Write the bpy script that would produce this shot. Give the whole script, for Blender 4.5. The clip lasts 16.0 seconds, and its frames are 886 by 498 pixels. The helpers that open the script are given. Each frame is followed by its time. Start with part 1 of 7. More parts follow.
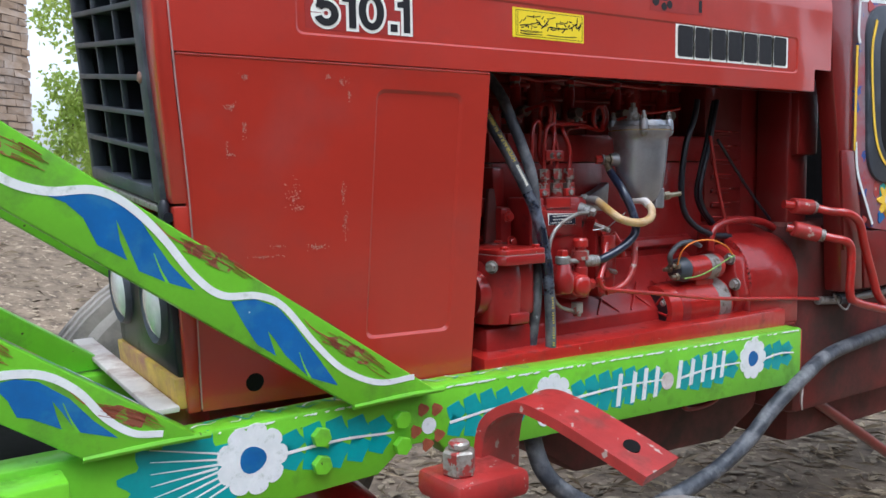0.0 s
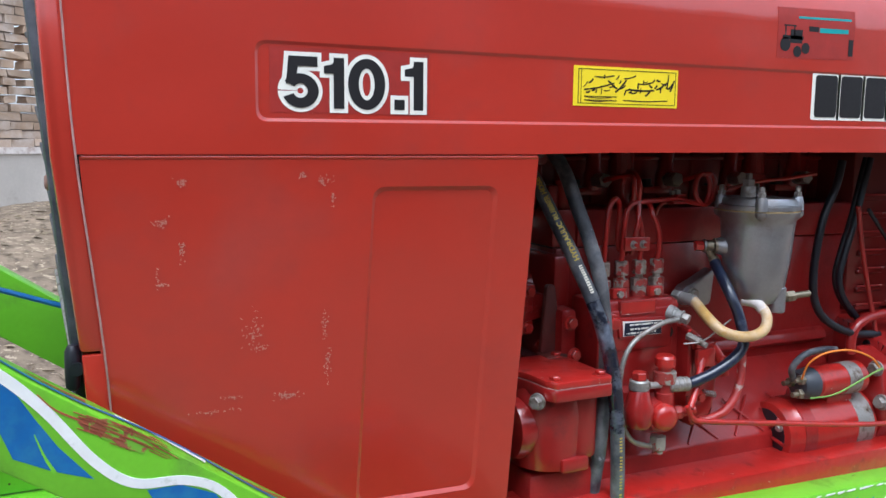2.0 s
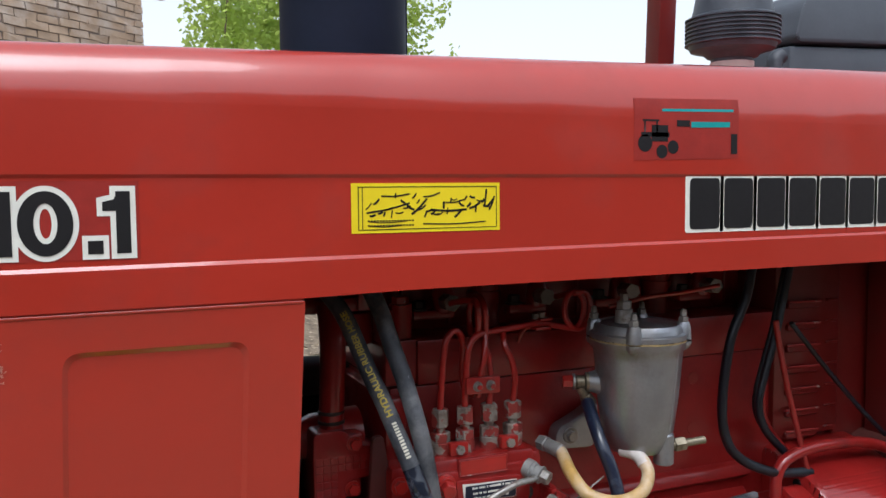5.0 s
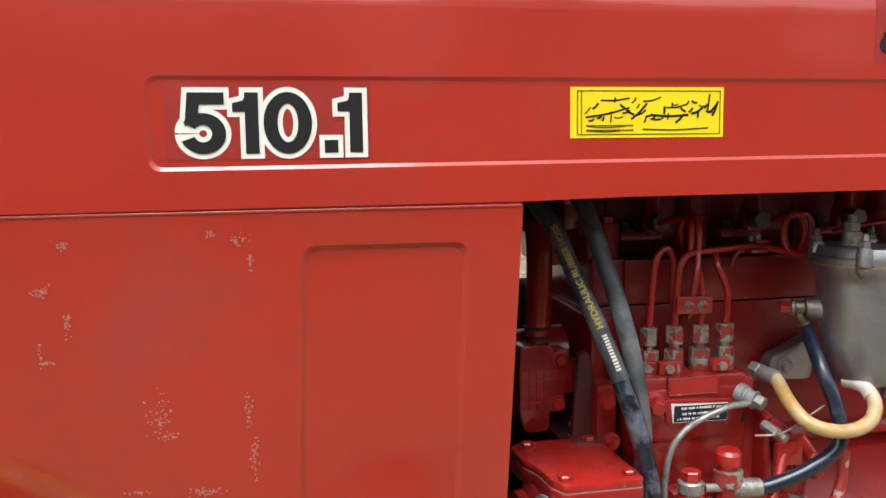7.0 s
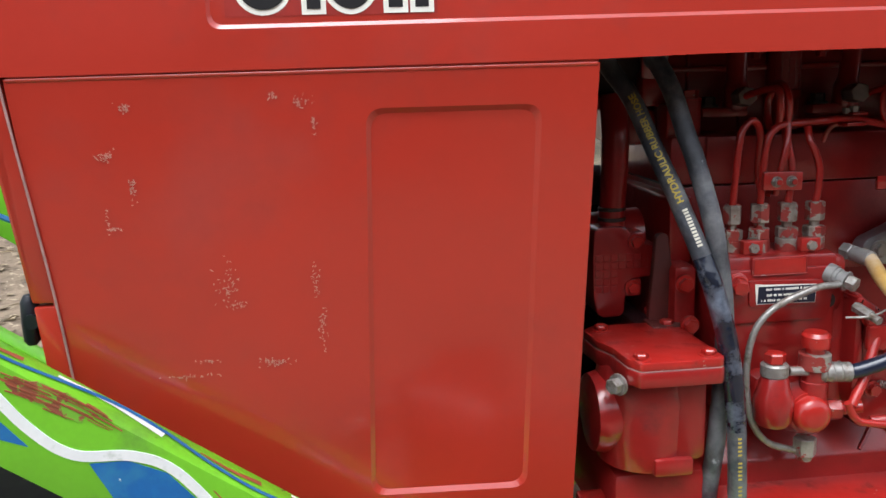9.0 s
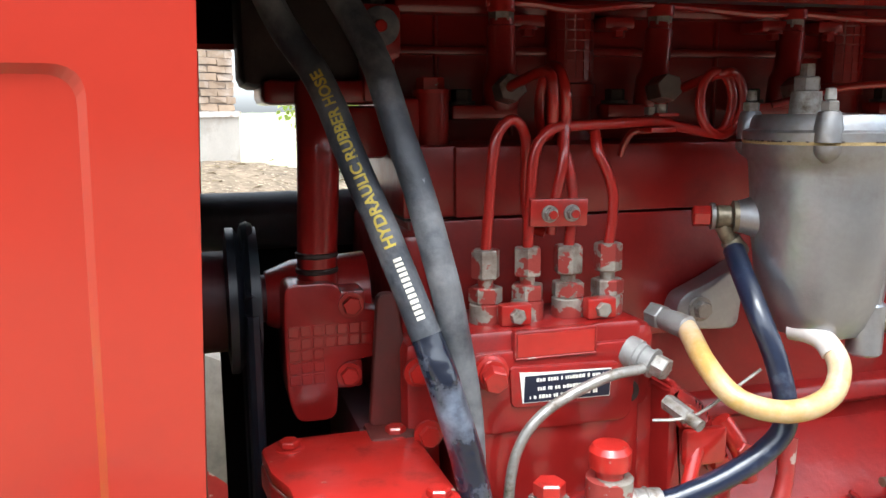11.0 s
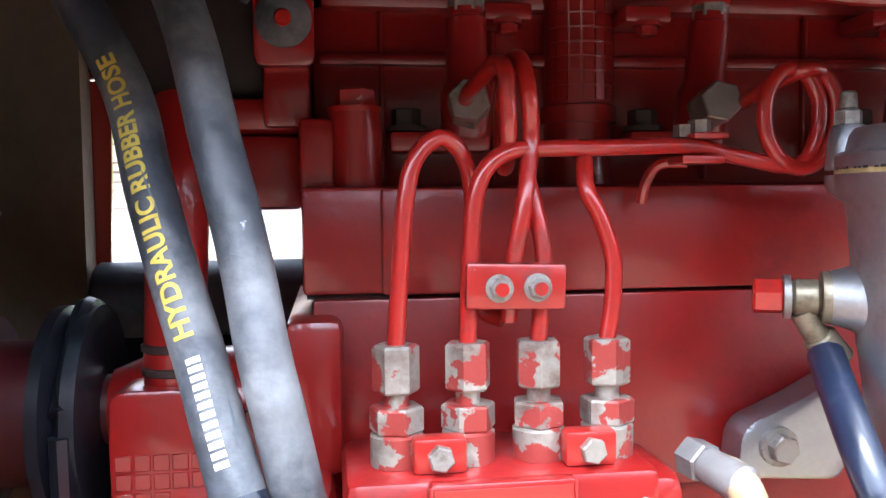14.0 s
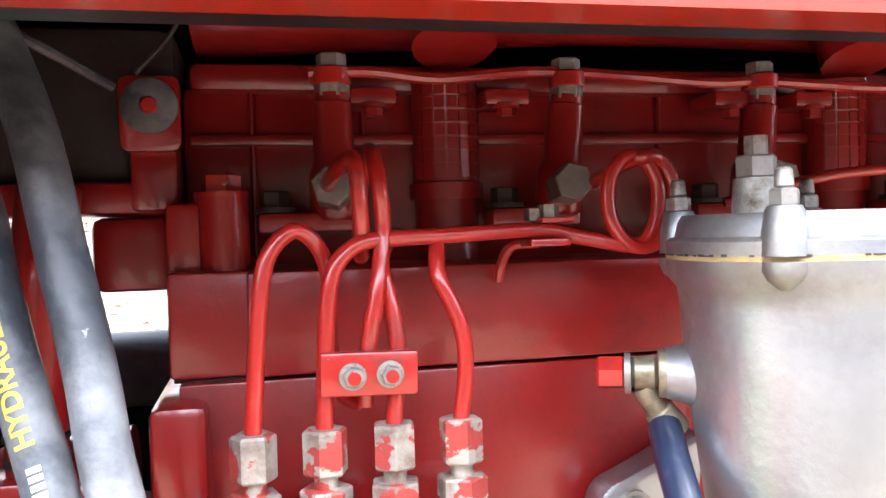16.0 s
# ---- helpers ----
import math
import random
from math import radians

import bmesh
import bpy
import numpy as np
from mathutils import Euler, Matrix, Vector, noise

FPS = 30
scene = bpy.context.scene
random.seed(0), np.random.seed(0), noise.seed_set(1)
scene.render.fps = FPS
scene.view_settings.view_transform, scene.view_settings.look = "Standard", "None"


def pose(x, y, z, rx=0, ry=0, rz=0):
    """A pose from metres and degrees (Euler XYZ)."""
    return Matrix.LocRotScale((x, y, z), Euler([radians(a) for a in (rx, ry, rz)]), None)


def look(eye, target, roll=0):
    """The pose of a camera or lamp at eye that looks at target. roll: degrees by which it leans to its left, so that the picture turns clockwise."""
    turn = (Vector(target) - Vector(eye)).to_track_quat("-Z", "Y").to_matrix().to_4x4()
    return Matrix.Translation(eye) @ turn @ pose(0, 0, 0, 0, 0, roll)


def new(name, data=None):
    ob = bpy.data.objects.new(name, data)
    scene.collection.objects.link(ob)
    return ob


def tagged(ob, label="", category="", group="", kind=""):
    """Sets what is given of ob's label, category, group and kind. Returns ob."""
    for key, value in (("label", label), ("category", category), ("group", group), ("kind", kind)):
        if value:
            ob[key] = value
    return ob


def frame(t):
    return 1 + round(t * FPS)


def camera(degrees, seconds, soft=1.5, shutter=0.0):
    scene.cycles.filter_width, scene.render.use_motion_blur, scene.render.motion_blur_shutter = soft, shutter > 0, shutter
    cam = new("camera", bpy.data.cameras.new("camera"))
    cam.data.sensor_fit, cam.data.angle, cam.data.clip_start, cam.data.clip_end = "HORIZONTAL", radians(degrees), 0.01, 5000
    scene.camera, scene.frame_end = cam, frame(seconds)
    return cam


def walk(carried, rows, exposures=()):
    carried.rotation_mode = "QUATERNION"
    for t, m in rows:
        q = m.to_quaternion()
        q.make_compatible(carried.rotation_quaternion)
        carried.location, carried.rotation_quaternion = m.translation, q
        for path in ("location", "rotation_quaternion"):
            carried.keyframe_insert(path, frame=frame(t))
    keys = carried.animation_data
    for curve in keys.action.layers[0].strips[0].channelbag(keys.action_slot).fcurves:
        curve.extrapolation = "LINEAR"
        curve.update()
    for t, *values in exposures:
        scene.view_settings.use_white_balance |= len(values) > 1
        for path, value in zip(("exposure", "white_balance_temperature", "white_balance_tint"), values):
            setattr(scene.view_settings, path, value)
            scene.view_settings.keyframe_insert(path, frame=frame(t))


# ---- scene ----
cam = camera(56.2, 16.0)
PATH = [
    (0, (-0.817, -1.087, 0.994), (0.281, 0.574, 0.807), -0.8),
    (0.5, (-0.845, -1.054, 1.088), (0.254, 0.584, 0.76), -0.1),
    (1, (-0.831, -1.009, 1.144), (0.359, 0.578, 0.889), -0.3),
    (1.5, (-0.694, -0.952, 1.149), (0.366, 0.726, 0.904), -0.6),
    (2, (-0.513, -0.862, 1.168), (0.299, 0.947, 0.909), 0.5),
    (2.5, (-0.416, -0.72, 1.179), (0.333, 1.126, 1.0), 0.4),
    (3, (-0.352, -0.686, 1.225), (0.131, 1.248, 1.07), -0.7),
    (3.5, (-0.267, -0.713, 1.27), (0.14, 1.244, 1.2), -0.0),
    (4, (-0.197, -0.735, 1.268), (0.483, 1.143, 1.163), -0.0),
    (4.2, (-0.181, -0.74, 1.267), (0.607, 1.095, 1.154), -0.3),
    (6.3, (-0.182, -0.771, 1.222), (0.465, 1.109, 1.009), -1.3),
    (6.5, (-0.192, -0.766, 1.219), (0.396, 1.132, 0.991), -0.9),
    (7, (-0.224, -0.753, 1.2), (0.151, 1.198, 0.968), -0.7),
    (7.5, (-0.229, -0.731, 1.172), (0.085, 1.229, 0.929), 0.1),
    (8, (-0.232, -0.718, 1.135), (-0.012, 1.232, 0.745), -1.2),
    (8.5, (-0.243, -0.722, 1.13), (-0.118, 1.222, 0.68), -2.0),
    (9, (-0.223, -0.729, 1.139), (-0.017, 1.22, 0.74), -1.8),
    (9.5, (-0.165, -0.721, 1.144), (0.28, 1.194, 0.775), -2.0),
    (10, (-0.124, -0.599, 1.136), (0.465, 1.279, 0.783), 0.4),
    (10.2, (-0.11, -0.555, 1.136), (0.519, 1.309, 0.776), 1.1),
    (12.3, (0.146, -0.285, 1.006), (0.31, 1.696, 0.791), -3.1),
    (12.5, (0.142, -0.272, 1.006), (0.249, 1.715, 0.803), -2.6),
    (13, (0.137, -0.241, 1.009), (0.237, 1.746, 0.805), -0.6),
    (13.5, (0.139, -0.231, 1.038), (0.255, 1.751, 0.799), 0.1),
    (14, (0.16, -0.231, 1.058), (0.427, 1.748, 0.942), -0.7),
    (14.5, (0.174, -0.236, 1.063), (0.551, 1.726, 0.974), -0.6),
    (15, (0.188, -0.248, 1.072), (0.622, 1.703, 1.001), -1.6),
    (15.5, (0.19, -0.248, 1.079), (0.652, 1.697, 1.029), -1.8),
    (16, (0.19, -0.251, 1.084), (0.636, 1.698, 1.04), -1.7),
]
walk(cam, [(t, look(eye, target, roll)) for t, eye, target, roll in PATH],
     exposures=[(0, 0.84, 5550, 10), (0.5, 0.93, 5550, 10), (1.5, 0.90, 5550, 10), (2.5, 1.2, 5450, 10), (3.0, 1.3, 5900, 8), (3.5, 0.82, 5700, 10), (4.2, 0.62, 5700, 10), (6.5, 1.05, 6300, 8), (7, 1.18, 6300, 8), (7.5, 1.1, 6000, 10), (8, 1.00, 5950, 10),
                (9, 1.08, 6000, 10), (9.5, 1.28, 6300, 6), (10, 1.58, 6350, 4), (12.5, 2.27, 5250, 11), (13, 2.22, 5250, 11), (14, 3.2, 5450, 10), (15, 3.5, 5700, 10), (16, 3.6, 5750, 10)])

# ---- world and sun: bright, hazy sky ----
world = bpy.data.worlds.new("hazy_sky")
scene.world = world
world.use_nodes = True
wn, wl = world.node_tree.nodes, world.node_tree.links
wn.clear()
sky = wn.new("ShaderNodeTexSky")
sky.sky_type, sky.sun_disc = "NISHITA", False
sky.sun_elevation, sky.sun_rotation = radians(64), radians(198)
sky.air_density, sky.dust_density, sky.ozone_density = 1.0, 2.5, 1.0
pale = wn.new("ShaderNodeHueSaturation")
pale.inputs["Saturation"].default_value = 0.18
wbg, wout = wn.new("ShaderNodeBackground"), wn.new("ShaderNodeOutputWorld")
wbg.inputs["Strength"].default_value = 0.15
wl.new(sky.outputs[0], pale.inputs["Color"])
wl.new(pale.outputs[0], wbg.inputs["Color"])
wl.new(wbg.outputs[0], wout.inputs[0])

sun_data = bpy.data.lights.new("sun", "SUN")
sun_data.energy, sun_data.angle, sun_data.color = 0.9, radians(35), (1.0, 0.97, 0.93)
sun = new("sun", sun_data)
sun.matrix_world = look((-1.4, -4.3, 9.2), (0, 0, 0))


# ---- materials ----
def socket(nodes, links, value, target):
    if hasattr(value, "is_output"):
        links.new(value, target)
    else:
        target.default_value = value


def surface(name, col, rough=0.5, metal=0.0, coat=0.0, vary=0.12, scale=8.0, fine=160.0, bump=0.08,
            dirt=None, dirt_amount=0.0, dirt_scale=5.0, chips=None, chips_amount=0.0, chips_scale=30.0, spec=0.5, island=0.0, wave=0.0, wave_scale=5.0, coat_rough=0.08):
    """Base colour with broad and fine variation, optional dirt and chips, and a small relief."""
    m = bpy.data.materials.new(name)
    m.use_nodes = True
    n, l = m.node_tree.nodes, m.node_tree.links
    b = n["Principled BSDF"]
    co = n.new("ShaderNodeTexCoord")

    def noise_at(s, detail=4.0, rough_=0.55):
        t = n.new("ShaderNodeTexNoise")
        t.inputs["Scale"].default_value, t.inputs["Detail"].default_value, t.inputs["Roughness"].default_value = s, detail, rough_
        l.new(co.outputs["Object"], t.inputs["Vector"])
        return t.outputs["Fac"]

    def ramp(fac, lo, hi):
        r = n.new("ShaderNodeMapRange")
        r.inputs[1].default_value, r.inputs[2].default_value = lo, hi
        l.new(fac, r.inputs[0])
        return r.outputs[0]

    def mix(fac, a, c):
        x = n.new("ShaderNodeMix")
        x.data_type = "RGBA"
        socket(n, l, fac, x.inputs[0])
        socket(n, l, a, x.inputs[6])
        socket(n, l, c, x.inputs[7])
        return x.outputs[2]

    dark = tuple(c * (1 - vary) for c in col) + (1,)
    light = tuple(min(1, c * (1 + vary)) for c in col) + (1,)
    out = mix(ramp(noise_at(scale), 0.3, 0.7), dark, light)
    out = mix(ramp(noise_at(fine, 2.0), 0.2, 0.8), out, mix(0.5, out, dark))
    if island:
        g = n.new("ShaderNodeNewGeometry")
        out = mix(ramp(g.outputs["Random Per Island"], 0.0, 1.0), mix(island, out, (0.01, 0.01, 0.01, 1)), out)
    if dirt:
        f = ramp(noise_at(dirt_scale, 8.0, 0.65), 0.62 - 0.3 * dirt_amount, 0.80 - 0.2 * dirt_amount)
        out = mix(f, out, (*dirt, 1))
        rr = n.new("ShaderNodeMix")
        l.new(f, rr.inputs[0])
        rr.inputs[2].default_value, rr.inputs[3].default_value = rough, min(1, rough + 0.35)
        l.new(rr.outputs[0], b.inputs["Roughness"])
    else:
        l.new(ramp_rough(n, l, noise_at(scale * 3), rough), b.inputs["Roughness"])
    if chips:
        f = ramp(noise_at(chips_scale, 6.0, 0.6), 0.70 - 0.25 * chips_amount, 0.72 - 0.25 * chips_amount)
        out = mix(f, out, (*chips, 1))
    l.new(out, b.inputs["Base Color"])
    b.inputs["Metallic"].default_value = metal
    b.inputs["Specular IOR Level"].default_value = spec
    b.inputs["Coat Weight"].default_value, b.inputs["Coat Roughness"].default_value = coat, coat_rough
    if bump:
        bp = n.new("ShaderNodeBump")
        bp.inputs["Strength"].default_value, bp.inputs["Distance"].default_value = bump, 0.004
        l.new(noise_at(fine * 0.5, 5.0), bp.inputs["Height"])
        if wave:
            bw = n.new("ShaderNodeBump")
            bw.inputs["Strength"].default_value, bw.inputs["Distance"].default_value = 1.0, wave
            l.new(noise_at(wave_scale, 1.5, 0.4), bw.inputs["Height"])
            l.new(bw.outputs[0], bp.inputs["Normal"])
        l.new(bp.outputs[0], b.inputs["Normal"])
        l.new(bp.outputs[0], b.inputs["Coat Normal"])
    return m


def ramp_rough(n, l, fac, rough):
    r = n.new("ShaderNodeMapRange")
    r.inputs[3].default_value, r.inputs[4].default_value = rough * 0.8, min(1.0, rough * 1.2)
    l.new(fac, r.inputs[0])
    return r.outputs[0]


M = {
    "hood_red": surface("hood_red", (0.43, 0.028, 0.0135), 0.34, spec=0.5, coat=1.0, coat_rough=0.10, vary=0.07, scale=3, fine=60, bump=0.010, wave=0.010, wave_scale=5, dirt=(0.36, 0.030, 0.017), dirt_amount=0.3, dirt_scale=4),
    "engine_red": surface("engine_red", (0.31, 0.014, 0.012), 0.28, coat=0.6, coat_rough=0.09, vary=0.2, scale=14, fine=90, bump=0.08, wave=0.0016, wave_scale=30, dirt=(0.12, 0.012, 0.012), dirt_amount=0.3, dirt_scale=14),
    "casting_red": surface("casting_red", (0.315, 0.014, 0.012), 0.32, coat=0.4, coat_rough=0.10, vary=0.18, scale=18, fine=240, bump=0.10, wave=0.0014, wave_scale=24, dirt=(0.18, 0.008, 0.008), dirt_amount=0.28, dirt_scale=11),
    "bright_red": surface("bright_red", (0.41, 0.018, 0.013), 0.28, coat=0.6, coat_rough=0.08, vary=0.16, scale=25, fine=150, bump=0.07, wave=0.0010, wave_scale=50, dirt=(0.16, 0.025, 0.02), dirt_amount=0.22, dirt_scale=34, chips=(0.40, 0.30, 0.25), chips_amount=0.03, chips_scale=90),
    "worn_red": surface("worn_red", (0.40, 0.03, 0.025), 0.42, coat=0.3, vary=0.2, scale=20, fine=150, bump=0.1, chips=(0.46, 0.33, 0.28), chips_amount=0.30, chips_scale=45, dirt=(0.18, 0.04, 0.03), dirt_amount=0.3, dirt_scale=18),
    # Darker than the hood paint, to stand for the shade round the cab.
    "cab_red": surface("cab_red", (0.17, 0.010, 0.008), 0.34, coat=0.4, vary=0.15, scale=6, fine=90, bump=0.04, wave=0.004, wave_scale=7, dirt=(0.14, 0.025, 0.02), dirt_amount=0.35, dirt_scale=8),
    "green": surface("green", (0.185, 0.56, 0.020), 0.38, coat=0.2, vary=0.12, scale=9, fine=140, bump=0.06, dirt=(0.12, 0.27, 0.03), dirt_amount=0.25, dirt_scale=10, chips=(0.05, 0.035, 0.02), chips_amount=0.06, chips_scale=45),
    "blue_paint": surface("blue_paint", (0.012, 0.125, 0.36), 0.4, vary=0.16, scale=22, fine=200, bump=0.05, dirt=(0.03, 0.20, 0.36), dirt_amount=0.4, dirt_scale=26, chips=(0.5, 0.6, 0.62), chips_amount=0.03, chips_scale=70),
    "teal_paint": surface("teal_paint", (0.018, 0.33, 0.33), 0.4, vary=0.14, scale=30, fine=200, bump=0.05),
    "white_paint": surface("white_paint", (0.78, 0.80, 0.78), 0.45, vary=0.08, scale=40, fine=200, bump=0.05, dirt=(0.45, 0.5, 0.42), dirt_amount=0.2, dirt_scale=60),
    "brown_paint": surface("brown_paint", (0.33, 0.085, 0.04), 0.5, vary=0.25, scale=60, fine=250, bump=0.06),
    "yellow_paint": surface("yellow_paint", (0.85, 0.55, 0.03), 0.45, vary=0.1, scale=30, fine=200, bump=0.03),
    "sticker_yellow": surface("sticker_yellow", (0.90, 0.70, 0.012), 0.35, vary=0.05, scale=15, fine=100, bump=0.0),
    "sticker_black": surface("sticker_black", (0.006, 0.005, 0.006), 0.5, vary=0.2, scale=60, fine=300, bump=0.0),
    "sticker_white": surface("sticker_white", (0.84, 0.83, 0.74), 0.4, vary=0.06, scale=60, fine=300, bump=0.0),
    "sticker_film": surface("sticker_film", (0.33, 0.022, 0.014), 0.45, vary=0.15, scale=40, fine=300, bump=0.02),
    "sticker_grey": surface("sticker_grey", (0.50, 0.22, 0.17), 0.5, vary=0.15, scale=60, fine=300, bump=0.0),
    "black_plastic": surface("black_plastic", (0.050, 0.057, 0.070), 0.42, vary=0.25, scale=20, fine=200, bump=0.05, dirt=(0.11, 0.12, 0.14), dirt_amount=0.4, dirt_scale=14),
    "black_paint": surface("black_paint", (0.010, 0.011, 0.017), 0.36, vary=0.2, scale=8, fine=100, bump=0.03, dirt=(0.025, 0.04, 0.05), dirt_amount=0.3, dirt_scale=9),
    "stack_black": surface("stack_black", (0.010, 0.014, 0.028), 0.55, vary=0.2, scale=8, fine=100, bump=0.02, spec=0.12),
    # Dark brown of the added wall, so that it throws little light back.
    "mud": surface("mud", (0.11, 0.08, 0.058), 0.95, vary=0.25, scale=2, fine=40, bump=0.5, dirt=(0.08, 0.055, 0.04), dirt_amount=0.5, dirt_scale=3),
    "seat_grey": surface("seat_grey", (0.075, 0.085, 0.10), 0.5, vary=0.15, scale=10, fine=150, bump=0.06),
    # Engine red darkened to stand for the shade round the fan.
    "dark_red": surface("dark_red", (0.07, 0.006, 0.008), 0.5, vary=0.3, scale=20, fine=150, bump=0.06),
    # Near-black stands in for deep shade: sheets, blockers and holes use it.
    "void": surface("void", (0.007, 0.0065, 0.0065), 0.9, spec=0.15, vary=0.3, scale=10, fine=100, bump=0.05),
    "rubber": surface("rubber", (0.050, 0.055, 0.066), 0.42, vary=0.35, scale=26, fine=300, bump=0.16, wave=0.003, wave_scale=60, dirt=(0.21, 0.212, 0.218), dirt_amount=0.55, dirt_scale=17, chips=(0.30, 0.31, 0.34), chips_amount=0.0, chips_scale=42),
    "hose_blue": surface("hose_blue", (0.012, 0.018, 0.040), 0.30, coat=0.4, vary=0.3, scale=30, fine=200, bump=0.08, dirt=(0.09, 0.11, 0.15), dirt_amount=0.12, dirt_scale=30),
    "hose_amber": surface("hose_amber", (0.50, 0.30, 0.085), 0.35, coat=0.3, vary=0.2, scale=40, fine=200, bump=0.04, dirt=(0.66, 0.55, 0.44), dirt_amount=0.72, dirt_scale=14),
    "hose_scuff": surface("hose_scuff", (0.085, 0.096, 0.115), 0.5, vary=0.3, scale=60, fine=300, bump=0.0),
    "plate_navy": surface("plate_navy", (0.012, 0.016, 0.035), 0.35, vary=0.2, scale=60, fine=300, bump=0.0),
    "hose_print": surface("hose_print", (0.55, 0.42, 0.06), 0.6, vary=0.25, scale=80, fine=400, bump=0.0),
    "hose_white": surface("hose_white", (0.72, 0.68, 0.55), 0.6, vary=0.2, scale=80, fine=400, bump=0.0),
    "cast_alu": surface("cast_alu", (0.39, 0.405, 0.43), 0.36, metal=0.85, vary=0.2, scale=12, fine=240, bump=0.14, wave=0.003, wave_scale=22, dirt=(0.22, 0.175, 0.13), dirt_amount=0.34, dirt_scale=8),
    "steel": surface("steel", (0.40, 0.38, 0.35), 0.42, metal=0.6, vary=0.25, scale=60, fine=300, bump=0.15, dirt=(0.10, 0.06, 0.03), dirt_amount=0.45, dirt_scale=60),
    "chipped_steel": surface("chipped_steel", (0.40, 0.37, 0.32), 0.36, metal=0.4, vary=0.3, scale=60, fine=300, bump=0.18, chips=(0.38, 0.06, 0.05), chips_amount=0.72, chips_scale=48, dirt=(0.16, 0.09, 0.07), dirt_amount=0.45, dirt_scale=44),
    "dark_iron": surface("dark_iron", (0.045, 0.032, 0.028), 0.6, metal=0.3, vary=0.35, scale=30, fine=200, bump=0.2),
    "brass": surface("brass", (0.28, 0.24, 0.17), 0.4, metal=0.6, vary=0.2, scale=50, fine=300, bump=0.1, dirt=(0.10, 0.07, 0.03), dirt_amount=0.4, dirt_scale=60),
    "gasket": surface("gasket", (0.34, 0.24, 0.10), 0.8, vary=0.3, scale=60, fine=300, bump=0.2),
    # Plain near-white stands in for the bright reflections in the lamps.
    "lens": surface("lens", (0.86, 0.87, 0.88), 0.15, metal=0.0, coat=1.0, vary=0.2, scale=40, fine=120, bump=0.15),
    "radiator_dust": surface("radiator_dust", (0.19, 0.15, 0.11), 0.7, vary=0.35, scale=9, fine=120, bump=0.25, dirt=(0.24, 0.19, 0.13), dirt_amount=0.5, dirt_scale=7),
    "fan_grey": surface("fan_grey", (0.36, 0.36, 0.38), 0.45, vary=0.25, scale=16, fine=120, bump=0.08, dirt=(0.22, 0.19, 0.15), dirt_amount=0.5, dirt_scale=14),
    "board_paint": surface("board_paint", (0.26, 0.24, 0.27), 0.45, coat=0.2, vary=0.25, scale=16, fine=150, bump=0.05, dirt=(0.42, 0.075, 0.085), dirt_amount=0.85, dirt_scale=9, chips=(0.06, 0.11, 0.36), chips_amount=0.42, chips_scale=26),
    "hose_wrap": surface("hose_wrap", (0.012, 0.016, 0.030), 0.24, coat=0.5, vary=0.3, scale=20, fine=150, bump=0.10, wave=0.004, wave_scale=45, dirt=(0.20, 0.23, 0.29), dirt_amount=0.42, dirt_scale=20, chips=(0.55, 0.56, 0.56), chips_amount=0.04, chips_scale=30),
    "zinc": surface("zinc", (0.33, 0.325, 0.31), 0.42, metal=0.35, vary=0.2, scale=50, fine=300, bump=0.12, dirt=(0.26, 0.20, 0.15), dirt_amount=0.35, dirt_scale=40),
    # Darkened through its grime to stand for the shade underneath the tractor.
    "grimy_red": surface("grimy_red", (0.15, 0.016, 0.013), 0.5, vary=0.3, scale=7, fine=120, bump=0.15, dirt=(0.055, 0.030, 0.022), dirt_amount=0.75, dirt_scale=6),
    "rusty_screw": surface("rusty_screw", (0.30, 0.17, 0.13), 0.7, metal=0.2, vary=0.3, scale=60, fine=300, bump=0.2),
    "dry_brush": surface("dry_brush", (0.26, 0.085, 0.045), 0.5, vary=0.3, scale=40, fine=250, bump=0.05, chips=(0.165, 0.42, 0.03), chips_amount=0.92, chips_scale=60),
    "rust": surface("rust", (0.66, 0.44, 0.08), 0.55, vary=0.2, scale=20, fine=200, bump=0.1, dirt=(0.45, 0.22, 0.16), dirt_amount=0.6, dirt_scale=16),
    "dusty_white": surface("dusty_white", (0.68, 0.62, 0.57), 0.65, vary=0.15, scale=12, fine=150, bump=0.15, dirt=(0.36, 0.25, 0.20), dirt_amount=0.5, dirt_scale=13),
    "wire_orange": surface("wire_orange", (0.75, 0.22, 0.02), 0.4, vary=0.1, scale=50, fine=200, bump=0.0),
    "wire_green": surface("wire_green", (0.20, 0.36, 0.08), 0.4, vary=0.1, scale=50, fine=200, bump=0.0),
    "wire_blue": surface("wire_blue", (0.008, 0.06, 0.12), 0.4, vary=0.1, scale=50, fine=200, bump=0.0),
    "tyre": surface("tyre", (0.10, 0.095, 0.088), 0.75, vary=0.3, scale=20, fine=200, bump=0.2, dirt=(0.34, 0.31, 0.27), dirt_amount=0.8, dirt_scale=6),
    "brick": surface("brick", (0.46, 0.335, 0.235), 0.9, vary=0.22, scale=5, fine=90, bump=0.5, dirt=(0.52, 0.44, 0.38), dirt_amount=0.5, dirt_scale=4, island=0.35),
    "mortar": surface("mortar", (0.20, 0.16, 0.135), 0.95, vary=0.2, scale=8, fine=90, bump=0.5),
    "plaster": surface("plaster", (0.50, 0.46, 0.41), 0.9, vary=0.14, scale=2.5, fine=60, bump=0.4, dirt=(0.30, 0.25, 0.20), dirt_amount=0.45, dirt_scale=2.2),
    "soil": surface("soil", (0.25, 0.19, 0.13), 0.95, vary=0.25, scale=3, fine=50, bump=0.8, dirt=(0.085, 0.062, 0.042), dirt_amount=0.55, dirt_scale=14, chips=(0.40, 0.32, 0.22), chips_amount=0.42, chips_scale=24),
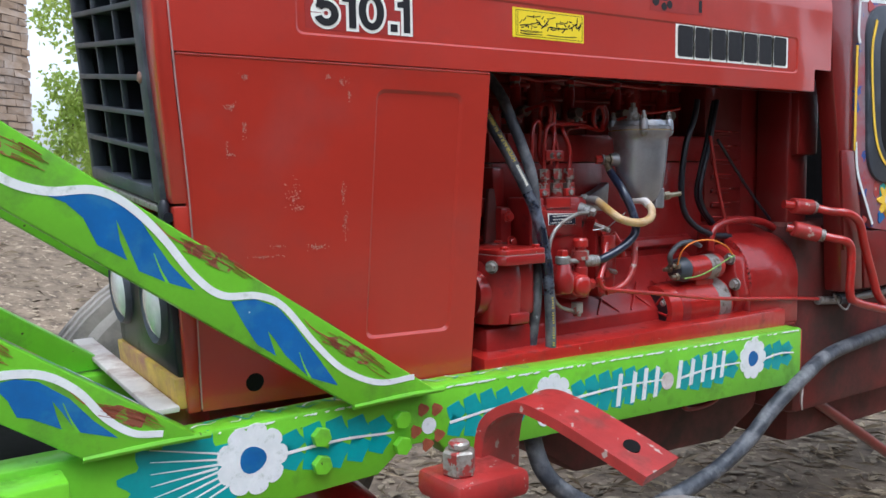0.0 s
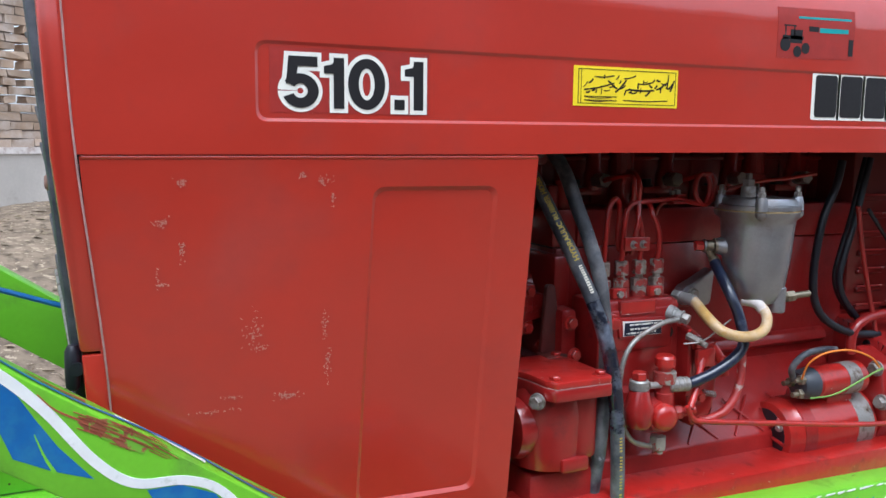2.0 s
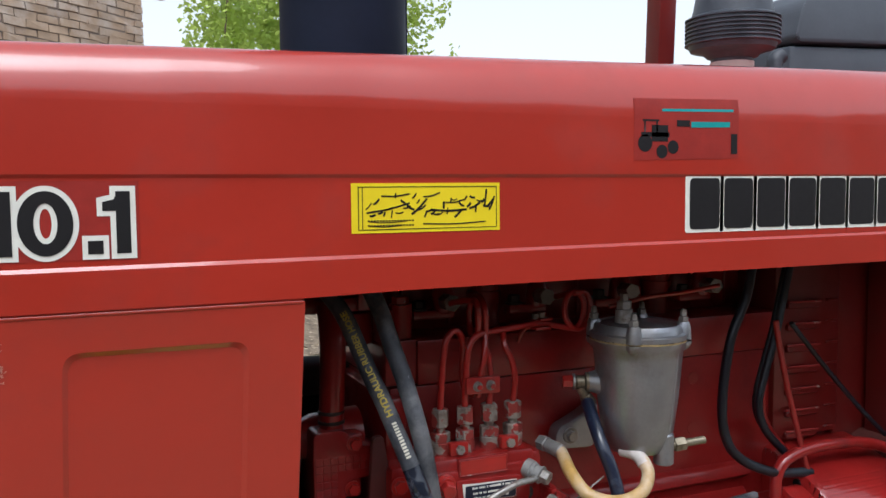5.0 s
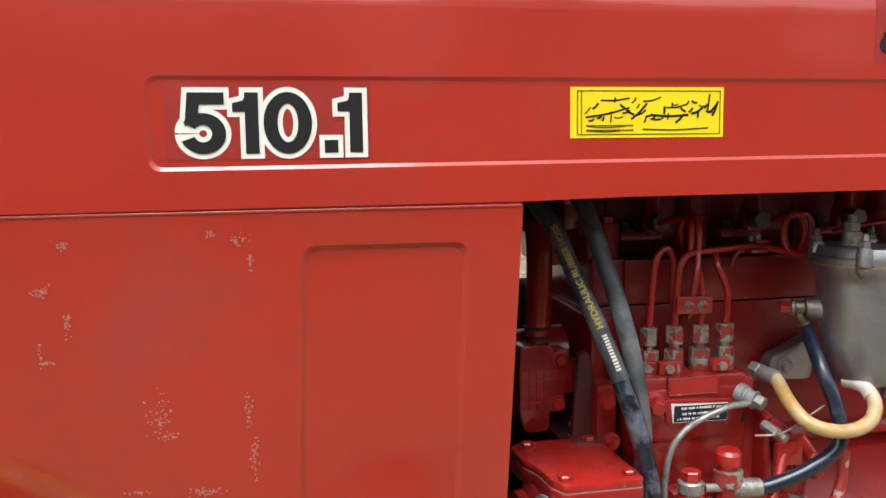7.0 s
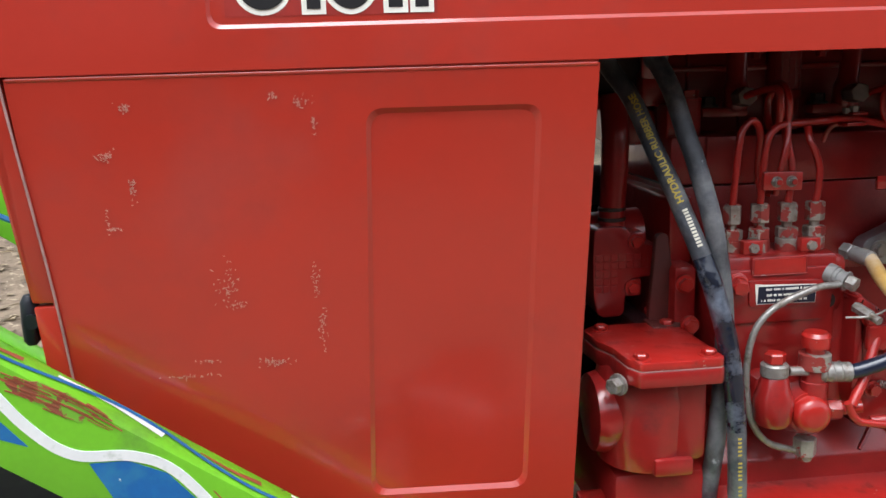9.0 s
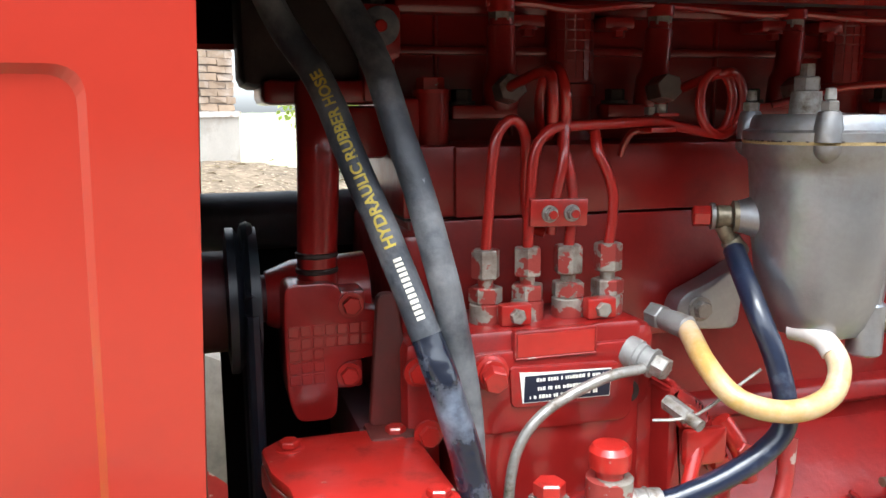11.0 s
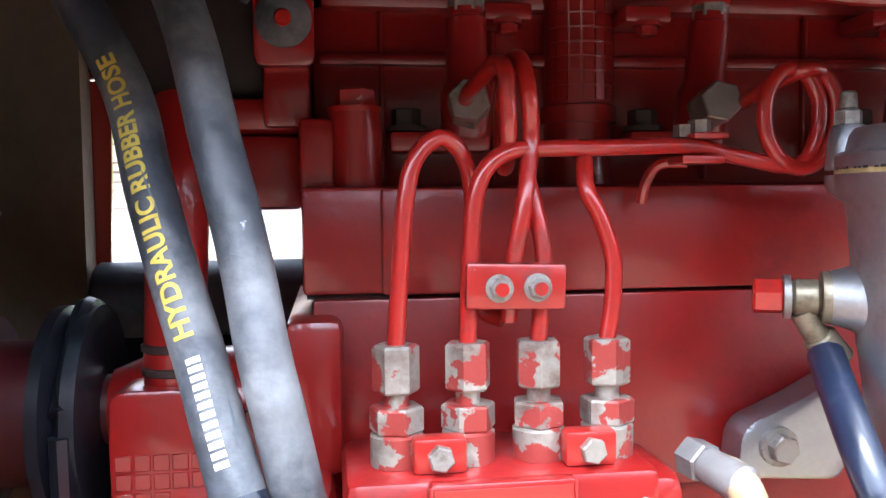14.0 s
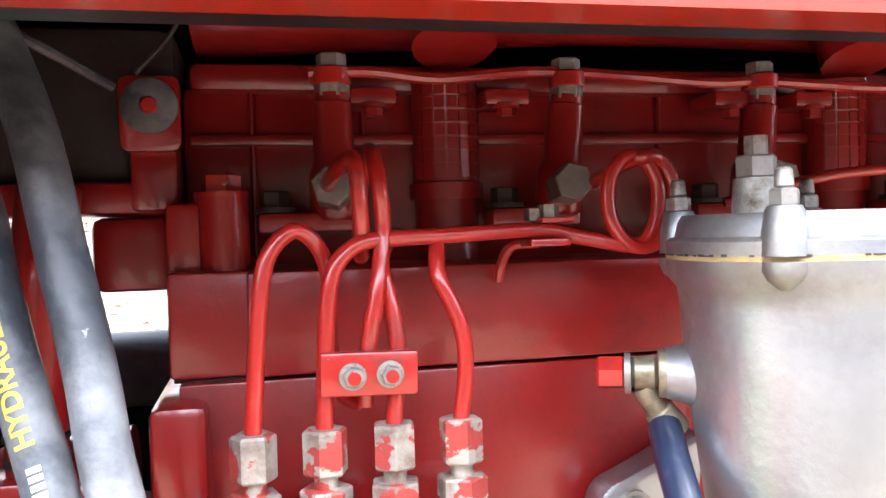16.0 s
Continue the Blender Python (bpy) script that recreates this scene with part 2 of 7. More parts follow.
    "field": surface("field", (0.50, 0.55, 0.30), 0.95, vary=0.25, scale=0.4, fine=8, bump=0.6),
    "dry_leaf": surface("dry_leaf", (0.42, 0.33, 0.21), 0.8, vary=0.25, scale=20, fine=80, bump=0.1, island=0.6),
    "worn_edge": surface("worn_edge", (0.42, 0.24, 0.22), 0.6, vary=0.3, scale=40, fine=200, bump=0.1),
    "leaf": surface("leaf", (0.20, 0.29, 0.05), 0.5, vary=0.3, scale=2, fine=30, bump=0.0, island=0.5),
    "bark": surface("bark", (0.14, 0.10, 0.07), 0.9, vary=0.3, scale=8, fine=60, bump=0.6),
}


def let_light_through(m, share, col):
    """Thin leaves pass part of the light that falls on their far side."""
    n, l = m.node_tree.nodes, m.node_tree.links
    out, b = n["Material Output"], n["Principled BSDF"]
    tr, mx = n.new("ShaderNodeBsdfTranslucent"), n.new("ShaderNodeMixShader")
    tr.inputs["Color"].default_value = (*col, 1)
    mx.inputs[0].default_value = share
    l.new(b.outputs[0], mx.inputs[1])
    l.new(tr.outputs[0], mx.inputs[2])
    l.new(mx.outputs[0], out.inputs["Surface"])


let_light_through(M["leaf"], 0.62, (0.60, 0.72, 0.18))


# ---- building helpers ----
def thing(name, at, label, category, group=""):
    ob = new(name)
    ob.empty_display_size = 0.05
    ob.location = at
    return tagged(ob, label, category, group)


def origin_of(ob):
    """The world offset of a thing or part; all parts are built in world coordinates."""
    return ob.location if ob.type == "EMPTY" else Vector()


def sharpen(bm, angle=38):
    bm.normal_update()
    for f in bm.faces:
        f.smooth = True
    for e in bm.edges:
        if len(e.link_faces) == 2:
            e.smooth = e.calc_face_angle(0) < radians(angle)


def part(name, bm, material, parent=None, label="", angle=38):
    sharpen(bm, angle)
    me = bpy.data.meshes.new(name)
    bm.to_mesh(me)
    bm.free()
    me.materials.append(M[material])
    ob = new(name, me)
    if parent:
        ob.parent = parent
        ob.matrix_parent_inverse = Matrix.Translation(-origin_of(parent))
    if label:
        ob["label"] = label
    return ob


def join(*makers):
    """One bmesh out of several builders, each a function that takes the bmesh."""
    bm = bmesh.new()
    for make in makers:
        make(bm)
    return bm


def take(bm, other):
    me = bpy.data.meshes.new("tmp")
    other.to_mesh(me)
    other.free()
    bm.from_mesh(me)
    bpy.data.meshes.remove(me)


def box(x0, x1, y0, y1, z0, z1, bevel=0.0, seg=2, turn=None):
    def make(bm):
        b = bmesh.new()
        bmesh.ops.create_cube(b, size=1.0)
        for v in b.verts:
            v.co = Vector(((v.co.x + 0.5) * (x1 - x0) + x0, (v.co.y + 0.5) * (y1 - y0) + y0, (v.co.z + 0.5) * (z1 - z0) + z0))
        if bevel:
            bmesh.ops.bevel(b, geom=b.edges[:], offset=bevel, segments=seg, affect="EDGES", profile=0.5)
        if turn:
            c = Vector(((x0 + x1) / 2, (y0 + y1) / 2, (z0 + z1) / 2))
            b.transform(Matrix.Translation(c) @ Euler([radians(a) for a in turn]).to_matrix().to_4x4() @ Matrix.Translation(-c))
        take(bm, b)
    return make


def frame_of(a, b):
    d = (Vector(b) - Vector(a)).normalized()
    u = d.orthogonal().normalized()
    return d, u, d.cross(u)


def cyl(a, b, r0, r1=None, seg=20, bevel=0.0, hexagon=False, spin=0.0):
    """A round or six-sided solid from a to b."""
    def make(bm):
        r, n = (r0 if r1 is None else r1), (6 if hexagon else seg)
        d, u, w = frame_of(a, b)
        length = (Vector(b) - Vector(a)).length
        k = min(bevel, length * 0.45)
        rows = [(0, r0 - k), (k, r0), (length - k, r), (length, r - k)] if k else [(0, r0), (length, r)]
        loops = []
        for s, rad in rows:
            loops.append([bm.verts.new(Vector(a) + d * s + (u * math.cos(t) + w * math.sin(t)) * rad)
                          for t in (2 * math.pi * i / n + spin for i in range(n))])
        for p, q in zip(loops, loops[1:]):
            for i in range(n):
                bm.faces.new((p[i], p[(i + 1) % n], q[(i + 1) % n], q[i]))
        bm.faces.new(loops[0][::-1])
        bm.faces.new(loops[-1])
    return make


def lathe(base, axis, rows, seg=32):
    """A turned solid: rows of (distance along the axis, radius)."""
    def make(bm):
        d, u, w = frame_of(base, Vector(base) + Vector(axis))
        loops = []
        for s, rad in rows:
            loops.append([bm.verts.new(Vector(base) + d * s + (u * math.cos(t) + w * math.sin(t)) * rad)
                          for t in (2 * math.pi * i / seg for i in range(seg))])
        for p, q in zip(loops, loops[1:]):
            for i in range(seg):
                bm.faces.new((p[i], p[(i + 1) % seg], q[(i + 1) % seg], q[i]))
        bm.faces.new(loops[0][::-1])
        bm.faces.new(loops[-1])
    return make


def bolt(at, axis, r=0.008, h=0.006, washer=True):
    d = Vector(axis).normalized()
    p = Vector(at)
    makes = [cyl(p + d * 0.0015, p + d * (0.0015 + h), r, hexagon=True, bevel=0.0008)]
    if washer:
        makes.append(cyl(p - d * 0.001, p + d * 0.002, r * 1.35, seg=18))
    return lambda bm: [m(bm) for m in makes]


def spline(points, per=8):
    """A smooth line through the points."""
    p = [Vector(q) for q in points]
    p = [p[0] * 2 - p[1]] + p + [p[-1] * 2 - p[-2]]
    out = []
    for i in range(1, len(p) - 2):
        a, b, c, d = p[i - 1:i + 3]
        for k in range(per):
            t = k / per
            out.append(0.5 * ((2 * b) + (c - a) * t + (2 * a - 5 * b + 4 * c - d) * t * t + (3 * b - a - 3 * c + d) * t ** 3))
    out.append(p[-2])
    return out


def transport(line):
    """Tangent, and two steady cross directions, at each point of a line."""
    frames, up = [], None
    for i, p in enumerate(line):
        t = (line[min(i + 1, len(line) - 1)] - line[max(i - 1, 0)]).normalized()
        if up is None:
            up = Vector((0, -1, 0)) - t * t.dot(Vector((0, -1, 0)))
            if up.length < 0.1:
                up = t.orthogonal()
        up = (up - t * up.dot(t)).normalized()
        frames.append((t, up, t.cross(up)))
    return frames


def tube(points, r, seg=12, per=8, straight=False):
    def make(bm):
        line = [Vector(q) for q in points] if straight else spline(points, per)
        loops = []
        for i, (p, (t, u, w)) in enumerate(zip(line, transport(line))):
            rad = r(i / (len(line) - 1)) if callable(r) else r
            loops.append([bm.verts.new(p + (u * math.cos(a) + w * math.sin(a)) * rad) for a in (2 * math.pi * k / seg for k in range(seg))])
        for p, q in zip(loops, loops[1:]):
            for i in range(seg):
                bm.faces.new((p[i], p[(i + 1) % seg], q[(i + 1) % seg], q[i]))
        bm.faces.new(loops[0][::-1])
        bm.faces.new(loops[-1])
    return make


def prism(outline, y0, y1, bevel=0.0):
    """An outline of (x, z) pulled out from y0 (towards the viewer's side) to y1."""
    def make(bm):
        b = bmesh.new()
        front = b.faces.new([b.verts.new((x, y0, z)) for x, z in outline])
        back = bmesh.ops.extrude_face_region(b, geom=[front])
        bmesh.ops.translate(b, verts=[v for v in back["geom"] if isinstance(v, bmesh.types.BMVert)], vec=(0, y1 - y0, 0))
        bmesh.ops.recalc_face_normals(b, faces=b.faces[:])
        if bevel:
            bmesh.ops.bevel(b, geom=b.edges[:], offset=bevel, segments=2, affect="EDGES", profile=0.5)
        take(bm, b)
    return make


def prism_x(outline, x0, x1, bevel=0.0):
    """An outline of (y, z) pulled out along x."""
    def make(bm):
        b = bmesh.new()
        front = b.faces.new([b.verts.new((x0, y, z)) for y, z in outline])
        back = bmesh.ops.extrude_face_region(b, geom=[front])
        bmesh.ops.translate(b, verts=[v for v in back["geom"] if isinstance(v, bmesh.types.BMVert)], vec=(x1 - x0, 0, 0))
        bmesh.ops.recalc_face_normals(b, faces=b.faces[:])
        if bevel:
            bmesh.ops.bevel(b, geom=b.edges[:], offset=bevel, segments=2, affect="EDGES", profile=0.5)
        take(bm, b)
    return make


def rounded(corners, r, seg=6):
    """A closed outline with its corners rounded off."""
    out, n = [], len(corners)
    for i in range(n):
        p, a, b = (Vector(corners[j % n]) for j in (i, i - 1, i + 1))
        s, e = p + (a - p).normalized() * r, p + (b - p).normalized() * r
        for k in range(seg + 1):
            t = k / seg
            q = (1 - t) ** 2 * s + 2 * t * (1 - t) * p + t * t * e
            out.append((q.x, q.y))
    return out


def flat(outline, y, lift=0.0008):
    """A thin coat of paint or film of this outline (x, z) on a face that looks to -y."""
    return prism(outline, y - lift, y + 0.0005)


def disc(x, z, r, n=24, wob=0.0, lobes=0, sx=1.0):
    return [(x + sx * r * (1 + wob * math.cos(lobes * t)) * math.cos(t), z + r * (1 + wob * math.cos(lobes * t)) * math.sin(t))
            for t in (2 * math.pi * i / n for i in range(n))]


def stroke(points, w0, w1=None, per=6):
    """The outline of a brush stroke through points (x, z), with widths at both ends."""
    line = spline([(x, 0, z) for x, z in points], per)
    left, right = [], []
    for i, p in enumerate(line):
        t = (line[min(i + 1, len(line) - 1)] - line[max(i - 1, 0)]).normalized()
        f = i / (len(line) - 1)
        w = (w0 if callable(w0) is False else w0(f)) if w1 is None else w0 + (w1 - w0) * f
        s = Vector((-t.z, 0, t.x)) * w / 2
        left.append(((p + s).x, (p + s).z))
        right.append(((p - s).x, (p - s).z))
    return left + right[::-1]


def sheet_with_recess(outer, inner, y, depth, chamfer, thick):
    """A pressed sheet in the plane y with a sunk field: outlines of (x, z), the same way round."""
    def make(bm):
        b = bmesh.new()
        def loop(pts, yy):
            vs = [b.verts.new((x, yy, z)) for x, z in pts]
            return vs, [b.edges.new((vs[i], vs[(i + 1) % len(vs)])) for i in range(len(vs))]
        cx, cz = sum(p[0] for p in inner) / len(inner), sum(p[1] for p in inner) / len(inner)
        w, h = max(p[0] for p in inner) - cx, max(p[1] for p in inner) - cz
        small = [(cx + (x - cx) * (1 - chamfer / w), cz + (z - cz) * (1 - chamfer / h)) for x, z in inner]
        vo, eo = loop(outer, y)
        vi, ei = loop(inner, y)
        bmesh.ops.triangle_fill(b, use_beauty=True, edges=eo + ei)
        vs, es = loop(small, y + depth)
        n = len(inner)
        for i in range(n):
            b.faces.new((vi[i], vi[(i + 1) % n], vs[(i + 1) % n], vs[i]))
        b.faces.new(vs)
        bmesh.ops.recalc_face_normals(b, faces=b.faces[:])
        ext = bmesh.ops.extrude_edge_only(b, edges=eo)
        vb = [v for v in ext["geom"] if isinstance(v, bmesh.types.BMVert)]
        bmesh.ops.translate(b, verts=vb, vec=(0, thick + depth, 0))
        bmesh.ops.holes_fill(b, edges=[e for e in b.edges if len(e.link_faces) == 1])
        bmesh.ops.recalc_face_normals(b, faces=b.faces[:])
        take(bm, b)
    return make


def text_mesh(body, size, offset=0.0, extrude=0.0, spacing=1.0):
    """Flat lettering in the built-in font as (vertices, faces), its left foot at 0, 0."""
    cu = bpy.data.curves.new("lettering", "FONT")
    cu.body, cu.size, cu.offset, cu.space_character = body, size, offset, spacing
    cu.resolution_u = 4
    ob = bpy.data.objects.new("lettering", cu)
    scene.collection.objects.link(ob)
    bpy.context.view_layer.update()
    me = bpy.data.meshes.new_from_object(ob.evaluated_get(bpy.context.evaluated_depsgraph_get()))
    data = [v.co.copy() for v in me.vertices], [tuple(p.vertices) for p in me.polygons]
    bpy.data.objects.remove(ob)
    bpy.data.curves.remove(cu)
    bpy.data.meshes.remove(me)
    return data

# ---- setting: ground, yard wall, field, tree ----
GROUND = -0.06


def ground_height(x, y):
    """Level round the tractor, a bank of earth towards the yard wall."""
    d = (Vector((x - 0.2, y - 7.3)).dot(Vector((-0.673, 0.740))))      # distance in front of the wall is negative
    s = (Vector((x - 0.2, y - 7.3)).dot(Vector((-0.740, -0.673))))
    rise = max(0.0, min(1.0, (d + 3.6) / 3.2))
    side = max(0.0, min(1.0, (6.0 - s) / 4.5))
    bank = (0.22 + 0.5 * side) * rise * rise * (3 - 2 * rise)
    back = max(0.0, min(1.0, (s + 1.5) / 1.5))
    return GROUND + bank * back + 0.018 * noise.noise(Vector((x * 1.3, y * 1.3, 0))) + 0.006 * noise.noise(Vector((x * 6, y * 6, 3)))


def build_ground():
    bm = bmesh.new()
    xs = [-400, -60, -20, -9] + [-6 + 0.25 * i for i in range(57)] + [11, 16, 30, 80, 400]
    ys = [-400, -60, -20, -7] + [-4 + 0.25 * i for i in range(57)] + [13, 20, 40, 100, 400]
    grid = [[bm.verts.new((x, y, ground_height(x, y))) for y in ys] for x in xs]
    for i in range(len(xs) - 1):
        for j in range(len(ys) - 1):
            bm.faces.new((grid[i][j], grid[i + 1][j], grid[i + 1][j + 1], grid[i][j + 1]))
    ob = part("ground", bm, "soil", None, "bare brown earth of a farm yard", 60)
    tagged(ob, "bare brown earth of a farm yard", "ground", kind="structure")


build_ground()

WALL_AT, WALL_ALONG, WALL_OUT = Vector((0.30, 7.39)), Vector((-0.740, -0.673)), Vector((0.673, -0.740))


def wall_point(s, out, z):
    p = WALL_AT + WALL_ALONG * s + WALL_OUT * out
    return Vector((p.x, p.y, z))


def wall_box(bm, s0, s1, o0, o1, z0, z1, rnd=None):
    vs = []
    for s in (s0, s1):
        for o in (o0, o1):
            for z in (z0, z1):
                j = Vector((rnd.uniform(-1, 1), rnd.uniform(-1, 1), rnd.uniform(-1, 1))) * 0.0075 if rnd else Vector()
                vs.append(bm.verts.new(wall_point(s, o, z) + j))
    for f in ((0, 1, 3, 2), (4, 6, 7, 5), (0, 4, 5, 1), (2, 3, 7, 6), (0, 2, 6, 4), (1, 5, 7, 3)):
        bm.faces.new([vs[i] for i in f])


# ---- tractor ----
tractor = thing("tractor", (0.3, 0.215, GROUND), "glossy red farm tractor with open engine bay on bare earth", "tractor")


def merge_parts(name, material, parent, *makers, label="", angle=38):
    return part(name, join(*makers), material, parent, label, angle)


# hood: pressed side with a sunk name field, rounded shoulder, top, far side
HOOD_X0, HOOD_X1, HOOD_Z0, SHOULDER, TOP, FAR = -0.518, 0.945, 1.152, 1.330, 1.409, 0.43
hood_side = [(-0.509, HOOD_Z0), (0.0, HOOD_Z0 + 0.0010), (0.10, HOOD_Z0 + 0.0030), (0.884, HOOD_Z0 + 0.0055), (0.884, 1.204), (HOOD_X1, 1.204), (HOOD_X1, SHOULDER), (HOOD_X0 - 0.002, SHOULDER)]
name_field = rounded([(-0.337, 1.186), (0.822, 1.192), (0.822, 1.268), (-0.337, 1.268)], 0.012)


def hood_side_y(z):
    """How far the rounded shoulder has turned in at a height."""
    f = max(0.0, min(1.0, (z - SHOULDER) / (TOP - SHOULDER)))
    return 0.050 * (1 - math.sqrt(1 - f * f) ** 0.9)


def hood_shell(bm):
    rows = []
    for k in range(15):
        a = math.pi / 2 * k / 14
        rows.append((0.050 * (1 - math.cos(a) ** 0.9), SHOULDER + (TOP - SHOULDER) * math.sin(a)))
    rows.append((FAR / 2, TOP + 0.006))
    prof = rows + [(FAR - y, z) for y, z in rows[-2::-1]]
    prof += [(FAR, HOOD_Z0), (FAR - 0.003, HOOD_Z0), (FAR - 0.003, SHOULDER)]
    inner = [(y + (0.003 if y < FAR / 2 else -0.003) * (1 if 0.02 > y or y > FAR - 0.02 else 0.4), z - 0.003) for y, z in reversed(prof[:-3])]
    one = bmesh.new()
    prism_x(prof + inner[1:], HOOD_X0, HOOD_X1)(one)
    for v in one.verts:                                   # the top falls towards the grille
        v.co.z -= 0.030 * max(0.0, min(1.0, (v.co.z - SHOULDER) / (TOP - SHOULDER))) * max(0.0, 0.60 - v.co.x)
    take(bm, one)


hood = merge_parts("hood", "hood_red", tractor, hood_shell, sheet_with_recess(hood_side, name_field, 0.0, 0.0022, 0.0032, 0.0005),
                   box(-0.50, -0.002, 0.002, 0.026, HOOD_Z0 - 0.0005, HOOD_Z0 + 0.002), box(0.004, 0.884, 0.002, 0.026, HOOD_Z0 + 0.0040, HOOD_Z0 + 0.0065),
                   label="glossy red sheet-metal hood", angle=14)

# Near-black sheets added under the hood to keep the bay in shade.
merge_parts("hood_lining", "void", hood, box(-0.20, 0.884, 0.056, FAR - 0.056, 1.348, 1.353), label="near-black sheet added under the hood for its shade")
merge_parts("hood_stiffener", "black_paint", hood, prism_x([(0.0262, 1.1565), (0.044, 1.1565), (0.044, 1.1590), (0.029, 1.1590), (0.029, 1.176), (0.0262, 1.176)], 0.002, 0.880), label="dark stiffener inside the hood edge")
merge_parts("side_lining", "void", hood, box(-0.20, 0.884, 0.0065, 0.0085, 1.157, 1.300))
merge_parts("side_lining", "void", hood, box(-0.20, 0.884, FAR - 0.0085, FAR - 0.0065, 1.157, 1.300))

# side panel in front of the opening, with a sunk rectangle; it leans inwards towards its foot
LEAN = 0.080


def leaning(*makers):
    def make(bm):
        for m in makers:
            m(bm)
        for v in bm.verts:
            v.co.y += LEAN * max(0.0, 1.150 - v.co.z)
    return make


panel_outline = [(-0.505, 1.1504), (-0.001, 1.1504), (-0.018, 0.654), (-0.476, 0.665)]
panel_field = rounded([(-0.209, 1.117), (-0.0525, 1.116), (-0.064, 0.732), (-0.2215, 0.736)], 0.016)
side_panel = merge_parts("side_panel", "hood_red", tractor, leaning(sheet_with_recess(panel_outline, panel_field, 0.002, 0.0035, 0.0048, 0.0005)),
                         label="red side panel with a sunk field and pale scuffs", angle=8)
lip_a, lip_b = [v for v in sorted(panel_outline, key=lambda v: -v[1])[:2]]
lip_a, lip_b = sorted((lip_a, lip_b))
merge_parts("panel_lip", "hood_red", side_panel, tube([(lip_a[0] + 0.002, 0.0032, lip_a[1] - 0.0010), (lip_b[0] - 0.002, 0.0032, lip_b[1] - 0.0010)], 0.0022, 12, 1, True))
merge_parts("far_side_panel", "hood_red", tractor, prism(panel_outline, FAR - 0.004, FAR))
merge_parts("panel_hole", "void", side_panel, leaning(cyl((-0.400, 0.0012, 0.696), (-0.400, 0.004, 0.696), 0.0135)))
merge_parts("edge_trim", "worn_edge", side_panel, leaning(tube([(-0.5145, -0.0008, 1.30), (-0.5075, -0.0008, 1.148), (-0.4880, -0.0008, 0.93), (-0.4775, -0.0008, 0.67)], 0.0012, 6)),
            label="worn pale edge")

# Near-black strip put in for the shade of the seam.
merge_parts("gap_strip", "void", side_panel, box(-0.495, -0.006, 0.007, 0.020, 1.128, 1.166))
# pale scuffs on the panel
rs = random.Random(4)


def scuffs(bm):
    for x, z, w, h, n in ((-0.412, 1.125, 0.012, 0.008, 5), (-0.289, 1.130, 0.008, 0.005, 3), (-0.265, 1.125, 0.016, 0.010, 7), (-0.254, 1.106, 0.004, 0.020, 5),
                          (-0.433, 1.084, 0.016, 0.010, 7), (-0.413, 1.054, 0.006, 0.022, 6), (-0.437, 1.030, 0.004, 0.02, 3), (-0.433, 1.020, 0.012, 0.003, 4),
                          (-0.340, 0.962, 0.022, 0.034, 13), (-0.336, 0.944, 0.03, 0.006, 5), (-0.262, 0.960, 0.008, 0.035, 8), (-0.258, 0.918, 0.010, 0.035, 9),
                          (-0.366, 0.891, 0.018, 0.004, 5), (-0.377, 0.877, 0.065, 0.003, 7), (-0.303, 0.886, 0.026, 0.008, 11)):
        for _ in range(4 * n):
            cx, cz = x + rs.gauss(0, 0.27) * w, z + rs.gauss(0, 0.27) * h
            a, ln, th = rs.uniform(-1.6, 1.6), rs.uniform(0.0005, 0.0019), rs.uniform(0.0003, 0.0008)
            pts = []
            for k in range(7):
                t = 2 * math.pi * k / 7
                r = rs.uniform(0.6, 1.2)
                px, pz = ln * r * math.cos(t), th * r * math.sin(t)
                pts.append((cx + px * math.cos(a) - pz * math.sin(a), cz + px * math.sin(a) + pz * math.cos(a)))
            flat(pts, 0.002, 0.0003 + rs.uniform(0, 0.0004))(bm)


merge_parts("scuffing", "sticker_grey", side_panel, leaning(scuffs), label="pale rubbed scuffs")["kind"] = "stuff"
bpy.data.materials["sticker_grey"].name = "scuff_grey"

# lettering and stickers on the hood
LETTER_Y = 0.0022


def widened(poly, g):
    """An outline moved outwards by g along its edges."""
    if sum(p[0] * q[1] - q[0] * p[1] for p, q in zip(poly, poly[1:] + poly[:1])) < 0:
        poly = poly[::-1]
    out = []
    for i, p in enumerate(poly):
        p, a, c = Vector(p), Vector(poly[i - 1]), Vector(poly[(i + 1) % len(poly)])
        n1, n2 = Vector(((p - a).y, -(p - a).x)).normalized(), Vector(((c - p).y, -(c - p).x)).normalized()
        out.append(tuple(p + (n1 + n2) * g / max(0.35, 1 + n1.dot(n2))))
    return out


def arc(cx, cz, rx, rz, wx, wz, a0, a1, g, n=30):
    """A bowed stroke whose walls are wx and wz thick."""
    turns = [math.radians(a0 + (a1 - a0) * k / n) for k in range(n + 1)]
    outer = [(cx + (rx + g) * math.cos(q), cz + (rz + g) * math.sin(q)) for q in turns]
    inner = [(cx + (rx - wx - g) * math.cos(q), cz + (rz - wz - g) * math.sin(q)) for q in turns]
    return outer + inner[::-1]


def bar(x0, x1, z0, z1):
    return [(x0, z0), (x1, z0), (x1, z1), (x0, z1)]


def beak(x):
    return [(x + 0.021, 0.0495), (x + 0.012, 0.0495), (x + 0.0085, 0.0430), (x, 0.0410), (x, 0.0340), (x + 0.0115, 0.0340), (x + 0.021, 0.0380)]


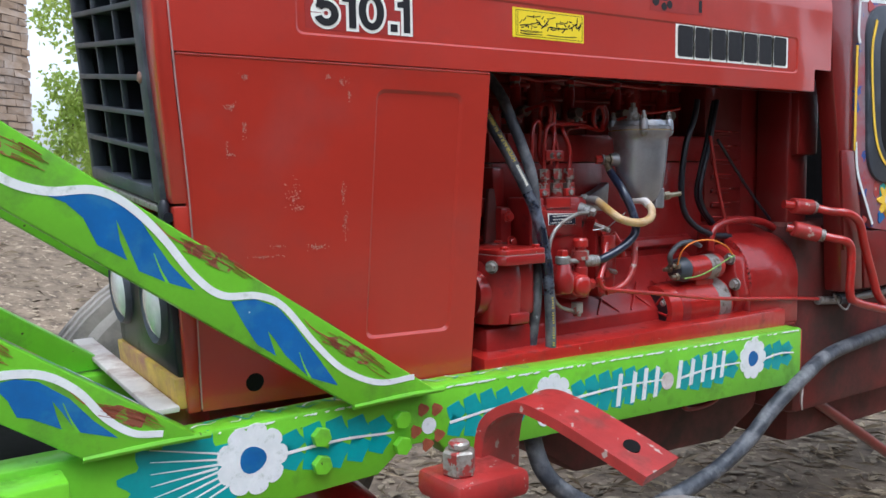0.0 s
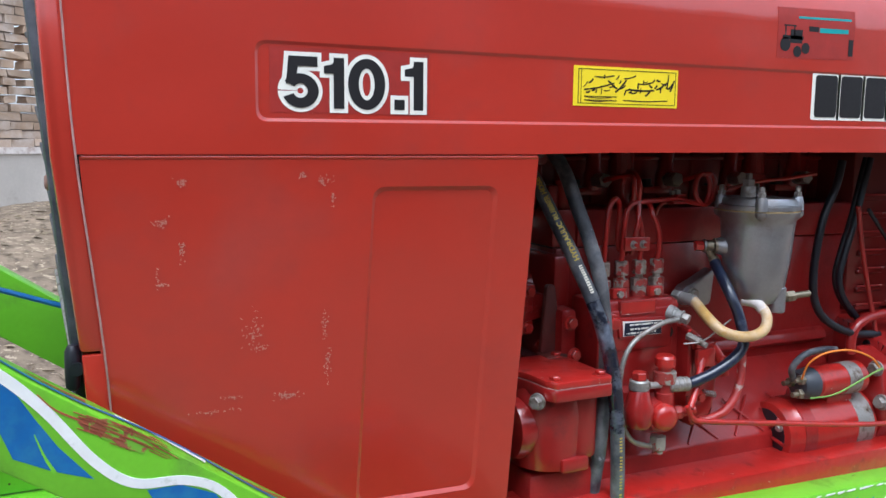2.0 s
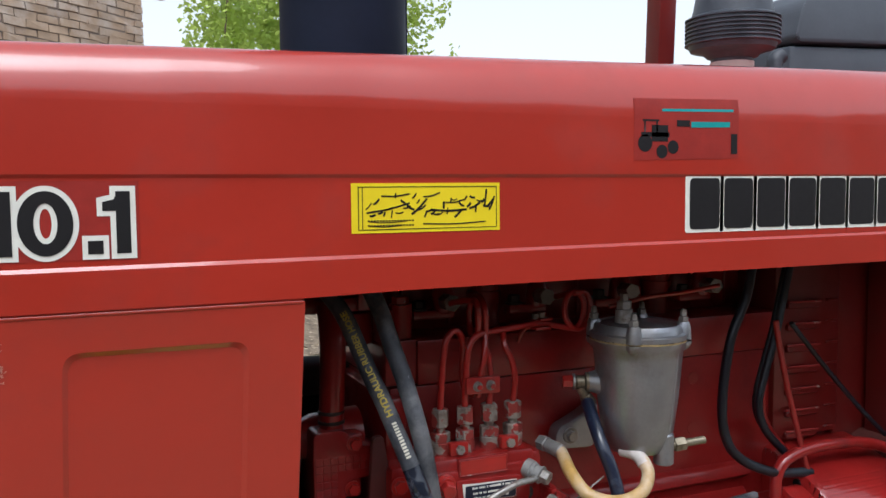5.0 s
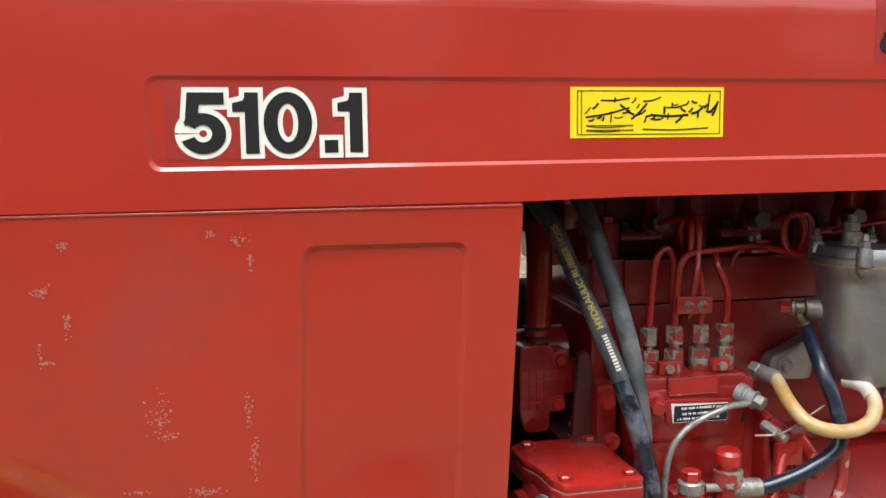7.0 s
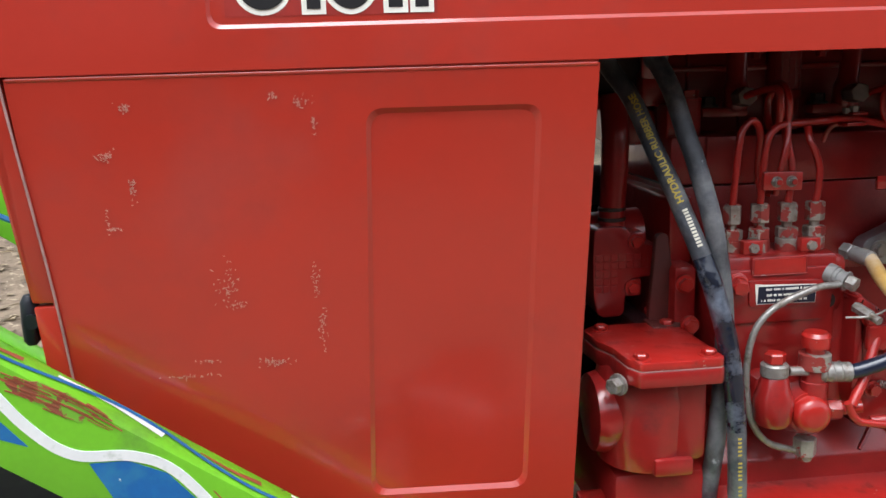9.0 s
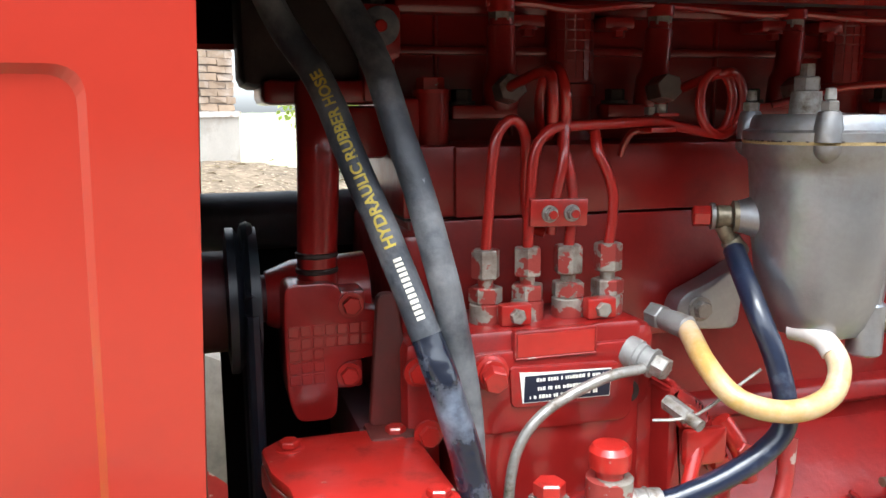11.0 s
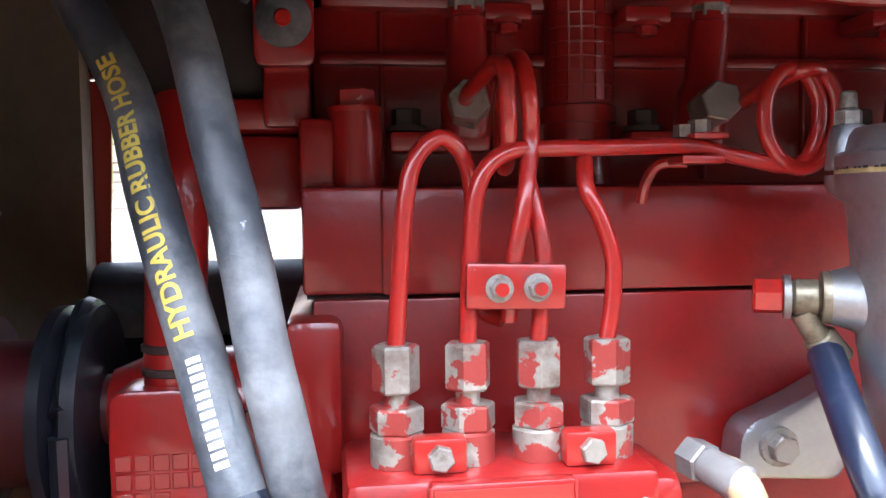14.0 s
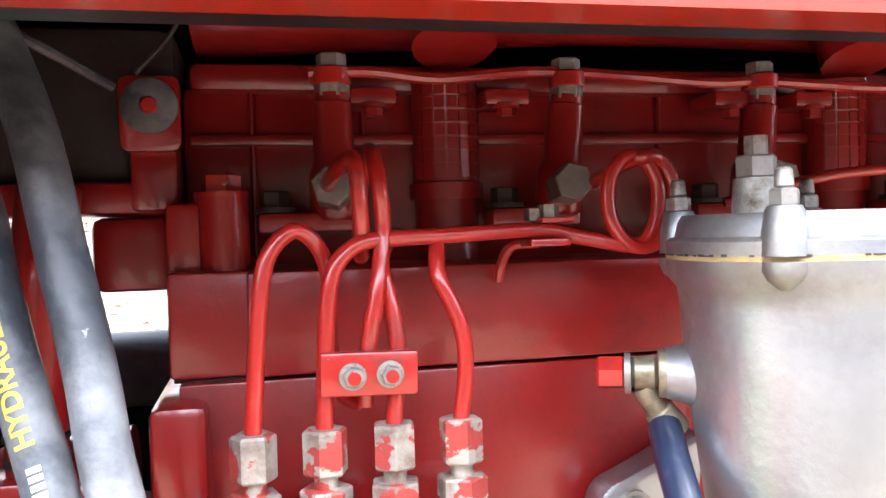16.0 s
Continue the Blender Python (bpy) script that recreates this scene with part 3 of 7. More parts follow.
def number_shapes(g):
    """Bold upright figures 5 1 0 . 1, from their lower left corner."""
    five = [widened(o, g) for o in (bar(0.0060, 0.0350, 0.0400, 0.0495), [(0.0058, 0.0495), (0.0160, 0.0495), (0.0135, 0.0265), (0.0030, 0.0225)])]
    five.append(arc(0.0175, 0.0165, 0.0185, 0.0165, 0.0112, 0.0095, 178 if g else 148, -178 if g else -158, g))
    nought = [arc(0.0865, 0.02475, 0.0200, 0.0252, 0.0115, 0.0095, a, a + 180, g) for a in (0, 180)]
    return (five, [widened(bar(0.0515, 0.0625, 0.0, 0.0495), g), widened(beak(0.0415), g)], nought,
            [widened(bar(0.1165, 0.1280, 0.0, 0.0105), g)], [widened(bar(0.1380, 0.1490, 0.0, 0.0495), g), widened(beak(0.1280), g)])


def figure(shapes, y):
    def make(bm):
        for i, o in enumerate(shapes):
            bm.faces.new([bm.verts.new((-0.3085 + 1.055 * x, y - 0.00004 * i, 1.2008 + 1.07 * z)) for x, z in o])
    return make


merge_parts("number_film", "sticker_film", hood, flat([(-0.322, 1.1955), (-0.144, 1.1955), (-0.144, 1.2625), (-0.322, 1.2625)], LETTER_Y, 0.0004), label="dark cracked film behind the number")
for k, (rim, ink) in enumerate(zip(number_shapes(0.0042), number_shapes(0.0))):
    rim_ = merge_parts("figure_rim", "sticker_white", hood, figure(rim, LETTER_Y - 0.0007 - 0.0001 * k), label="cream rim of a figure of 510.1")
    merge_parts("figure", "sticker_black", rim_, figure(ink, LETTER_Y - 0.0015), label="bold black figure of the number 510.1")

# name badge as seven plain blocks
bx0, bx1, bz0, bz1 = 0.440, 0.786, 1.2055, 1.2635
step = (bx1 - bx0) / 7
for i in range(7):
    a, b = bx0 + i * step, bx0 + (i + 1) * step
    merge_parts("badge_outline", "sticker_white", hood, flat(rounded([(a - 0.003, bz0 - 0.004), (b + 0.002, bz0 - 0.004), (b + 0.002, bz1 + 0.004), (a - 0.003, bz1 + 0.004)], 0.003, 3), LETTER_Y, 0.0005))
    merge_parts("badge_block", "sticker_black", hood, flat(rounded([(a + 0.003, bz0), (b - 0.004, bz0), (b - 0.004, bz1), (a + 0.003, bz1)], 0.006, 4), LETTER_Y, 0.0011))

# yellow dealer sticker with rows of writing as bars
sticker = merge_parts("yellow_sticker", "sticker_yellow", hood, flat([(0.045, 1.2115), (0.202, 1.2115), (0.202, 1.2595), (0.045, 1.2595)], LETTER_Y, 0.0006), label="yellow printed sticker with a black border")


def sticker_marks(bm):
    y = LETTER_Y - 0.0007
    for a in ((0.0515, 1.2145, 0.1985, 1.2152), (0.0515, 1.2555, 0.1985, 1.2562), (0.0515, 1.2145, 0.0523, 1.2562), (0.1978, 1.2145, 0.1985, 1.2562), (0.0555, 1.2145, 0.0562, 1.2562)):
        flat([(a[0], a[1]), (a[2], a[1]), (a[2], a[3]), (a[0], a[3])], y, 0.0003)(bm)
    for x0, z0, x1, z1, w in ((0.060, 1.231, 0.104, 1.240, 0.0035), (0.075, 1.247, 0.104, 1.249, 0.003), (0.106, 1.229, 0.122, 1.244, 0.0042), (0.118, 1.246, 0.136, 1.250, 0.0028),
                              (0.126, 1.233, 0.165, 1.233, 0.0045), (0.142, 1.240, 0.163, 1.243, 0.003), (0.168, 1.234, 0.180, 1.240, 0.0045), (0.185, 1.237, 0.187, 1.253, 0.0035), (0.190, 1.232, 0.196, 1.246, 0.004),
                              (0.062, 1.2225, 0.100, 1.2225, 0.0016), (0.062, 1.2185, 0.096, 1.2185, 0.002), (0.118, 1.2195, 0.186, 1.2205, 0.0025)):
        flat(stroke([(x0, z0), ((x0 + x1) / 2, (z0 + z1) / 2 - 0.0012), (x1, z1)], w * 0.5), y, 0.0003)(bm)
    r = random.Random(12)
    for k in range(34):
        x, z = 0.062 + 0.0039 * k, r.uniform(1.2285, 1.2475)
        a = r.uniform(-0.6, 1.6)
        ln = r.uniform(0.002, 0.0055)
        flat(stroke([(x - ln * math.cos(a), z - ln * math.sin(a)), (x, z - 0.0008), (x + ln * math.cos(a), z + ln * math.sin(a))], r.uniform(0.0010, 0.0022)), y, 0.0003)(bm)
    for k in range(16):
        x = 0.061 + 0.0030 * k
        for z in (1.2225, 1.2180):
            flat([(x, z), (x + 0.0020, z), (x + 0.0020, z + 0.0014), (x, z + 0.0014)], y, 0.0003)(bm)


merge_parts("sticker_print", "sticker_black", sticker, sticker_marks, label="black lines of writing")["kind"] = "stuff"

# faded sticker with a small tractor shape, on the plain hood side
faded = merge_parts("faded_sticker", "sticker_film", hood, flat([(0.365, 1.283), (0.510, 1.286), (0.510, 1.3535), (0.365, 1.3505)], 0.0, 0.0004), label="faded translucent sticker with a tractor shape")


def faded_marks(bm):
    y = -0.0005
    for r in (((0.3795, 1.302), 0.0095), ((0.417, 1.298), 0.0075), ((0.402, 1.293), 0.0075)):
        flat(disc(*r[0], r[1], 18), y, 0.0003)(bm)
    for q in ((0.374, 1.309, 0.412, 1.314), (0.388, 1.304, 0.410, 1.322), (0.376, 1.326, 0.398, 1.328), (0.378, 1.314, 0.380, 1.326), (0.394, 1.314, 0.396, 1.326), (0.422, 1.321, 0.440, 1.328), (0.499, 1.291, 0.508, 1.314)):
        flat([(q[0], q[1]), (q[2], q[1]), (q[2], q[3]), (q[0], q[3])], y, 0.0003)(bm)


merge_parts("sticker_shape", "sticker_black", faded, faded_marks)["kind"] = "stuff"
sticker_band = merge_parts("sticker_band", "teal_paint", faded, flat([(0.442, 1.320), (0.497, 1.3215), (0.497, 1.3275), (0.442, 1.3265)], -0.0005, 0.0003),
            flat([(0.402, 1.337), (0.502, 1.339), (0.502, 1.342), (0.402, 1.340)], -0.0005, 0.0003))

for ob in (faded, *faded.children):
    bm = bmesh.new()
    bm.from_mesh(ob.data)
    for k in range(9):
        bmesh.ops.bisect_plane(bm, geom=bm.verts[:] + bm.edges[:] + bm.faces[:], plane_co=(0, 0, 1.290 + 0.008 * k), plane_no=(0, 0, 1))
    for v in bm.verts:
        v.co.y += hood_side_y(v.co.z)
    bm.to_mesh(ob.data)
    bm.free()

# red front corner post, grille, headlamp panel
merge_parts("front_post", "hood_red", tractor, leaning(prism([(-0.514, 1.345), (-0.508, 1.15), (-0.490, 0.955), (-0.512, 0.955), (-0.530, 1.15), (-0.538, 1.345)], 0.001, 0.045, 0.004)))
merge_parts("lower_post", "hood_red", tractor, leaning(prism([(-0.490, 0.953), (-0.477, 0.665), (-0.496, 0.665), (-0.511, 0.953)], 0.001, 0.016, 0.003)))


def lean(z):
    """The grille leans back towards its foot."""
    return -0.545 + (1.32 - z) * 0.075


GRILLE_RISE = 0.105


def on_grille(bm):
    """Leans a part with the grille face; its bars climb towards the far side."""
    for v in bm.verts:
        v.co.x += lean(v.co.z) + 0.536 - 0.05 * (v.co.y - 0.06)
        v.co.z += GRILLE_RISE * (v.co.y - 0.06)
    return bm


gy0, gy1 = 0.070, 0.392
grille = part("grille", on_grille(join(box(-0.540, -0.512, 0.040, gy0, 0.955, 1.355, 0.005), box(-0.535, -0.512, gy1, gy1 + 0.018, 0.955, 1.340, 0.004),
                                       box(-0.536, -0.512, gy0, gy1, 1.322, 1.345, 0.004), box(-0.538, -0.506, gy0, gy1, 0.955, 0.976, 0.004))),
              "black_plastic", tractor, "dark grey plastic radiator grille of deep square cells")


def slat(a, b, name, front):
    (y0, z0), (y1, z1) = a, b
    # Black behind, lighter grey in front: shade between the bars as colour.
    one = part(name, on_grille(join(box(front + 0.006, -0.462, y0, y1, z0, z1, 0.0012, 1))), "black_paint", grille)
    part("worn_front", on_grille(join(box(front, front + 0.008, y0 - 0.0006, y1 + 0.0006, z0 - 0.0006, z1 + 0.0006, 0.0016, 2))), "black_plastic", one, "lighter grey front edge")


for i in range(1, 8):
    z = 0.978 + 0.0482 * i
    slat((gy0, z - 0.0034), (gy1, z + 0.0034), "grille_bar", -0.538)
for i in range(1, 3):
    y = gy0 + (gy1 - gy0) * i / 3
    slat((y - 0.0026, 0.970), (y + 0.0026, 1.330), "grille_rib", -0.534)
# Black backing stands in for the shade deep in the cells.
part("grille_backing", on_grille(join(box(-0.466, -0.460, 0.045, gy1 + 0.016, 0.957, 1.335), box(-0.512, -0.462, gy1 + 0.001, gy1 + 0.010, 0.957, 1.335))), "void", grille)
merge_parts("grille_screw", "rusty_screw", grille, lathe((-0.5325, 0.062, 1.123), (-1, 0, 0), [(0, 0.0085), (0.002, 0.0085), (0.0045, 0.006), (0.005, 0.001)], 16), label="small rusty screw")
part("grille_foot", on_grille(join(box(-0.541, -0.500, 0.046, gy1, 0.944, 0.953, 0.002))), "steel", grille, "worn bare metal strip under the grille")

lamp_panel = merge_parts("lamp_panel", "black_paint", tractor, prism([(-0.522, 0.940), (-0.494, 0.940), (-0.478, 0.714), (-0.506, 0.714)], 0.046, FAR - 0.046, 0.006), label="glossy black headlamp panel")
merge_parts("lamp_skirt", "rust", tractor, prism([(-0.512, 0.716), (-0.486, 0.716), (-0.482, 0.672), (-0.508, 0.672)], 0.044, FAR - 0.040, 0.003), label="yellow paint rusting through")
merge_parts("hinge", "black_paint", tractor, lathe((-0.520, 0.030, 0.915), (0.03, 0.05, 1), [(0, 0.004), (0.004, 0.007), (0.020, 0.008), (0.040, 0.008), (0.046, 0.005), (0.047, 0.002)], 20), cyl((-0.516, 0.022, 0.938), (-0.514, 0.050, 0.938), 0.007, seg=14), label="black hood catch")
for y in (0.118, FAR - 0.104):
    lamp = merge_parts("headlight", "black_plastic", tractor, lathe((-0.502, y, 0.812), (-1, 0, -0.06), [(0, 0.062), (0.014, 0.060), (0.020, 0.056), (0.012, 0.051)]), label="round headlight")
    merge_parts("lens", "lens", lamp, lathe((-0.512, y, 0.812), (-1, 0, -0.06), [(0, 0.051), (0.004, 0.050), (0.011, 0.038), (0.015, 0.016), (0.0155, 0.002)]), label="ribbed lens in near-white")

# radiator, shroud and fan behind the panel
radiator = merge_parts("radiator", "radiator_dust", tractor, box(-0.34, -0.22, 0.085, FAR - 0.035, 0.72, 1.33, 0.006), label="dusty radiator block")
merge_parts("fan_shroud", "radiator_dust", tractor, lathe((-0.22, 0.245, 0.945), (1, 0, 0), [(0, 0.185), (0.10, 0.185), (0.10, 0.178), (0.001, 0.178)], 40), label="dark fan shroud")
# Plate added to cover the far panel where it lies in shade.
merge_parts("shroud_wall", "radiator_dust", tractor, box(-0.22, -0.016, 0.398, 0.424, 0.68, 1.33), label="wall added behind the fan to hide the far panel")
# Sheet added to shut out light from the far side below the duct.
merge_parts("far_guard", "void", tractor, box(0.004, 0.165, 0.402, 0.420, 0.62, 0.962), label="near-black sheet added to block the far side")
merge_parts("intake_duct", "black_plastic", tractor, cyl((-0.01, 0.402, 0.988), (0.17, 0.402, 0.988), 0.028, seg=24, bevel=0.003), label="black round intake duct")
FAN = Vector((-0.085, 0.245, 0.945))
fan = merge_parts("fan", "dark_iron", tractor, lathe(FAN - Vector((0.02, 0, 0)), (1, 0, 0), [(0, 0.020), (0.004, 0.045), (0.012, 0.045), (0.014, 0.030), (0.03, 0.028)]), label="dark fan hub")
for i in range(6):
    bm = bmesh.new()
    a = 2 * math.pi * i / 6 + 0.3
    rows = []
    for r, w, tw in ((0.035, 0.030, 0.5), (0.08, 0.05, 0.6), (0.13, 0.062, 0.7), (0.168, 0.060, 0.8)):
        rows.append([bm.verts.new(FAN + Matrix.Rotation(a, 3, "X") @ Vector((k * w / 2 * math.sin(tw) + 0.004 * (1 - k * k), k * w / 2 * math.cos(tw), r))) for k in (-1, -0.33, 0.33, 1)])
    for p, q in zip(rows, rows[1:]):
        for k in range(3):
            bm.faces.new((p[k], p[k + 1], q[k + 1], q[k]))
    bmesh.ops.solidify(bm, geom=bm.faces[:], thickness=0.0025)
    part("fan_blade", bm, "fan_grey", fan)

# water pump with its neck and pulley
pump_house = merge_parts("water_pump", "engine_red", tractor,
                         prism(rounded([(0.050, 0.966), (0.090, 0.966), (0.098, 0.946), (0.136, 0.940), (0.136, 0.908), (0.090, 0.902), (0.087, 0.858), (0.056, 0.858), (0.050, 0.880), (0.049, 0.935)], 0.009, 4), 0.1895, 0.246, 0.0022),
                         lathe((0.040, 0.245, 0.945), (1, 0, 0), [(0, 0.022), (0.02, 0.030), (0.08, 0.034)], 28), label="red cast water pump with embossed squares")
for r in range(5):
    for c in range(7 if r < 2 else 3):
        x, z = 0.0560 + 0.0092 * c, 0.9300 - 0.0095 * r
        merge_parts("square", "engine_red", pump_house, box(x - 0.0040, x + 0.0040, 0.1889, 0.1905, z - 0.0041, z + 0.0041, 0.0005, 1))
for x, z in ((0.100, 0.948), (0.097, 0.893)):
    merge_parts("bolt_lug", "engine_red", pump_house, box(x - 0.011, x + 0.011, 0.190, 0.225, z - 0.011, z + 0.011, 0.003))
    merge_parts("pump_bolt", "bright_red", pump_house, bolt((x, 0.1895, z), (0, -1, 0), 0.0072, 0.006))
neck = merge_parts("pump_neck", "engine_red", pump_house, tube([(0.078, 0.212, 0.950), (0.078, 0.212, 0.975), (0.0795, 0.212, 1.005), (0.081, 0.213, 1.035), (0.0825, 0.217, 1.068), (0.084, 0.232, 1.112)], lambda f: 0.0150 + 0.0015 * f, 22, 6), label="red-painted rubber neck")
for z in (0.970, 0.982, 0.955):
    merge_parts("neck_clamp", "dark_iron" if z > 0.96 else "worn_red", pump_house, lathe((0.078, 0.212, z), (0, 0, 1), [(0, 0.0150), (0.001, 0.0164), (0.004, 0.0164), (0.005, 0.0150)], 28))
# Hub in the darkened red, its shade put into the colour.
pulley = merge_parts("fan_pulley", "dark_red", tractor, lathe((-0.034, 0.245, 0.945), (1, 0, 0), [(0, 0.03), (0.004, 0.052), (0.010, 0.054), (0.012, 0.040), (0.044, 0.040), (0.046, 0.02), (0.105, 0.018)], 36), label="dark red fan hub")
merge_parts("belt_wheel", "black_paint", pulley, lathe((0.009, 0.245, 0.945), (1, 0, 0), [(0, 0.041), (0.002, 0.058), (0.008, 0.058), (0.013, 0.050), (0.018, 0.058), (0.025, 0.058), (0.027, 0.03)], 40), label="black grooved belt wheel")
merge_parts("fan_belt", "black_paint", tractor, tube([(0.027, 0.190, 0.945), (0.027, 0.200, 0.74), (0.027, 0.245, 0.66), (0.027, 0.29, 0.74), (0.027, 0.30, 0.945), (0.027, 0.245, 1.002), (0.027, 0.192, 0.955)], 0.006, 8))

# engine block, timing housing, head, covers
block = merge_parts("engine_block", "casting_red", tractor,
                    box(0.150, 0.86, 0.205, 0.40, 0.66, 1.0075, 0.003),
                    prism_x([(0.205, 0.80), (0.150, 0.745), (0.110, 0.70), (0.100, 0.60), (0.40, 0.60), (0.40, 0.80)], 0.17, 0.72, 0.004),
                    box(0.150, 0.44, 0.199, 0.21, 0.90, 1.0072, 0.0015),
                    label="red painted cast engine block")
for i in range(3):
    x = 0.35 + 0.095 * i
    merge_parts("block_rib", "casting_red", block, tube([(x, 0.1500, 0.7525), (x + 0.055, 0.1125, 0.7035)], 0.0022, 8, 2))
    merge_parts("block_rib", "casting_red", block, tube([(x + 0.05, 0.1500, 0.7525), (x - 0.005, 0.1125, 0.7035)], 0.0022, 8, 2))
merge_parts("block_ledge", "casting_red", block, prism_x([(0.206, 0.842), (0.196, 0.836), (0.190, 0.822), (0.206, 0.812)], 0.33, 0.72, 0.002))
for i in range(14):
    x = 0.462 + 0.0105 * i
    merge_parts("casting_mark", "casting_red", block, box(x, x + 0.0070 - 0.002 * (i % 3 == 1), 0.2025, 0.206, 0.786, 0.798, 0.0012, 1))
for x, z in ((0.50, 0.90), (0.62, 0.90), (0.50, 0.97), (0.62, 0.975)):
    merge_parts("core_plug", "casting_red", block, lathe((x, 0.207, z), (0, -1, 0), [(0, 0.010), (0.0025, 0.009), (0.0027, 0.004)], 18))
timing = merge_parts("timing_housing", "engine_red", tractor, box(0.132, 0.160, 0.150, 0.39, 0.64, 0.925, 0.008), label="red timing gear housing")
merge_parts("housing_top", "engine_red", timing, box(0.136, 0.165, 0.18, 0.39, 0.92, 1.0, 0.006))
# Front in the darkened red too, for the shade behind the pulley.
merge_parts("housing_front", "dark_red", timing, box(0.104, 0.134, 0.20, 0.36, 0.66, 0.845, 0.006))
for p in ((0.138, 0.137, 0.908), (0.145, 0.137, 0.86), (0.123, 0.192, 0.862)):
    merge_parts("housing_bolt", "bright_red", timing, bolt((p[0], p[1] - 0.002, p[2]), (0, -1, 0) if p[1] < 0.15 else (0, -0.3, 1), 0.008, 0.007))
head = merge_parts("cylinder_head", "casting_red", tractor,
                   box(0.145, 0.80, 0.203, 0.41, 1.0092, 1.066, 0.003), box(0.186, 0.80, 0.197, 0.21, 1.0092, 1.065, 0.002), label="red cylinder head")
merge_parts("head_gasket", "dark_iron", head, box(0.147, 0.80, 0.208, 0.40, 1.0070, 1.0096))
merge_parts("head_boss", "casting_red", head, cyl((0.174, 0.225, 1.064), (0.174, 0.225, 1.108), 0.0145, seg=24, bevel=0.002), box(0.144, 0.163, 0.215, 0.25, 1.06, 1.103, 0.004))
merge_parts("boss_bolt", "bright_red", head, bolt((0.174, 0.225, 1.107), (0, 0, 1), 0.011, 0.010))
valve = merge_parts("valve_cover", "casting_red", tractor, box(0.149, 0.78, 0.275, 0.40, 1.06, 1.178, 0.010), label="red ribbed rocker cover")
merge_parts("cover_seam", "casting_red", valve, box(0.155, 0.785, 0.268, 0.41, 1.139, 1.146, 0.002))
merge_parts("cover_flange", "casting_red", valve, box(0.155, 0.785, 0.268, 0.41, 1.172, 1.190, 0.006))
for i in range(9):
    merge_parts("cover_rib", "casting_red", valve, box(0.19 + i * 0.068, 0.194 + i * 0.068, 0.271, 0.28, 1.07, 1.172, 0.0015, 1))
bracket = merge_parts("square_bracket", "engine_red", tractor, prism(rounded([(0.120, 1.133), (0.153, 1.133), (0.153, 1.175), (0.120, 1.175)], 0.006, 3), 0.236, 0.244, 0.001), box(0.124, 0.150, 0.243, 0.30, 1.10, 1.14, 0.003), label="small square red bracket")
merge_parts("rubber_washer", "rubber", bracket, lathe((0.1365, 0.236, 1.158), (0, -1, 0), [(0, 0.0155), (0.002, 0.0155), (0.004, 0.012), (0.0042, 0.004)], 24), label="round black rubber washer")
merge_parts("bracket_bolt", "bright_red", bracket, cyl((0.1365, 0.233, 1.158), (0.1365, 0.229, 1.158), 0.0048, seg=14, bevel=0.001))
# Dark box added to stop bright leaks where the bay is in shade.
merge_parts("thermostat_housing", "dark_iron", tractor, box(0.03, 0.150, 0.265, 0.38, 1.112, 1.21, 0.010), label="dark box added to close a bright gap above the pump")
merge_parts("bracket_arm", "casting_red", tractor, box(0.045, 0.145, 0.25, 0.36, 1.098, 1.118, 0.006), box(0.100, 0.146, 0.252, 0.36, 1.054, 1.097, 0.006))

# injectors, return line, push rod tubes
for i, x in enumerate((0.238, 0.388, 0.524, 0.670)):
    tilt = 0.0 if i == 0 else 0.012
    inj = merge_parts("injector", "engine_red", tractor, lathe((x - tilt, 0.238, 1.092), (tilt * 0.9, 0, 0.1), [(0, 0.013), (0.004, 0.0150), (0.026, 0.0150), (0.030, 0.0135), (0.034, 0.0120), (0.068, 0.0115), (0.069, 0.010), (0.074, 0.010)], 24), label="red fuel injector")
    top = Vector((x - tilt, 0.238, 1.092)) + Vector((tilt * 0.9, 0, 0.1)).normalized() * 0.072
    merge_parts("injector_nut", "steel", inj, cyl(top, top + Vector((0, 0, 0.007)), 0.0105, hexagon=True), cyl(top + Vector((0, 0, 0.016)), top + Vector((0, 0, 0.025)), 0.009, hexagon=True, bevel=0.001))
    merge_parts("injector_cap", "bright_red", inj, cyl(top + Vector((0, 0, 0.007)), top + Vector((0, 0, 0.017)), 0.0115, seg=20, bevel=0.001))
    merge_parts("injector_clamp", "casting_red", inj, box(x - tilt - 0.045, x - tilt + 0.012, 0.228, 0.252, 1.085, 1.097, 0.003))
    merge_parts("clamp_nut", "dark_iron", inj, bolt((x - tilt - 0.035, 0.236, 1.098), (0, 0, 1), 0.0085, 0.010))
    merge_parts("union_nut", "steel", inj, cyl((x - tilt - 0.002, 0.224, 1.108), (x - tilt - 0.006, 0.194, 1.110), 0.0115, hexagon=True, bevel=0.001))
for i, x in enumerate((0.312, 0.598)):
    rod = merge_parts("rod_tube", "casting_red", tractor, cyl((x, 0.268, 1.062), (x, 0.268, 1.108), 0.020, seg=28), lathe((x, 0.268, 1.104), (0, 0, 1), [(0, 0.0235), (0.010, 0.0235), (0.011, 0.021), (0.072, 0.0205), (0.074, 0.022), (0.078, 0.022)], 30), label="red tube with embossed squares")
    for r in range(7):
        for c in range(7):
            a = -math.pi / 2 + (c - 3) * 0.36
            z = 1.121 + r * 0.0085
            p = Vector((x + math.cos(a) * 0.0205, 0.268 + math.sin(a) * 0.0205, z))
            bm = bmesh.new()
            bmesh.ops.create_cube(bm, size=1.0)
            bm.transform(Matrix.Translation(p) @ Matrix.Rotation(a, 4, "Z") @ Matrix.Diagonal((0.0022, 0.0062, 0.0070, 1)))
            part("square", bm, "casting_red", rod)
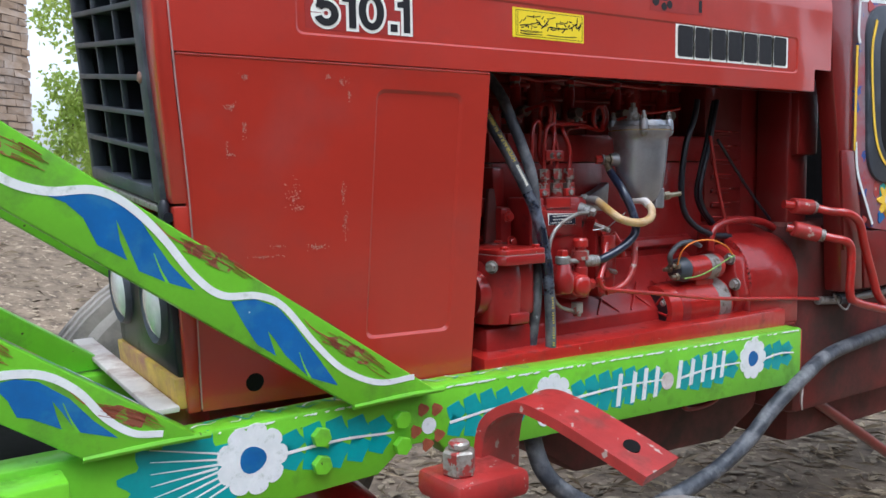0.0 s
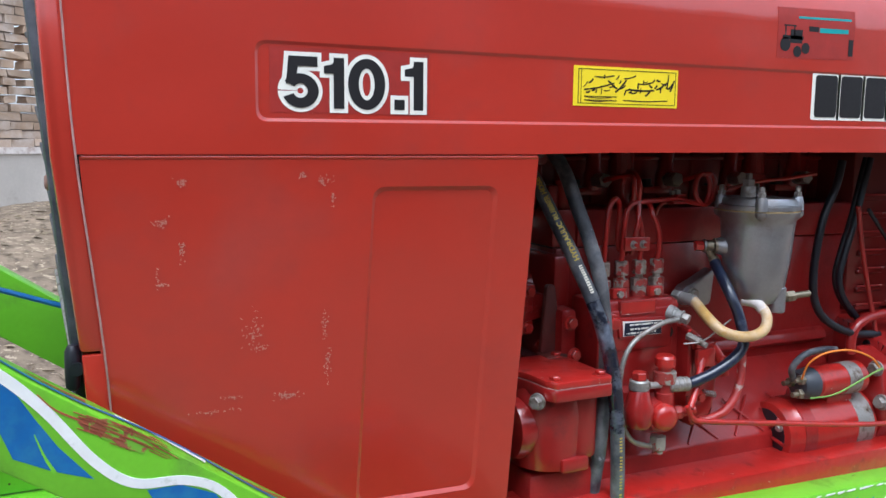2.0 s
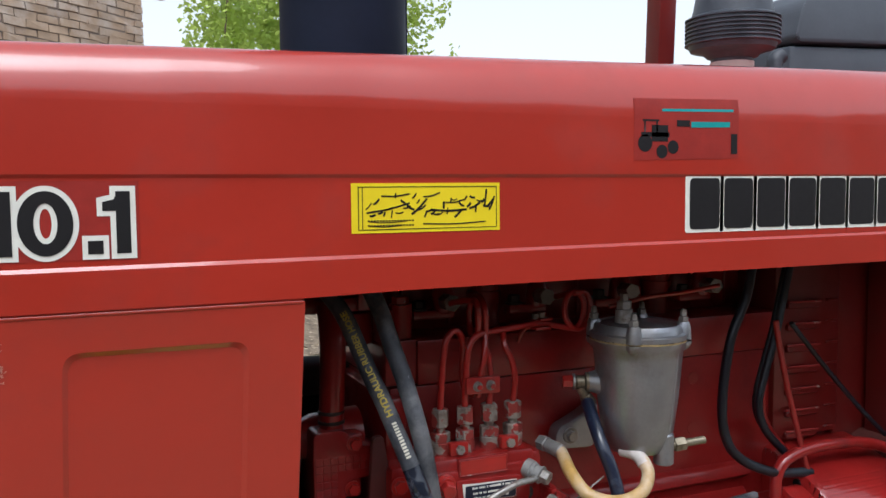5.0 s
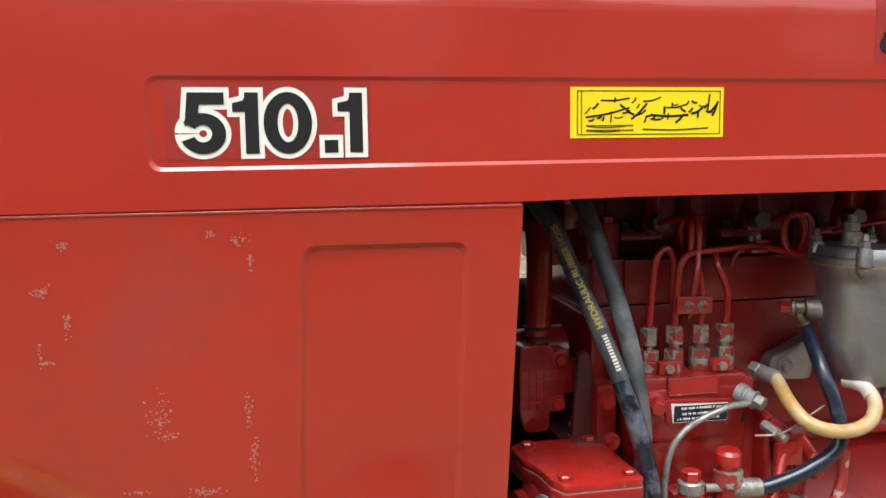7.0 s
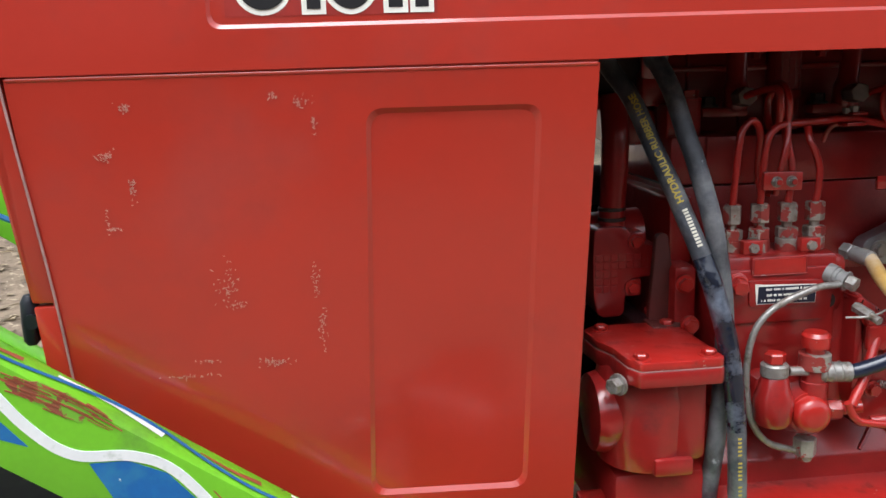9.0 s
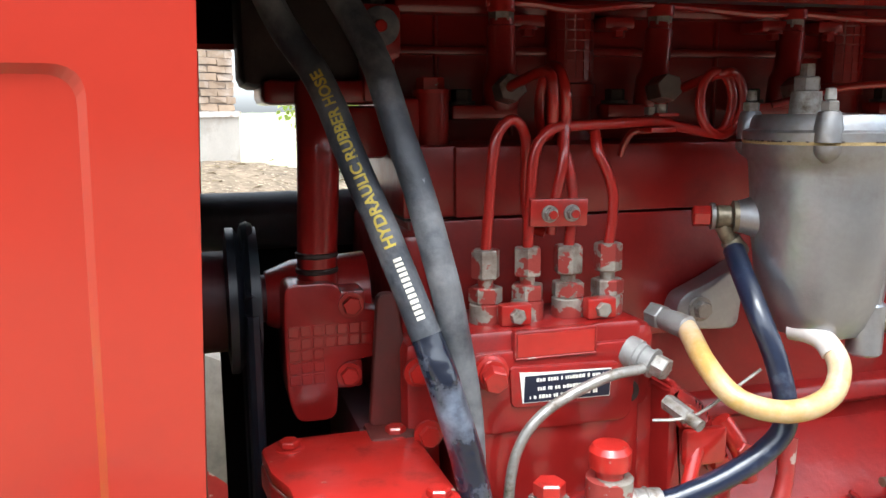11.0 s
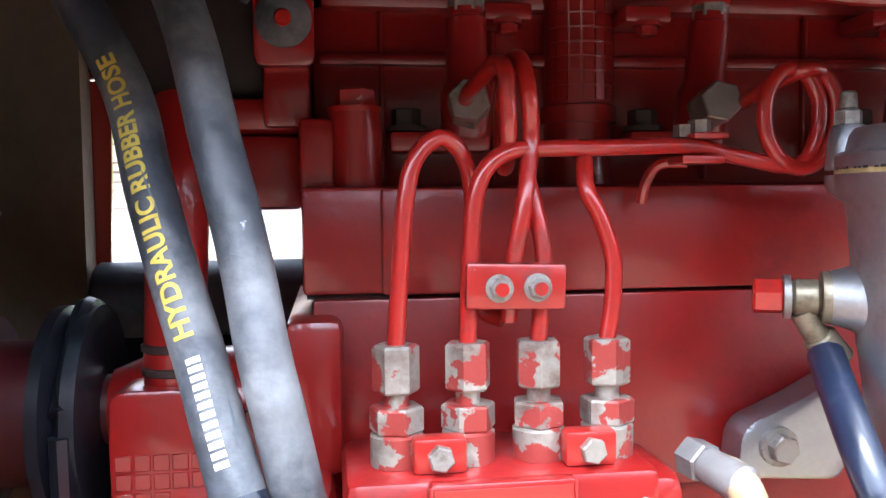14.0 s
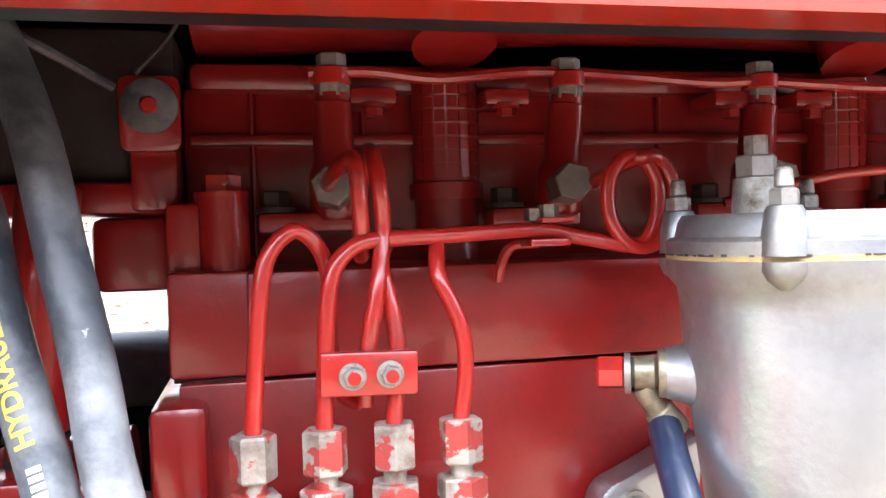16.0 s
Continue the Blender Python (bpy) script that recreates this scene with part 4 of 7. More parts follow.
merge_parts("return_line", "bright_red", tractor, tube([(0.225, 0.238, 1.178), (0.26, 0.232, 1.178), (0.30, 0.230, 1.174), (0.35, 0.232, 1.179), (0.388, 0.236, 1.180), (0.43, 0.232, 1.177), (0.48, 0.232, 1.174), (0.524, 0.236, 1.176), (0.60, 0.232, 1.172), (0.67, 0.236, 1.174)], 0.0034, 8), label="thin red return fuel line")
for x in (0.262, 0.345, 0.50, 0.56):
    merge_parts("line_clip", "casting_red", tractor, box(x - 0.014, x + 0.014, 0.236, 0.27, 1.160, 1.170, 0.002), bolt((x, 0.240, 1.160), (0, 0, -1), 0.006, 0.006))
intake = merge_parts("intake_manifold", "casting_red", tractor, tube([(0.16, 0.30, 1.228), (0.30, 0.28, 1.232), (0.45, 0.28, 1.238), (0.60, 0.28, 1.236), (0.78, 0.29, 1.235)], 0.030, 20, 5),
                     tube([(0.312, 0.235, 1.195), (0.312, 0.245, 1.215), (0.312, 0.27, 1.235)], 0.026, 18, 5), tube([(0.598, 0.235, 1.192), (0.598, 0.245, 1.215), (0.598, 0.27, 1.235)], 0.028, 18, 5), label="red intake manifold under the hood")
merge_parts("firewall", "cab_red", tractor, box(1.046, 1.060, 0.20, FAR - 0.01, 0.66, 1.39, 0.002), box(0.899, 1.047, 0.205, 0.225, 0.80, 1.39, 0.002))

merge_parts("cable", "rubber", tractor, tube([(0.02, 0.20, 1.225), (0.05, 0.205, 1.205), (0.09, 0.215, 1.183), (0.118, 0.235, 1.168)], 0.003, 8, 5), label="grey cable")
merge_parts("cable", "dark_iron", tractor, tube([(0.130, 0.235, 1.176), (0.148, 0.232, 1.195), (0.158, 0.230, 1.215), (0.162, 0.230, 1.24)], 0.0016, 8, 5))

# injection pump
pump = merge_parts("injection_pump", "engine_red", tractor,
                   box(0.163, 0.300, 0.104, 0.175, 0.800, 0.9425, 0.006), box(0.286, 0.314, 0.108, 0.17, 0.872, 0.938, 0.010),
                   prism(rounded([(0.166, 0.928), (0.296, 0.928), (0.290, 0.868), (0.172, 0.868)], 0.010), 0.1005, 0.106, 0.002),
                   prism(rounded([(0.1975, 0.942), (0.2605, 0.942), (0.2605, 0.921), (0.1975, 0.921)], 0.003, 3), 0.0985, 0.106, 0.0015),
                   label="red painted fuel injection pump")
merge_parts("pump_foot", "engine_red", pump, box(0.168, 0.310, 0.112, 0.18, 0.76, 0.81, 0.008))
merge_parts("pump_flange", "engine_red", pump, box(0.300, 0.325, 0.11, 0.18, 0.74, 0.90, 0.008))
merge_parts("inset_panel", "bright_red", pump, prism([(0.200, 0.9395), (0.258, 0.9395), (0.258, 0.9235), (0.200, 0.9235)], 0.0978, 0.0990))
merge_parts("panel_rim", "worn_red", pump, tube([(0.1985, 0.0983, 0.9408), (0.1985, 0.0983, 0.9222), (0.2595, 0.0983, 0.9222), (0.2595, 0.0983, 0.9408)], 0.0007, 6, 1, True), label="pale worn rim")
label_back = merge_parts("label_pad", "engine_red", pump, prism(rounded([(0.194, 0.917), (0.278, 0.914), (0.276, 0.886), (0.196, 0.887)], 0.005), 0.0975, 0.104, 0.001))
plate = merge_parts("label_plate", "sticker_white", pump, prism([(0.2010, 0.9130), (0.2150, 0.9118), (0.2715, 0.9098), (0.2705, 0.8893), (0.2035, 0.8903)], 0.0968, 0.0978), label="chipped maker's plate with small print")
merge_parts("plate_ink", "plate_navy", plate, flat([(0.2050, 0.9098), (0.2709, 0.9091), (0.2701, 0.8899), (0.2043, 0.8909)], 0.0968, 0.0003))
rq = random.Random(6)
prints = []
for z, x0, x1 in ((0.9052, 0.2135, 0.2660), (0.8988, 0.2145, 0.2560), (0.8930, 0.2085, 0.2620)):
    x = x0
    while x < x1:
        w = rq.uniform(0.0008, 0.0022)
        prints.append(flat([(x, z), (x + w, z), (x + w, z + rq.uniform(0.0018, 0.0028)), (x, z + 0.0024)], 0.0964, 0.0003))
        x += w + rq.choice((0.0005, 0.0006, 0.0022))
merge_parts("plate_print", "sticker_white", plate, *prints)["kind"] = "stuff"
boss = merge_parts("pump_plug", "bright_red", pump, lathe((0.181, 0.1035, 0.914), (0, -1, 0), [(0, 0.0135), (0.006, 0.0125), (0.007, 0.010), (0.0105, 0.010)], 24), cyl((0.181, 0.0935, 0.914), (0.179, 0.0815, 0.9125), 0.0088, hexagon=True, bevel=0.001), label="red hexagon plug")
banjo = merge_parts("banjo_fitting", "zinc", pump, lathe((0.289, 0.106, 0.9185), (0.5, -0.82, -0.25), [(0, 0.0120), (0.009, 0.0118), (0.0095, 0.0105), (0.0130, 0.0105), (0.0135, 0.0092), (0.0200, 0.0092), (0.0205, 0.0110), (0.0225, 0.0110)], 28), label="bare steel banjo fitting")
merge_parts("banjo_bolt", "steel", banjo, cyl((0.3003, 0.0873, 0.9130), (0.3055, 0.0785, 0.9100), 0.0085, hexagon=True, bevel=0.001))
merge_parts("pump_foot_bolt", "dark_iron", pump, lathe((0.288, 0.104, 0.889), (0, -1, 0), [(0, 0.009), (0.003, 0.0085), (0.0031, 0.0045), (0.0005, 0.004)], 20))
for i in range(4):
    x = 0.187 + 0.032 * i
    fit_ = merge_parts("delivery_fitting", "chipped_steel", pump,
                       cyl((x, 0.129, 0.9415), (x, 0.129, 0.957), 0.0118, seg=22, bevel=0.0012), cyl((x, 0.129, 0.957), (x, 0.129, 0.9685), 0.0122, hexagon=True, bevel=0.001, spin=0.3 * i),
                       cyl((x, 0.129, 0.9685), (x, 0.129, 0.9745), 0.0055, seg=16), cyl((x, 0.129, 0.9745), (x, 0.129, 0.9955), 0.0105, hexagon=True, bevel=0.0012, spin=0.25 + 0.2 * i), label="steel union nut with chipped red paint")
for x in (0.204, 0.270):
    merge_parts("locking_clip", "bright_red", pump, box(x - 0.0115, x + 0.0115, 0.110, 0.121, 0.9425, 0.958, 0.002))
    merge_parts("clip_screw", "steel" if x < 0.25 else "chipped_steel", pump, cyl((x, 0.111, 0.950), (x, 0.1055, 0.950), 0.0058, hexagon=True, bevel=0.0008))

# high-pressure pipes
PIPE = 0.0040
COIL = [(0.3835 + 0.0125 * k / 12 + 0.0170 * math.cos(math.radians(-70 + 45 * k)), 0.156 - 0.002 * k / 12, 1.0965 + 0.0245 * math.sin(math.radians(-70 + 45 * k))) for k in range(13)]
LOOP = [(0.2495 - 0.0125 * k / 9, 0.1500 - 0.0190 * math.cos(math.radians(-35 + 50 * k)), 1.0985 + 0.0255 * math.sin(math.radians(-35 + 50 * k))) for k in range(10)]
pipe_lines = (
    [(0.187, 0.129, 0.993), (0.189, 0.129, 1.02), (0.192, 0.130, 1.055), (0.197, 0.132, 1.076), (0.2085, 0.135, 1.086), (0.219, 0.140, 1.079), (0.2245, 0.146, 1.062), (0.225, 0.150, 1.03), (0.229, 0.148, 1.008), (0.238, 0.142, 1.003)],
    [(0.219, 0.129, 0.993), (0.2205, 0.129, 1.03), (0.223, 0.129, 1.058), (0.2285, 0.130, 1.072), (0.239, 0.132, 1.0795), (0.255, 0.136, 1.081), (0.29, 0.145, 1.082), (0.335, 0.156, 1.083), (0.360, 0.158, 1.078)] + COIL + [(0.383, 0.185, 1.112), (0.382, 0.196, 1.109)],
    [(0.251, 0.129, 0.993), (0.2535, 0.129, 1.02), (0.254, 0.130, 1.035), (0.251, 0.133, 1.055), (0.2485, 0.137, 1.07), (0.254, 0.146, 1.081), (0.262, 0.17, 1.083)],
    [(0.283, 0.129, 0.993), (0.286, 0.129, 1.015), (0.286, 0.130, 1.033), (0.281, 0.132, 1.050), (0.2755, 0.135, 1.063), (0.277, 0.143, 1.076), (0.282, 0.165, 1.080)],
    [(0.2385, 0.133, 1.004), (0.2400, 0.128, 1.03), (0.2445, 0.127, 1.055)] + LOOP + [(0.2305, 0.182, 1.113), (0.2300, 0.194, 1.110)],
)
for line in pipe_lines:
    merge_parts("fuel_pipe", "bright_red", tractor, tube(line, PIPE, 12, 7), label="red painted steel fuel pipe")
clamp = merge_parts("pipe_clamp", "bright_red", tractor, box(0.2170, 0.2615, 0.119, 0.1245, 1.0105, 1.0305, 0.0015, turn=(0, 1.5, 0)), box(0.219, 0.2595, 0.130, 0.135, 1.012, 1.029, 0.0015), label="red two-bolt pipe clamp")
for x in (0.2315, 0.2485):
    merge_parts("clamp_bolt", "steel", clamp, lathe((x, 0.119, 1.0200), (0, -1, 0), [(0, 0.0062), (0.0012, 0.0062), (0.0013, 0.0052)], 20), cyl((x, 0.1178, 1.0200), (x, 0.1135, 1.0200), 0.0050, hexagon=True, bevel=0.0006))
    merge_parts("bolt_end", "bright_red", clamp, cyl((x, 0.114, 1.0200), (x, 0.1115, 1.0200), 0.0030, seg=12))
merge_parts("line_bracket", "bright_red", tractor, box(0.328, 0.350, 0.150, 0.170, 1.0745, 1.0785, 0.001), box(0.334, 0.352, 0.150, 0.168, 1.0865, 1.0895, 0.001), tube([(0.338, 0.168, 1.076), (0.325, 0.172, 1.075), (0.3205, 0.178, 1.066), (0.3195, 0.182, 1.056)], 0.0028, 8), label="red pipe bracket")
merge_parts("bracket_nut", "steel", tractor, cyl((0.341, 0.160, 1.089), (0.341, 0.160, 1.096), 0.0055, hexagon=True), cyl((0.334, 0.163, 1.088), (0.334, 0.163, 1.094), 0.0050, hexagon=True))

# fuel filter
FX, FY = 0.436, 0.087
filt = merge_parts("fuel_filter", "cast_alu", tractor, lathe((FX, FY, 0.926), (0, 0, 1), [(0, 0.026), (0.003, 0.034), (0.012, 0.0395), (0.024, 0.0435), (0.070, 0.0495), (0.120, 0.0535), (0.128, 0.0545), (0.133, 0.0585), (0.1415, 0.0595), (0.1418, 0.03)], 56), label="cast aluminium fuel filter housing")
merge_parts("filter_gasket", "gasket", filt, lathe((FX, FY, 1.0672), (0, 0, 1), [(0, 0.0592), (0.0026, 0.0592)], 56), label="oily gasket line")
def seam_grime(bm):
    r = random.Random(8)
    for k in range(120):
        if r.random() < 0.6:
            a, b = 2 * math.pi * k / 120, 2 * math.pi * (k + r.uniform(0.5, 1.1)) / 120
            h = r.uniform(0.0005, 0.0013)
            bm.faces.new([bm.verts.new((FX + 0.0597 * math.cos(q), FY + 0.0597 * math.sin(q), z)) for q, z in ((a, 1.0694), (b, 1.0694), (b, 1.0694 + h), (a, 1.0694 + h))])


merge_parts("seam_grime", "dark_iron", filt, seam_grime, label="oily grime along the lid seam")["kind"] = "stuff"
lid = merge_parts("lid", "cast_alu", filt, lathe((FX, FY, 1.0692), (0, 0, 1), [(0, 0.0590), (0.0065, 0.0590), (0.0080, 0.0575), (0.0085, 0.0550), (0.0155, 0.0535), (0.0185, 0.0515), (0.0165, 0.0490), (0.0165, 0.046), (0.0185, 0.030), (0.0200, 0.004)], 56), label="aluminium filter lid")
for k in range(4):
    a = math.radians(-131 + 90 * k)
    p = Vector((FX + 0.0540 * math.cos(a), FY + 0.0540 * math.sin(a), 1.0697))
    merge_parts("lid_ear", "cast_alu", lid, lathe(p, (0, 0, 1), [(0, 0.0098), (0.010, 0.0092), (0.0185, 0.0078), (0.0205, 0.0068)], 22))
    merge_parts("body_lug", "cast_alu", filt, lathe(p - Vector((0, 0, 0.014)), (0, 0, 1), [(0, 0.003), (0.004, 0.008), (0.008, 0.0098), (0.0118, 0.0098)], 22))
    merge_parts("lid_nut", "steel", lid, cyl(p + Vector((0, 0, 0.0200)), p + Vector((0, 0, 0.0275)), 0.0062, hexagon=True, bevel=0.001))
    merge_parts("lid_stud", "steel", lid, cyl(p + Vector((0, 0, 0.0275)), p + Vector((0, 0, 0.0360)), 0.0040, 0.0034, seg=14, bevel=0.001))
p = Vector((FX - 0.018, FY + 0.004, 1.088))
merge_parts("bleed_screw", "steel", lid, cyl(p, p + Vector((0, 0, 0.016)), 0.0115, 0.0105, seg=22), cyl(p + Vector((0, 0, 0.016)), p + Vector((0, 0, 0.0265)), 0.0095, hexagon=True, bevel=0.001), cyl(p + Vector((0, 0, 0.0265)), p + Vector((0, 0, 0.0355)), 0.0055, hexagon=True))
merge_parts("body_seam", "cast_alu", filt, tube([(FX + 0.022, FY - 0.0475, 1.058), (FX + 0.020, FY - 0.0430, 0.995), (FX + 0.018, FY - 0.0370, 0.945)], 0.0030, 8, 3))
merge_parts("drain_boss", "cast_alu", filt, cyl((FX + 0.018, FY - 0.029, 0.915), (FX + 0.018, FY - 0.031, 0.955), 0.0125, 0.0115, seg=20, bevel=0.002))
merge_parts("inlet_boss", "cast_alu", filt, lathe((FX - 0.0414, FY + 0.0198, 1.0125), (-0.902, 0.431, 0), [(-0.004, 0.020), (0, 0.018), (0.006, 0.0145), (0.012, 0.0126), (0.0145, 0.0122)], 28))
merge_parts("filter_foot", "cast_alu", filt, prism(rounded([(0.368, 0.910), (0.430, 0.906), (0.436, 0.968), (0.402, 0.950), (0.372, 0.938)], 0.010), 0.172, 0.195, 0.003), label="cast mounting foot")
merge_parts("foot_bolt", "steel", filt, bolt((0.391, 0.171, 0.927), (0, -1, 0), 0.0078, 0.007))
merge_parts("drain_cock", "brass", filt, cyl((0.452, 0.056, 0.937), (0.478, 0.050, 0.9395), 0.0055, seg=14), cyl((0.466, 0.053, 0.938), (0.480, 0.050, 0.9395), 0.0088, hexagon=True, bevel=0.001), cyl((0.480, 0.050, 0.9395), (0.506, 0.044, 0.9425), 0.0048, seg=12, bevel=0.001), label="dull brass drain cock")
plug_dir = Vector((-0.902, 0.431, 0.0)).normalized()
plug_at = Vector((FX, FY, 1.0125)) + plug_dir * 0.0600
plug = merge_parts("inlet_plug", "brass", filt, cyl(plug_at, plug_at + plug_dir * 0.004, 0.0118, seg=22), cyl(plug_at + plug_dir * 0.004, plug_at + plug_dir * 0.017, 0.0082, seg=20, bevel=0.002), label="brass banjo")
merge_parts("washer", "cast_alu", plug, cyl(plug_at + plug_dir * 0.017, plug_at + plug_dir * 0.020, 0.0102, seg=22))
merge_parts("plug_head", "bright_red", plug, cyl(plug_at + plug_dir * 0.020, plug_at + plug_dir * 0.033, 0.0082, hexagon=True, bevel=0.001), label="red bolt head")
dn = plug_at + plug_dir * 0.012
merge_parts("elbow_neck", "brass", plug, cyl(dn + Vector((0, 0, -0.006)), dn + Vector((0.009, 0, -0.020)), 0.0058, seg=16), cyl(dn + Vector((0.008, 0, -0.018)), dn + Vector((0.018, -0.001, -0.030)), 0.0078, seg=16, bevel=0.001))

# hoses round the filter
merge_parts("fuel_hose", "hose_blue", tractor, tube([(0.3799, 0.1130, 0.9867), (0.3743, 0.0920, 0.9706), (0.3707, 0.0680, 0.9476), (0.3763, 0.0550, 0.9195), (0.3812, 0.0480, 0.8901), (0.3800, 0.0460, 0.8709), (0.3660, 0.0470, 0.8548), (0.3407, 0.0500, 0.8393), (0.3135, 0.0550, 0.8272), (0.2922, 0.0600, 0.8208), (0.2597, 0.0650, 0.8210)], 0.0082, 14, 8), label="dark blue rubber fuel hose")
hose_end = merge_parts("hose_end", "steel", tractor, cyl((0.2600, 0.0650, 0.8212), (0.2930, 0.0600, 0.8206), 0.0108, seg=20, bevel=0.001), cyl((0.228, 0.067, 0.8235), (0.262, 0.0650, 0.8212), 0.0050, seg=14), label="crimped steel hose end")
for k in range(3):
    merge_parts("crimp_ring", "steel", hose_end, cyl((0.2640 + 0.0085 * k, 0.0645 - 0.0013 * k, 0.8211), (0.2665 + 0.0085 * k, 0.0641 - 0.0013 * k, 0.8211), 0.0116, seg=20, bevel=0.0008))
merge_parts("amber_hose", "hose_amber", tractor, tube([(0.3322, 0.1260, 0.9336), (0.3374, 0.1080, 0.9317), (0.3313, 0.0720, 0.9156), (0.3361, 0.0450, 0.8995), (0.3553, 0.0320, 0.8918), (0.3797, 0.0270, 0.8912), (0.4037, 0.0300, 0.8981), (0.4183, 0.0400, 0.9119), (0.4188, 0.0520, 0.9256), (0.4128, 0.0660, 0.9322), (0.4068, 0.0780, 0.9325)], 0.0079, 16, 8), label="amber plastic fuel hose")
merge_parts("hose_tip", "dusty_white", tractor, tube([(0.4186, 0.0480, 0.9215), (0.4175, 0.0560, 0.9285), (0.4128, 0.0660, 0.9322), (0.4068, 0.0780, 0.9325)], 0.0082, 16, 6), label="worn white hose end")
merge_parts("hose_clip", "zinc", tractor, cyl((0.3311, 0.1298, 0.9340), (0.3385, 0.1042, 0.9313), 0.0084, 0.0092, seg=20, bevel=0.002), cyl((0.3278, 0.1413, 0.9352), (0.3314, 0.1289, 0.9339), 0.0100, hexagon=True, bevel=0.001), label="steel hose union")
merge_parts("thin_pipe", "steel", tractor, tube([(0.298, 0.090, 0.911), (0.286, 0.084, 0.911), (0.258, 0.080, 0.909), (0.215, 0.079, 0.891), (0.193, 0.078, 0.866), (0.186, 0.078, 0.826), (0.189, 0.078, 0.785), (0.198, 0.078, 0.757), (0.216, 0.078, 0.737), (0.250, 0.078, 0.725)], 0.0038, 10, 8), label="bare steel drain pipe")
merge_parts("tie_wire", "steel", tractor, tube([(0.290, 0.070, 0.878), (0.305, 0.062, 0.880), (0.322, 0.062, 0.8825), (0.345, 0.062, 0.895), (0.372, 0.064, 0.909)], 0.0012, 6, 5), label="twisted tie wire")

# lift pump under the injection pump
lift = merge_parts("lift_pump", "engine_red", tractor, lathe((0.212, 0.067, 0.765), (0, 0, 1), [(0, 0.016), (0.006, 0.020), (0.030, 0.021), (0.040, 0.017), (0.050, 0.015), (0.055, 0.013)], 28),
                   lathe((0.250, 0.110, 0.777), (0, -1, 0), [(0, 0.030), (0.030, 0.030), (0.040, 0.026), (0.048, 0.024)], 28), box(0.196, 0.276, 0.080, 0.13, 0.755, 0.815, 0.012), label="red fuel lift pump")
merge_parts("round_cap", "bright_red", lift, lathe((0.250, 0.064, 0.777), (0, -1, 0), [(0, 0.0235), (0.004, 0.0230), (0.0045, 0.0205), (0.012, 0.0200), (0.017, 0.0165), (0.0195, 0.009), (0.020, 0.001)], 28))
merge_parts("top_union", "steel", lift, cyl((0.2115, 0.067, 0.819), (0.2115, 0.067, 0.834), 0.0145, seg=24, bevel=0.002), label="steel union")
merge_parts("union_bolt", "bright_red", lift, cyl((0.2115, 0.067, 0.834), (0.2115, 0.067, 0.8455), 0.0112, hexagon=True, bevel=0.0015))
merge_parts("primer", "engine_red", lift, lathe((0.2575, 0.069, 0.79), (0, 0, 1), [(0, 0.014), (0.020, 0.014), (0.021, 0.0125), (0.034, 0.0125)], 24))
merge_parts("primer_ring", "chipped_steel", lift, lathe((0.2575, 0.069, 0.824), (0, 0, 1), [(0, 0.0155), (0.001, 0.0165), (0.017, 0.0165), (0.018, 0.0145)], 26))
merge_parts("primer_knob", "bright_red", lift, lathe((0.2575, 0.069, 0.842), (0, 0, 1), [(0, 0.010), (0.006, 0.010), (0.007, 0.0145), (0.019, 0.0150), (0.023, 0.012), (0.0235, 0.004)], 26))
merge_parts("lower_union", "chipped_steel", lift, cyl((0.256, 0.076, 0.742), (0.256, 0.076, 0.722), 0.0125, hexagon=True, bevel=0.001), cyl((0.256, 0.076, 0.722), (0.256, 0.076, 0.716), 0.008, seg=16))
merge_parts("side_union", "bright_red", lift, cyl((0.274, 0.075, 0.775), (0.292, 0.070, 0.775), 0.011, hexagon=True, bevel=0.001), cyl((0.292, 0.070, 0.775), (0.312, 0.065, 0.778), 0.007, seg=14))

# governor levers and rods to the rear
merge_parts("governor", "engine_red", tractor, prism(rounded([(0.312, 0.90), (0.345, 0.878), (0.372, 0.82), (0.365, 0.755), (0.325, 0.74), (0.312, 0.78)], 0.012), 0.085, 0.16, 0.006), label="red governor housing")
for p in ((0.325, 0.083, 0.872), (0.352, 0.083, 0.835), (0.335, 0.083, 0.79)):
    merge_parts("governor_bolt", "bright_red", tractor, bolt(p, (0, -1, 0), 0.007, 0.007))
merge_parts("stop_screw", "steel", tractor, cyl((0.308, 0.083, 0.886), (0.314, 0.062, 0.880), 0.0062, hexagon=True, bevel=0.001), cyl((0.314, 0.062, 0.880), (0.317, 0.052, 0.877), 0.0045, seg=12))
merge_parts("return_spring", "steel", tractor, tube([(0.340 + 0.0011 * k, 0.078 + 0.0042 * math.cos(k * 1.57), 0.797 - 0.0003 * k + 0.0042 * math.sin(k * 1.57)) for k in range(22)], 0.0009, 6, 3), label="small steel return spring")
merge_parts("governor_ring", "black_paint", tractor, lathe((0.335, 0.084, 0.852), (0, -1, 0), [(0, 0.009), (0.003, 0.009), (0.003, 0.005), (0.0005, 0.005)], 18), label="small black ring")
merge_parts("governor_arm", "bright_red", tractor, tube([(0.352, 0.080, 0.868), (0.366, 0.074, 0.845), (0.372, 0.072, 0.822)], 0.0075, 10, 4), cyl((0.366, 0.078, 0.846), (0.366, 0.066, 0.846), 0.007, hexagon=True, bevel=0.001), label="red governor arm")
merge_parts("throttle_lever", "bright_red", tractor, tube([(0.330, 0.075, 0.852), (0.312, 0.062, 0.815), (0.292, 0.052, 0.786)], 0.0055, 10, 5), box(0.318, 0.352, 0.070, 0.078, 0.838, 0.866, 0.003), label="red throttle lever")
